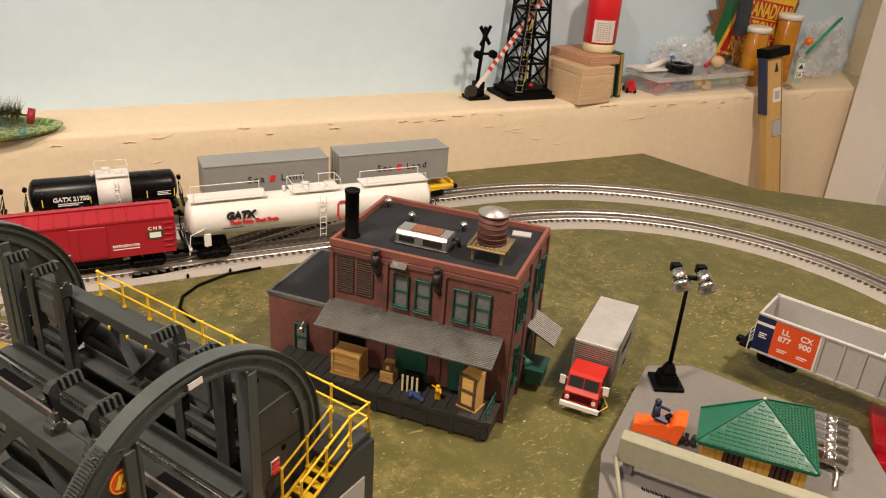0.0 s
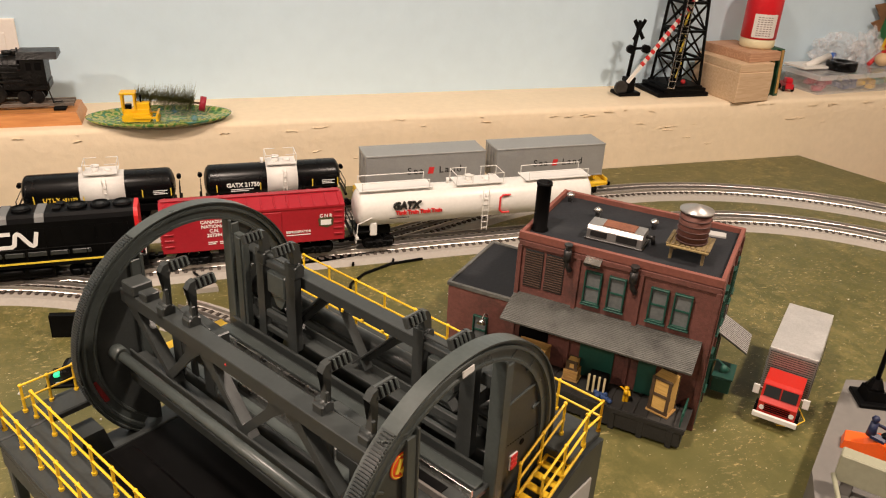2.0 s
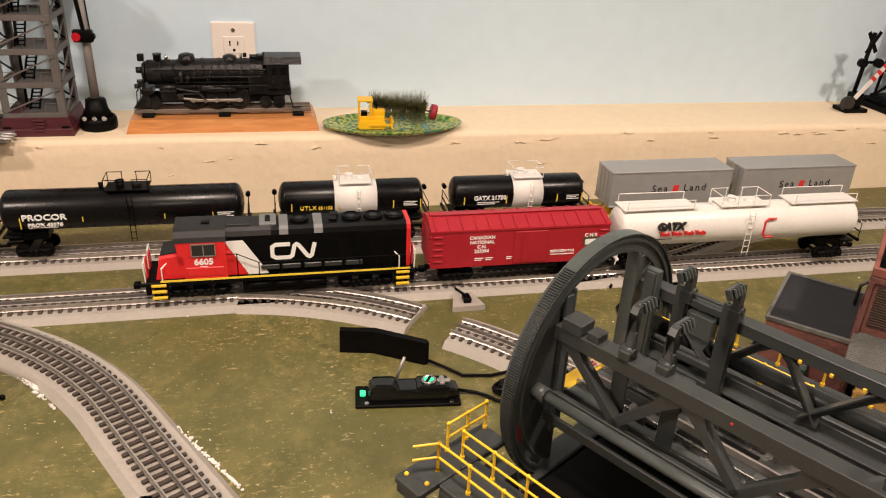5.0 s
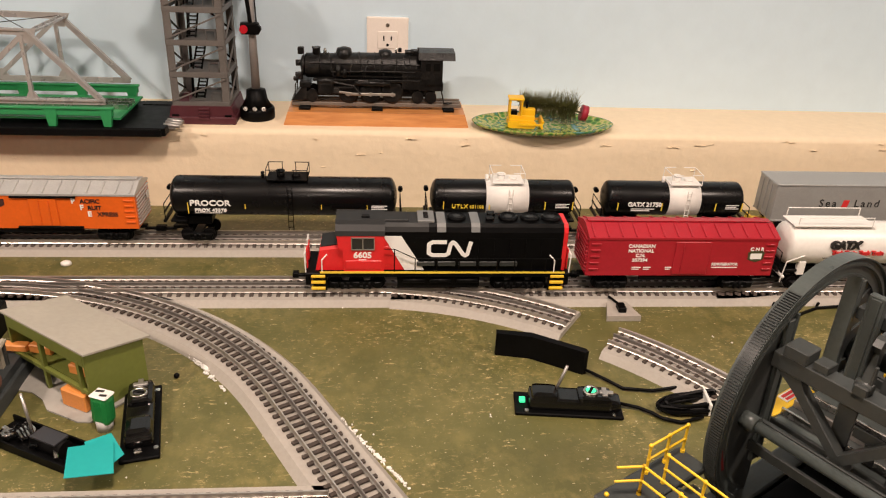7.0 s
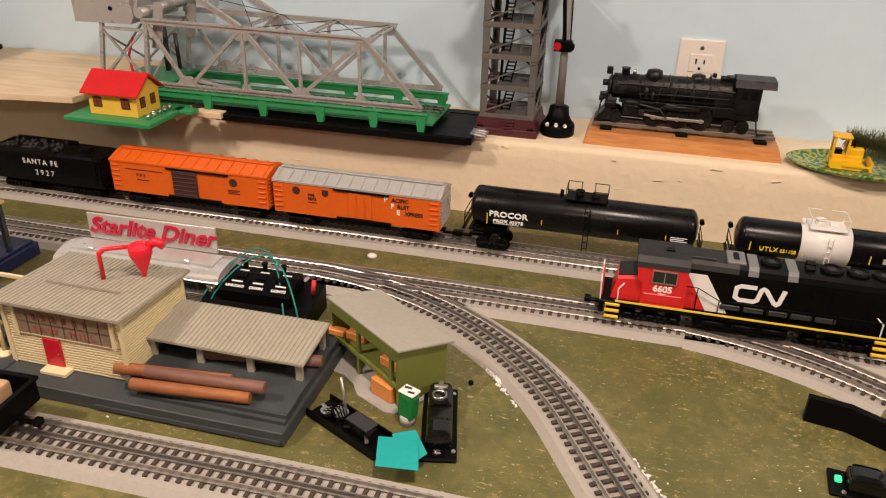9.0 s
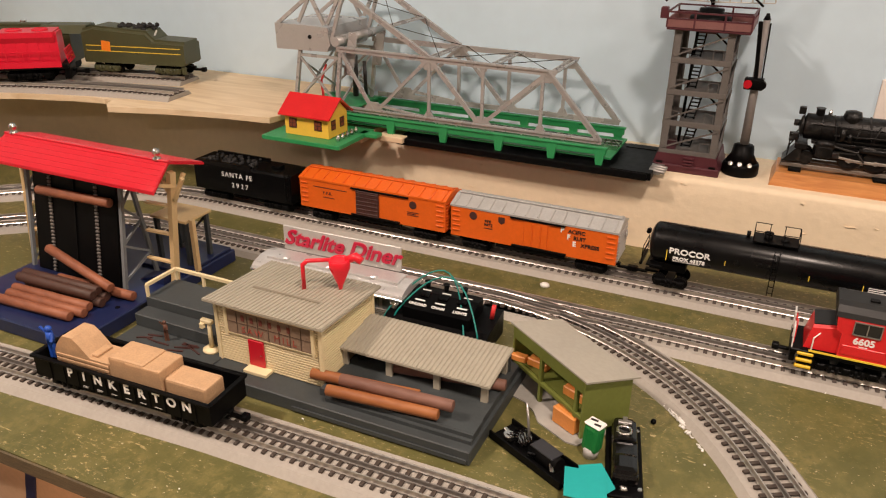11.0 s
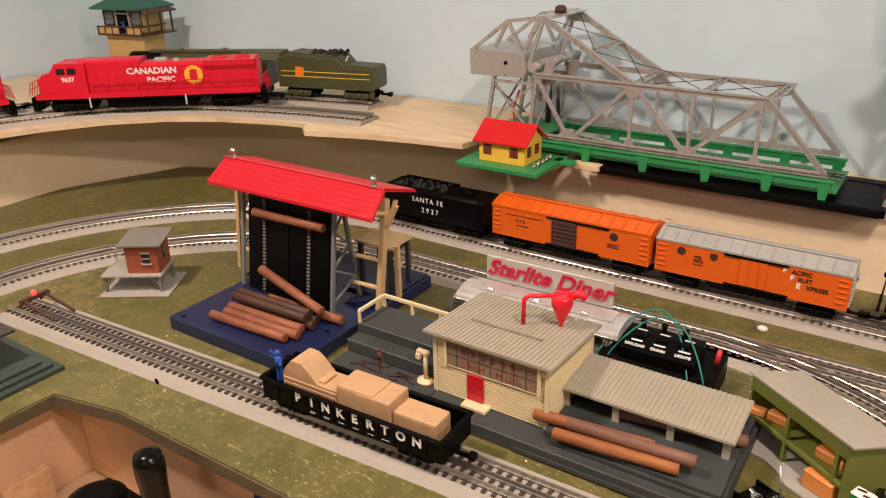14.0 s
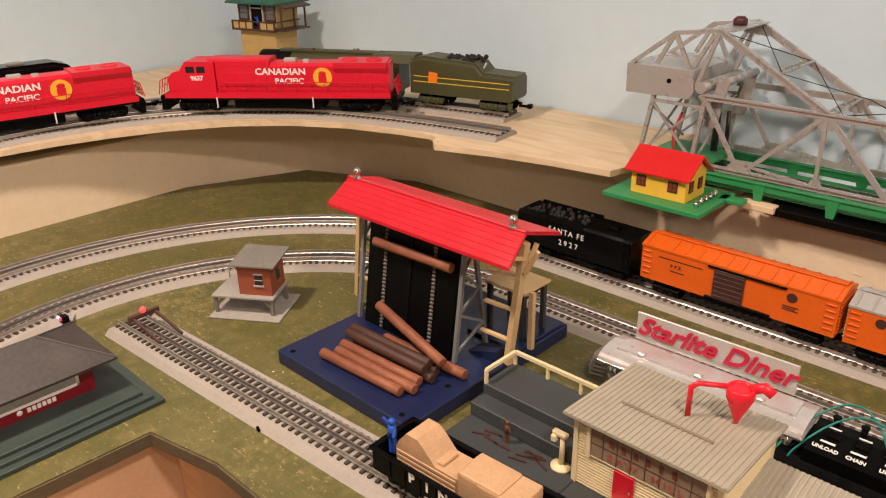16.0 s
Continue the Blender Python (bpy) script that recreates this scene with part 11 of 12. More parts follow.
def glue_bottle():
    t = thing("glue_bottle", "red and white squeeze bottle of glue", "bottle", pose(1.152, 1.540, 0.2263, 0, 0, 22) @ Matrix.Scale(1.08, 4))
    part("body", Mesh().lathe([(0.030, 0.0), (0.033, 0.004), (0.033, 0.016), (0.0315, 0.018)], (0, 0, 0), 28), surf("pale_yellow_plastic", (0.74, 0.66, 0.42), 0.35, var=0.04, scale=30), t)
    part("label_band", Mesh().lathe([(0.0312, 0.018), (0.0335, 0.019), (0.0335, 0.115), (0.030, 0.125)], (0, 0, 0), 28), surf("red_label", (0.66, 0.012, 0.02), 0.4, var=0.05, scale=30), t, "red printed label")
    for w0, z, h, mat, dx in ((0.030, 0.050, 0.050, surf("label_white", (0.70, 0.66, 0.62), 0.5), 0.004),):
        b = Mesh()
        seg = 8
        for i in range(seg):
            a0 = -3.05 + 1.35 * i / seg
            a1 = -3.05 + 1.35 * (i + 1) / seg
            q = [b.bm.verts.new((0.0338 * math.cos(a), 0.0338 * math.sin(a), zz)) for a, zz in ((a0, 0.022), (a1, 0.022), (a1, 0.066), (a0, 0.066))]
            b.bm.faces.new(q)
        part("label_panel", b, mat, t, "pale label panel")
    b = Mesh()
    for k in range(9):
        z = 0.060 - 0.0042 * k
        for j in range(5):
            a = -2.78 + 0.18 * j
            b.box((0.0339 * math.cos(a), 0.0339 * math.sin(a), z), (0.0040, 0.0006, 0.0013), rz=math.degrees(a) + 90)
    part("small_print", b, surf("label_print", (0.20, 0.14, 0.13), 0.6), t)
    part("cap", Mesh().lathe([(0.016, 0.125), (0.016, 0.140), (0.008, 0.150), (0.004, 0.165)], (0, 0, 0), 18), surf("orange_cap", (0.80, 0.20, 0.03), 0.4), t)


glue_bottle()
# two dark green booklets standing upright beside the blocks
for k, (x, lean) in enumerate(((1.178, -3), (1.199, -4))):
    t = thing("folding_rule", "dark green upright bound booklet beside the wood blocks", "booklet", pose(x, 1.520, 0.1277, 0, lean, 0), "booklets")
    part("cover", Mesh().box((0, 0, 0.050), (0.012, 0.036, 0.100), 0.001), surf("dark_green_cover", (0.020, 0.075, 0.035), 0.5, var=0.1, scale=40), t)
    part("page_block", Mesh().box((0, -0.0185, 0.052), (0.006, 0.0015, 0.092)), CRATE, t)
t = thing("toy_car", "tiny red toy car beside the booklets", "toy car", pose(1.262, 1.545, 0.1277, 0, 0, 70))
part("body", Mesh().box((0, 0, 0.012), (0.040, 0.018, 0.012), 0.002).box((-0.004, 0, 0.023), (0.020, 0.015, 0.012), 0.003), TOY_RED, t)
for x in (-0.013, 0.013):
    for s in (-1, 1):
        part("wheel", Mesh().cyl((x, s * 0.008, 0.0062), (x, s * 0.0115, 0.0062), 0.0062, 12), BLACK, t)

# clear bin with odds and ends
CLEAR = film("clear_plastic", (0.80, 0.81, 0.82), 0.14, 0.05, 20)
LID = film("milky_clear_lid", (0.80, 0.80, 0.80), 0.30, 0.10, 14)
t = thing("plastic_bin", "shallow clear plastic bin full of small parts", "bin", pose(1.452, 1.557, 0.1277, 0, 0, 4.5))
b = Mesh()
for s in (-1, 1):
    b.box((s * 0.150, 0, 0.019), (0.003, 0.100, 0.038), 0.0008).box((0, s * 0.050, 0.019), (0.303, 0.003, 0.038), 0.0008)
b.box((0, 0, 0.0015), (0.300, 0.100, 0.003))
part("tray", b, CLEAR, t)
part("lid", Mesh().box((0, 0, 0.0420), (0.320, 0.112, 0.0030), 0.001).box((0, -0.0560, 0.0375), (0.320, 0.003, 0.010), 0.0008).box((-0.160, 0, 0.0375), (0.003, 0.112, 0.010), 0.0008), LID, t)
for k, (x, c, w) in enumerate(((-0.105, (0.45, 0.03, 0.07), 0.060), (-0.035, (0.05, 0.06, 0.16), 0.050), (0.015, (0.70, 0.42, 0.02), 0.045), (0.065, (0.12, 0.30, 0.22), 0.040), (0.115, (0.40, 0.42, 0.12), 0.040))):
    b = Mesh()
    for j in range(10):
        b.box((x + random.uniform(-w / 2, w / 2), random.uniform(-0.038, 0.038), random.uniform(0.008, 0.022)), (random.uniform(0.012, 0.026), 0.016, 0.010), 0.002, rz=random.uniform(0, 90))
    part("small_part", b, surf("bin_part", c, 0.5, var=0.1, scale=60), t)

t = thing("tape_roll", "roll of black electrical tape lying on the bin", "tape", pose(1.398, 1.540, 0.1716))
part("roll", Mesh().lathe([(0.016, 0.0), (0.032, 0.0), (0.033, 0.002), (0.033, 0.017), (0.032, 0.019), (0.016, 0.019), (0.016, 0.0005)], (0, 0, 0), 28), BLACK_GLOSS, t)
t = thing("glue_tube", "white paste tube with a blue cap on the bin", "tube", pose(1.359, 1.568, 0.1850, 0, -8, 14))
part("tube", Mesh().cyl((-0.050, 0, 0), (0.034, 0, 0.004), 0.0065, 12, 0.0085), WHITE, t)
part("cap", Mesh().cyl((0.034, 0, 0.004), (0.052, 0, 0.0045), 0.0065, 12), surf("blue_cap", (0.02, 0.12, 0.50), 0.4), t)
solo("paper_leaflet", Mesh().box((0, 0, 0.004), (0.130, 0.060, 0.005), 0.0008, ry=2), WHITE, "folded white leaflets lying on the bin", "paper", m=pose(1.349, 1.570, 0.1722, 0, 0, 8))
solo("wooden_ball", Mesh().ball((0, 0, 0.015), 0.0175, (1, 1, 0.86), 16), MAST, "peach coloured ball on the bin", "ball", m=pose(1.536, 1.560, 0.1722))
t = thing("red_pliers", "pliers with red handles on the bin", "tool", pose(1.565, 1.588, 0.1800, 0, -14, 12))
part("handle", Mesh().tube([(-0.05, 0.0, 0.006), (-0.01, 0.004, 0.014), (0.016, 0.001, 0.018)], 0.005, 8), RED_INK, t)
part("jaw", Mesh().cyl((0.016, 0.001, 0.018), (0.042, 0, 0.021), 0.004, 8, 0.002), STEEL, t)


def crumpled_bag(label, m, sx, sy, sz, seed, material):
    b = Mesh()
    bmesh.ops.create_icosphere(b.bm, subdivisions=4, radius=1.0)
    for v in b.bm.verts:
        p = v.co.copy()
        n = noise.noise(p * 2.3 + Vector((seed, 0, 0))) * 0.35 + noise.noise(p * 6.1 + Vector((0, seed, 0))) * 0.16
        crease = abs(noise.noise(p * 4.2 + Vector((0, 0, seed)))) ** 0.6 * 0.30
        v.co = p * (0.95 + n - crease)
        v.co.x *= sx
        v.co.y *= sy
        v.co.z = max(v.co.z, -0.75) * sz
    return solo("plastic_bag", b, material, label, "bag", m=m)


BAG = film("crinkled_bag_film", (0.86, 0.86, 0.88), 0.08, 0.34, 55)
crumpled_bag("crumpled clear plastic bag on the bin", pose(1.425, 1.592, 0.2040), 0.080, 0.028, 0.044, 3.0, BAG)
crumpled_bag("small clear zip bag leaning on the tin sign", pose(1.512, 1.590, 0.2080), 0.040, 0.024, 0.048, 8.0, BAG)
crumpled_bag("clear bag with orange bits on the ledge", pose(1.925, 1.580, 0.2020), 0.095, 0.036, 0.095, 14.0, BAG)
solo("bag_zip", Mesh().tube([(1.842, 1.560, 0.200), (1.890, 1.556, 0.252), (1.935, 1.556, 0.292)], 0.0042, 7), surf("green_zip", (0.02, 0.30, 0.14), 0.4), "green zip strip of the plastic bag", "zip strip")
solo("orange_float", Mesh().ball((0, 0, 0), 0.011, seg=12), surf("orange_float", (0.85, 0.20, 0.02), 0.4), "bright orange ball in the bag", "ball", m=pose(1.842, 1.562, 0.232))


def railway_sign():
    t = thing("tin_sign", "leaf-shaped tin railway sign in red, yellow and green", "sign", pose(1.680, 1.613, 0.2400, 0, 8, 0))
    b = Mesh().prism([(-0.112, -0.020), (-0.152, 0.000), (-0.128, 0.012), (-0.160, 0.040), (-0.125, 0.050), (-0.146, 0.085), (-0.115, 0.100), (-0.120, 0.140), (0.100, 0.165), (0.142, 0.100), (0.122, -0.055), (-0.080, -0.070)], "y", 0.002, 0.005)
    part("backing", b, surf("brown_leaf_edge", (0.20, 0.10, 0.045), 0.5, var=0.2, scale=40), t)
    part("green_field", Mesh().prism([(-0.118, -0.030), (-0.108, 0.140), (-0.035, 0.150), (-0.098, -0.045)], "y", 0.0005, 0.0022), surf("sign_green", (0.02, 0.15, 0.06), 0.4), t)
    part("yellow_field", Mesh().prism([(-0.101, -0.055), (-0.046, 0.135), (0.132, 0.135), (0.115, -0.060)], "y", -0.0005, 0.0014), surf("sign_yellow", (0.80, 0.50, 0.03), 0.4), t)
    r = part("red_field", Mesh().prism([(-0.088, -0.048), (-0.049, 0.090), (0.122, 0.090), (0.105, -0.050)], "y", -0.0016, 0.0), surf("sign_red", (0.48, 0.02, 0.02), 0.4), t)
    part("yellow_rule", Mesh().box((0.030, -0.0018, 0.0455), (0.150, 0.0010, 0.003)).box((0.020, -0.0018, -0.0035), (0.160, 0.0010, 0.003)), YELLOW_INK, t)
    for txt, x, z in (("CANADIAN", 0.038, 0.0655), ("NATIONAL", 0.024, 0.0195), ("RAILWAYS", 0.008, -0.028)):
        sign(r, txt, 0.050, YELLOW_INK, front(x, -0.0021, z, 0, 0.60, 1.0), name="sign_letters", bold=0.0012)


railway_sign()
AMBER = surf("amber_bottle", (0.46, 0.19, 0.012), 0.12, var=0.25, scale=60)
for x, y, z, h, rr in ((1.650, 1.558, 0.1277, 0.145, 0.0275), (1.774, 1.578, 0.1277, 0.172, 0.0285)):
    t = thing("pill_bottle", "amber pill bottle with a white cap", "bottle", pose(x, y, z), "pill bottles")
    part("body", Mesh().lathe([(rr * 0.95, 0.0), (rr, 0.003), (rr, h - 0.016), (rr * 0.9, h - 0.012)], (0, 0, 0), 24), AMBER, t, "amber plastic body")
    part("cap", Mesh().lathe([(rr * 1.1, h - 0.014), (rr * 1.1, h - 0.001), (rr, h)], (0, 0, 0), 24), WHITE, t)
t = thing("putty_knife", "putty knife with a dark handle standing against the sign", "tool", pose(1.630, 1.588, 0.1277, 3, -8, 0))
part("blade", Mesh().box((0, 0, 0.045), (0.026, 0.002, 0.130), 0.0006), STEEL, t)
part("handle", Mesh().box((0.002, 0, 0.185), (0.036, 0.020, 0.130), 0.007), surf("dark_blue_handle", (0.03, 0.035, 0.05), 0.5), t)
# four-foot level that stands on the floor and leans on the ledge
t = thing("spirit_level", "yellow wooden spirit level leaning upright with a blue edge", "spirit level", pose(1.768, 1.276, -0.900, -8.8, -8.8, 0))
part("beam", Mesh().box((0, 0, 0.575), (0.050, 0.024, 1.150), 0.0015), surf("yellow_level_wood", (0.55, 0.34, 0.11), 0.4, var=0.1, scale=30, stretch=(4, 4, 0.3)), t)
part("edge_strip", Mesh().box((-0.0265, 0, 1.080), (0.0060, 0.026, 0.135), 0.0008), surf("navy_tape", (0.02, 0.030, 0.075), 0.5), t, "dark blue painted edge")
part("end_cap", Mesh().box((0.006, 0, 1.158), (0.066, 0.040, 0.022), 0.002), BLACK, t)
part("price_label", Mesh().box((0.006, -0.0126, 1.056), (0.024, 0.0010, 0.034)), WHITE, t)
part("label_bar", Mesh().box((0.006, -0.0133, 1.056), (0.015, 0.0006, 0.020)), GREY_LT, t)
part("vial_window", Mesh().box((0.006, -0.0124, 0.976), (0.030, 0.0016, 0.040), 0.004), GREY_LT, t)
part("arrow_mark", Mesh().prism([(-0.002, 1.112), (0.010, 1.112), (0.004, 1.134)], "y", -0.0132, -0.0122), BLACK_INK, t)
part("groove", Mesh().box((0.0205, -0.0122, 0.575), (0.0030, 0.0010, 1.14)), surf("dark_groove", (0.26, 0.15, 0.05), 0.5), t)
t = thing("blister_card", "pale green hardware card hanging over the ledge", "card", pose(1.712, 1.462, 0.180))
part("card", Mesh().box((0, 0, 0.0), (0.030, 0.003, 0.060), 0.0006), surf("pale_green_card", (0.36, 0.48, 0.38), 0.5), t)
part("panel", Mesh().box((0.002, -0.002, 0.002), (0.024, 0.001, 0.036)), WHITE_INK, t)
sign(t, "1¼\"", 0.016, BLACK_INK, front(0.002, -0.0029, -0.008))
part("peak_mark", Mesh().prism([(-0.008, 0.006), (0.011, 0.006), (0.002, 0.018)], "y", -0.0031, -0.0025), GREY_PL, t)


# ---------------------------------------------------------------- trains on the upper shelf
def cp_loco(m, label):
    lo = thing("diesel_locomotive", label, "locomotive", m, "red diesels on the shelf")
    h, w = 0.205, 0.029
    part("frame", Mesh().box((0, 0, 0.0405), (0.392, 0.060, 0.008), 0.001).box((0, 0, 0.031), (0.15, 0.044, 0.018), 0.002), BLACK, lo)
    part("body", Mesh().prism([(-0.023, 0.0445), (0.023, 0.0445), (0.023, 0.090), (0.018, 0.0945), (-0.018, 0.0945), (-0.023, 0.090)], "x", -0.110, 0.186), CP_RED, lo)
    part("sill", Mesh().box((0, -0.0302, 0.0445), (0.375, 0.0014, 0.0090)).box((0, 0.0302, 0.0445), (0.375, 0.0014, 0.0090)), CP_RED, lo)
    part("cab", Mesh().prism([(-0.157, 0.0445), (-0.100, 0.0445), (-0.100, 0.0985), (-0.148, 0.0985), (-0.157, 0.086)], "y", -w, w), CP_RED, lo)
    part("nose", Mesh().prism([(-0.182, 0.0445), (-0.156, 0.0445), (-0.156, 0.084), (-0.174, 0.080), (-0.182, 0.070)], "y", -0.023, 0.023), CP_RED, lo)
    part("raised_hood", Mesh().prism([(-0.0235, 0.090), (0.0235, 0.090), (0.0235, 0.0985), (0.019, 0.1015), (-0.019, 0.1015), (-0.0235, 0.0985)], "x", -0.112, -0.010), CP_RED, lo)
    part("flared_radiator", Mesh().prism([(-0.023, 0.078), (0.023, 0.078), (0.0285, 0.088), (0.0285, 0.0965), (-0.0285, 0.0965), (-0.0285, 0.088)], "x", 0.096, 0.182), CP_RED, lo)
    b = Mesh().box((-0.140, -w - 0.0003, 0.0860), (0.014, 0.001, 0.010), 0.0003).box((-0.122, -w - 0.0003, 0.0860), (0.014, 0.001, 0.010), 0.0003)
    part("cab_window", b, GLASS_DARK, lo)
    b = Mesh()
    for k in range(16):
        b.box((-0.092 + 0.0172 * k, -0.0233, 0.066), (0.0145, 0.0008, 0.030), 0.0002)
    part("hood_door", b, CP_RED, lo)
    sign(lo, "CANADIAN", 0.0142, WHITE_INK, front(0.008, -0.0240, 0.0815, sx=1.12), bold=0.0004)
    sign(lo, "PACIFIC", 0.0120, WHITE_INK, front(0.022, -0.0240, 0.0665, sx=1.12), bold=0.0003)
    sign(lo, "9637", 0.0105, WHITE_INK, front(-0.130, -w - 0.0004, 0.0720), bold=0.0003)
    part("emblem", Mesh().cyl((0.077, -0.0236, 0.0730), (0.077, -0.0248, 0.0730), 0.0155, 28), GOLD, lo, "round golden emblem")
    part("emblem_mark", Mesh().box((0.077, -0.0251, 0.0705), (0.013, 0.0006, 0.011), 0.0003).ball((0.077, -0.0250, 0.079), 0.005, (1.3, 0.08, 0.8), 8), CP_RED, lo)
    b = Mesh()
    for x, rr in ((0.118, 0.013), (0.158, 0.013)):
        b.lathe([(rr, 0.0955), (rr, 0.0985), (rr - 0.002, 0.099), (rr - 0.003, 0.0975)], (x, 0, 0), 18)
    part("roof_fan", b, CP_RED, lo)
    part("roof_detail", Mesh().box((0.020, 0, 0.097), (0.020, 0.012, 0.006), 0.001).box((0.048, -0.008, 0.0965), (0.010, 0.006, 0.006), 0.001), GREY_LT, lo)
    b = Mesh()
    for s in (-1, 1):
        for k in range(12):
            b.cyl((-0.094 + 0.0250 * k, s * 0.0298, 0.045), (-0.094 + 0.0250 * k, s * 0.0298, 0.0655), 0.0007, 5)
        b.cyl((-0.094, s * 0.0298, 0.0655), (0.186, s * 0.0298, 0.0655), 0.0008, 5)
    part("handrail", b, CP_RED, lo)
    for s in (-1, 1):
        x = s * 0.193
        b = Mesh()
        for k in range(6):
            b.cyl((x + s * 0.006, -0.026 + 0.0104 * k, 0.045), (x + s * 0.001, -0.026 + 0.0104 * k, 0.068), 0.0008, 5)
        b.cyl((x + s * 0.001, -0.026, 0.068), (x + s * 0.001, 0.026, 0.068), 0.0009, 5).cyl((x + s * 0.003, -0.026, 0.057), (x + s * 0.003, 0.026, 0.057), 0.0007, 5)
        part("end_railing", b, CP_RED, lo)
        part("pilot", Mesh().box((x, 0, 0.030), (0.010, 0.052, 0.022), 0.002), BLACK, lo)
        part("grab_post", Mesh().cyl((s * 0.080 - 0.02, -0.031, 0.024), (s * 0.080 - 0.02, -0.031, 0.042), 0.0013, 6), WHITE, lo)
    diesel_common(lo, h, 0.045, 3, 0.135, BLACK)


LARGER = pose(0, 0, -0.0021) @ Matrix.Scale(1.13, 4)
GROWN = pose(0, 0, -0.0026) @ Matrix.Scale(1.17, 4)
cp_loco(pose(-1.957, 1.234, 0.165, 0, 0, 39.1) @ GROWN, "bright red diesel locomotive with white letters and a golden emblem")
cp_loco(pose(-2.192, 0.812, 0.165, 0, 0, 80) @ GROWN, "second bright red diesel locomotive coupled behind the first")


def olive_tender(m):
    t = thing("coal_tender", "olive green streamlined tender with yellow lines", "tender", m)
    h, w = 0.098, 0.029
    b = Mesh().prism([(-h, 0.036), (h - 0.004, 0.036), (h, 0.040), (h, 0.078), (h * 0.42, 0.080), (h * 0.28, 0.094), (-h * 0.75, 0.100), (-h, 0.094)], "y", -w, w)
    bmesh.ops.bevel(b.bm, geom=[e for e in b.bm.edges if abs(e.verts[0].co.y - e.verts[1].co.y) < 1e-6 and e.verts[0].co.z > 0.06 and e.verts[1].co.z > 0.06], offset=0.006, segments=3, affect="EDGES")
    part("body", b, OLIVE_LOCO, t)
    part("yellow_line", Mesh().box((0, -w - 0.0002, 0.066), (h * 1.86, 0.0008, 0.0012)).box((0, -w - 0.0002, 0.057), (h * 1.86, 0.0008, 0.0012)), YELLOW_INK, t)
    part("orange_panel", Mesh().box((-0.052, -w - 0.0004, 0.0660), (0.017, 0.0012, 0.017), ry=6), surf("orange_emblem", (0.85, 0.22, 0.015), 0.45), t)
    b = Mesh()
    for k in range(40):
        b.ball((random.uniform(-h * 0.35, h * 0.30), random.uniform(-0.016, 0.016), random.uniform(0.094, 0.100)), random.uniform(0.003, 0.005), seg=6)
    part("coal", b, COAL, t)
    part("hatch_lever", Mesh().box((h * 0.40, -0.012, 0.090), (0.002, 0.003, 0.010), ry=30), WHITE, t)
    part("step", Mesh().box((h - 0.006, -0.024, 0.028), (0.008, 0.006, 0.014), 0.001), OLIVE_LOCO, t)
    for s in (-1, 1):
        bogie(t, s * 0.060, 3, 0.020, OLIVE_LOCO)
    coupler(t, h, 1)


def olive_loco(m):
    t = thing("steam_locomotive", "olive green streamlined steam locomotive with yellow lines", "locomotive", m)
    part("boiler", Mesh().lathe([(0.012, -0.165), (0.022, -0.160), (0.0245, -0.150), (0.0255, 0.06), (0.0255, 0.075)], (0, 0, 0.0700), 28, "x"), OLIVE_LOCO, t)
    part("smokebox", Mesh().lathe([(0.0258, -0.158), (0.0262, -0.150), (0.0262, -0.095), (0.0258, -0.094)], (0, 0, 0.0700), 28, "x"), BLACK_MATT, t)
    part("casing", Mesh().box((-0.02, 0, 0.0965), (0.20, 0.018, 0.006), 0.002), OLIVE_LOCO, t)
    part("skirt", Mesh().box((-0.02, -0.0275, 0.050), (0.24, 0.002, 0.018), 0.0006).box((-0.02, 0.0275, 0.050), (0.24, 0.002, 0.018), 0.0006), OLIVE_LOCO, t)
    part("yellow_line", Mesh().box((-0.02, -0.0288, 0.0575), (0.24, 0.0006, 0.0012)).box((0.105, -0.0292, 0.048), (0.04, 0.0006, 0.0012)), YELLOW_INK, t)
    cab = part("cab", Mesh().prism([(-0.028, 0.034), (0.028, 0.034), (0.028, 0.086), (0.018, 0.0955), (-0.018, 0.0955), (-0.028, 0.086)], "x", 0.075, 0.122), OLIVE_LOCO, t)
    part("cab_roof", Mesh().prism([(-0.031, 0.085), (0.031, 0.085), (0.019, 0.098), (-0.019, 0.098)], "x", 0.070, 0.150), OLIVE_LOCO, cab)
    part("cab_window", Mesh().box((0.098, -0.0284, 0.072), (0.024, 0.001, 0.014)), RED_INK, cab)
    part("window_bar", Mesh().box((0.098, -0.0292, 0.072), (0.0015, 0.001, 0.014)).box((0.098, -0.0292, 0.072), (0.024, 0.001, 0.0015)), WHITE, cab)
    part("frame", Mesh().box((-0.01, 0, 0.028), (0.25, 0.03, 0.018), 0.001), BLACK_MATT, t)
    for x in (-0.07, -0.032, 0.006, 0.044):
        part("driving_wheel", Mesh().lathe([(0.0165, -0.0195), (0.0172, -0.015), (0.008, -0.0145)], (x, 0, 0.0330), 20, "y").lathe([(0.008, 0.0145), (0.0172, 0.015), (0.0165, 0.0195)], (x, 0, 0.0330), 20, "y"), BLACK_MATT, t)
    for x in (-0.115, -0.14, 0.085, 0.105):
        part("small_wheel", Mesh().lathe([(0.0095, -0.0195), (0.0098, -0.015), (0.004, -0.0145)], (x, 0, 0.0255), 16, "y").lathe([(0.004, 0.0145), (0.0098, 0.015), (0.0095, 0.0195)], (x, 0, 0.0255), 16, "y"), BLACK_MATT, t)
    part("whistle", Mesh().box((-0.05, -0.006, 0.101), (0.008, 0.006, 0.004)).box((0.03, 0.004, 0.101), (0.010, 0.006, 0.003)), STEEL, t)


olive_tender(pose(-1.693, 1.484, 0.165, 0, 0, 13.7) @ LARGER)
olive_loco(pose(-1.954, 1.386, 0.165, 0, 0, 26) @ LARGER)


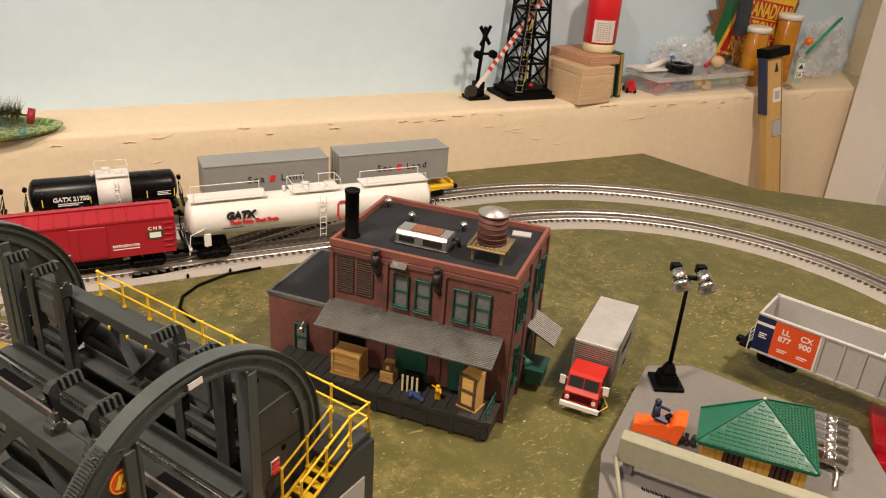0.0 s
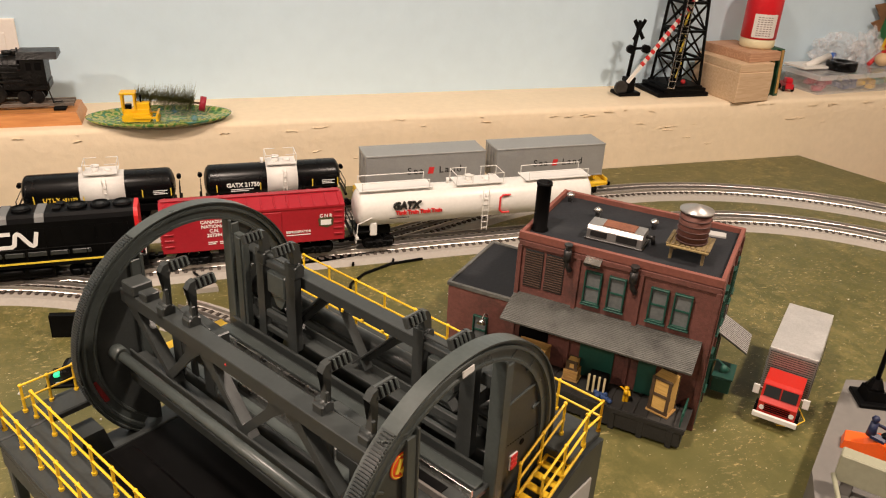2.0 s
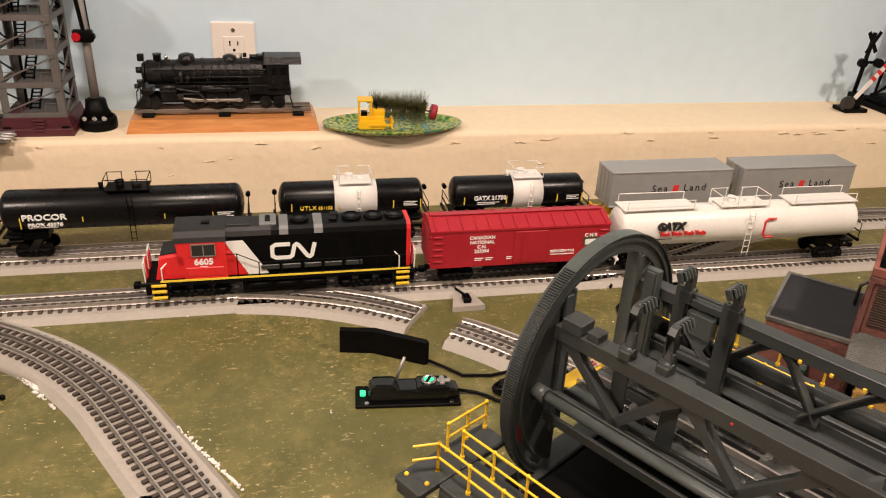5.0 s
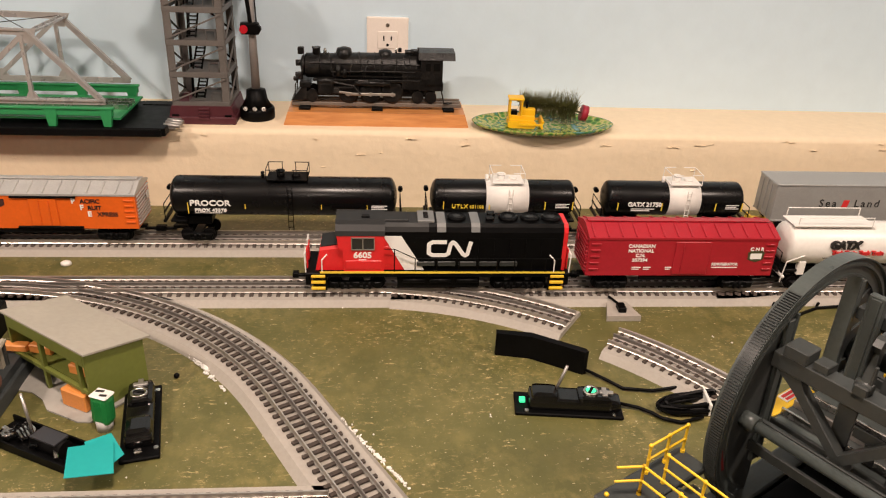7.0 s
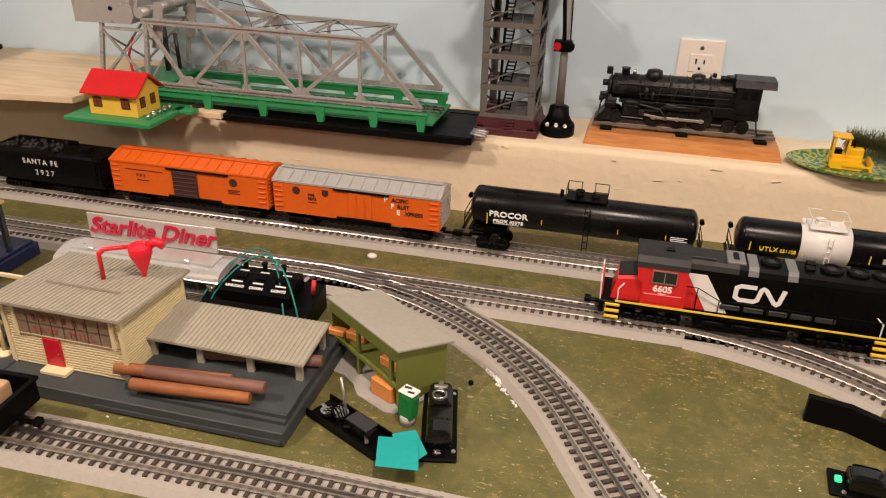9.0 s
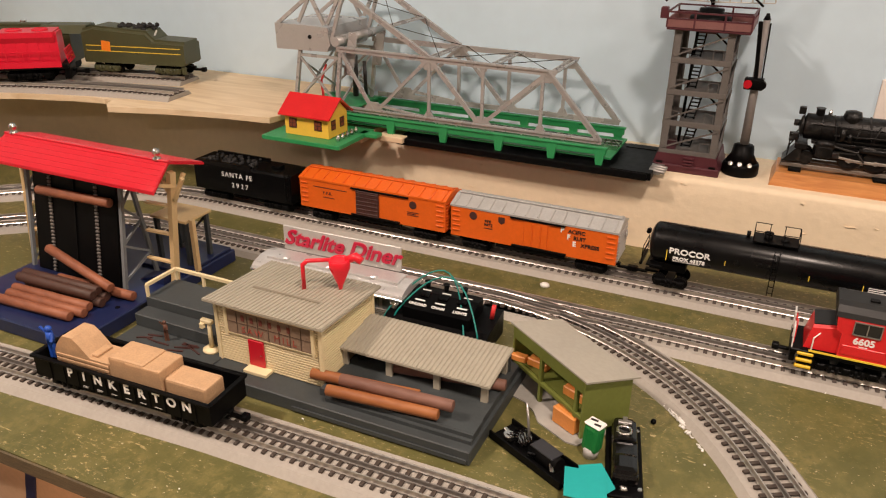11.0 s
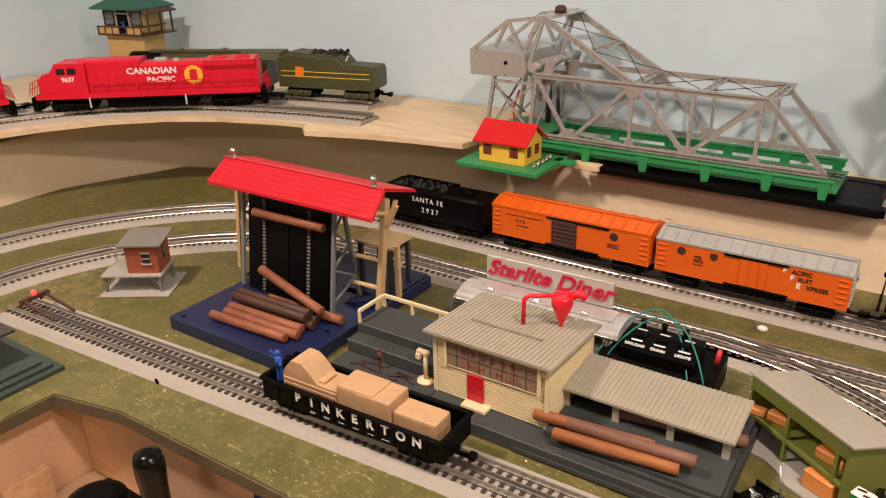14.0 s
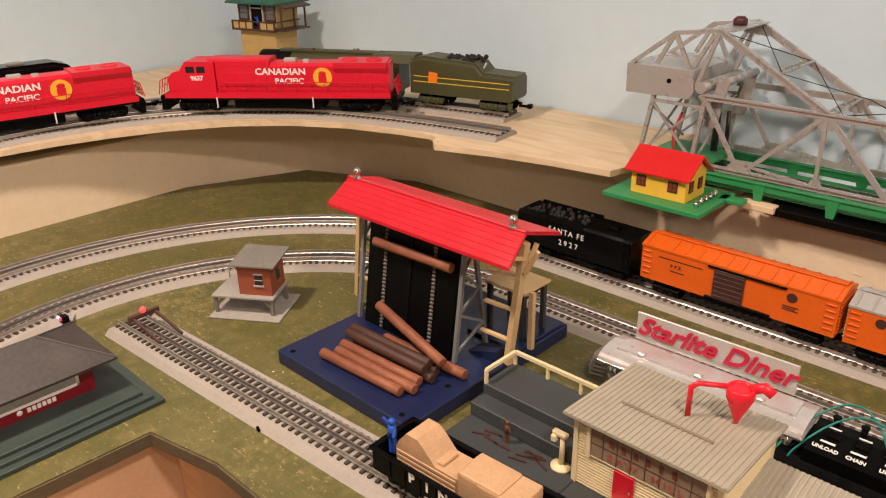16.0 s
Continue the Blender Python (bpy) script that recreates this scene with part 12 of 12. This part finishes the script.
def dark_tender(m):
    t = thing("coal_tender", "smooth black tender with a rounded top end", "tender", m)
    h, w = 0.100, 0.029
    b = Mesh().prism([(-h, 0.036), (h, 0.036), (h, 0.080), (h - 0.012, 0.094), (h - 0.034, 0.101), (-h, 0.101)], "y", -w, w)
    bmesh.ops.bevel(b.bm, geom=[e for e in b.bm.edges if abs(e.verts[0].co.y - e.verts[1].co.y) < 1e-6 and e.verts[0].co.z > 0.06 and e.verts[1].co.z > 0.06], offset=0.008, segments=3, affect="EDGES")
    part("body", b, BLACK_GLOSS, t)
    part("hatch", Mesh().box((0.010, 0, 0.1025), (0.024, 0.018, 0.004), 0.001), SILVER, t)
    for s in (-1, 1):
        bogie(t, s * 0.060, 3, 0.020)
        coupler(t, s * h, s)


dark_tender(pose(-2.308, 0.868, 0.165, 0, 0, 84) @ LARGER)


def signal_cabin():
    t = thing("signal_cabin", "tan signal cabin with a green roof and brown balcony", "building", pose(-2.372, 1.500, 0.165, 0, 0, 12) @ Matrix.Diagonal((1.27, 1.15, 1.06, 1)))
    TAN = surf("tan_cabin_wall", (0.52, 0.36, 0.13), 0.55, var=0.08, scale=30)
    BR = surf("brown_cabin_trim", (0.075, 0.032, 0.018), 0.5, var=0.1, scale=40)
    GR = surf("cabin_green_roof", (0.02, 0.12, 0.075), 0.45, var=0.12, scale=40)
    part("base_wall", Mesh().box((0, 0, 0.050), (0.092, 0.066, 0.100)), TAN, t)
    up = part("upper_wall", Mesh().box((0, 0.004, 0.135), (0.098, 0.066, 0.056)), TAN, t)
    part("floor_band", Mesh().box((0, -0.004, 0.1030), (0.112, 0.086, 0.005), 0.001), BR, t)
    for x in (-0.034, 0.034):
        w = part("window", Mesh().box((x, -0.0296, 0.139), (0.022, 0.0014, 0.028)), PANE, up)
        b = Mesh()
        for s in (-1, 1):
            b.box((x + s * 0.012, -0.0306, 0.139), (0.003, 0.003, 0.034)).box((x, -0.0306, 0.139 + s * 0.0155), (0.027, 0.003, 0.003))
        b.box((x, -0.0306, 0.139), (0.022, 0.002, 0.0016))
        part("window_frame", b, BR, w)
    part("doorway", Mesh().box((0, -0.0296, 0.134), (0.030, 0.0014, 0.048)), BLACK_MATT, up)
    part("door_frame", Mesh().box((-0.016, -0.0306, 0.134), (0.003, 0.003, 0.050)).box((0.016, -0.0306, 0.134), (0.003, 0.003, 0.050)).box((0.0, -0.0306, 0.150), (0.034, 0.003, 0.003)), GREY_LT, up)
    b = Mesh()
    beam(b, (-0.054, -0.045, 0.1215), (0.054, -0.045, 0.1215), 0.003)
    beam(b, (0.054, -0.045, 0.1215), (0.054, 0.035, 0.1215), 0.003)
    for k in range(7):
        beam(b, (-0.054 + 0.018 * k, -0.045, 0.104), (-0.054 + 0.018 * k, -0.045, 0.1225), 0.0026)
    part("balcony_rail", b, BR, t)
    part("balcony_panel", Mesh().box((-0.026, -0.0445, 0.1125), (0.050, 0.0016, 0.014)).box((0.034, -0.0445, 0.1125), (0.036, 0.0016, 0.014)), TAN, t)
    b = Mesh()
    for y in (-0.04, 0.0, 0.034):
        beam(b, (0.070, y, 0.105), (0.070, y, 0.155), 0.003)
    b.box((0.062, 0, 0.1045), (0.030, 0.080, 0.003)).box((0.068, 0, 0.158), (0.028, 0.080, 0.003), ry=18)
    part("side_stair", b, BR, t)
    r0, r1, z0, z1 = 0.064, 0.050, 0.164, 0.196
    b = Mesh()
    v = [b.bm.verts.new(p) for p in ((-r0, -r1, z0), (r0, -r1, z0), (r0, r1 + 0.008, z0), (-r0, r1 + 0.008, z0), (-0.020, 0.004, z1), (0.020, 0.004, z1), (-r0, -r1, z0 - 0.004), (r0, -r1, z0 - 0.004), (r0, r1 + 0.008, z0 - 0.004), (-r0, r1 + 0.008, z0 - 0.004))]
    for q in ((0, 1, 5, 4), (1, 2, 5), (2, 3, 4, 5), (3, 0, 4), (6, 7, 1, 0), (7, 8, 2, 1), (8, 9, 3, 2), (9, 6, 0, 3), (9, 8, 7, 6)):
        b.bm.faces.new([v[i] for i in q])
    part("roof", b, GR, t, "green hipped roof")
    part("roof_vent", Mesh().box((0, 0.004, 0.198), (0.018, 0.012, 0.008), 0.001), BR, t)
    figurine("toy_figurine", BLUE_FIG, "tiny dark blue toy figure in the cabin doorway", pose(-2.375, 1.500, 0.165, 0, 0, 12) @ pose(0.004, -0.036, 0.1056))


signal_cabin()

# ceiling light trims
for x, y in ((-0.35, 0.55), (0.95, 0.35), (-1.5, 0.2), (-0.4, -1.1)):
    solo("ceiling_light", Mesh().lathe([(0.085, 0.0), (0.105, 0.0), (0.108, 0.004), (0.105, 0.012), (0.085, 0.012), (0.085, 0.0005)], (0, 0, 0), 32), WHITE, "round white trim of a ceiling lamp", "light", "ceiling lights", m=pose(x, y, 1.3375))

lay_ties()
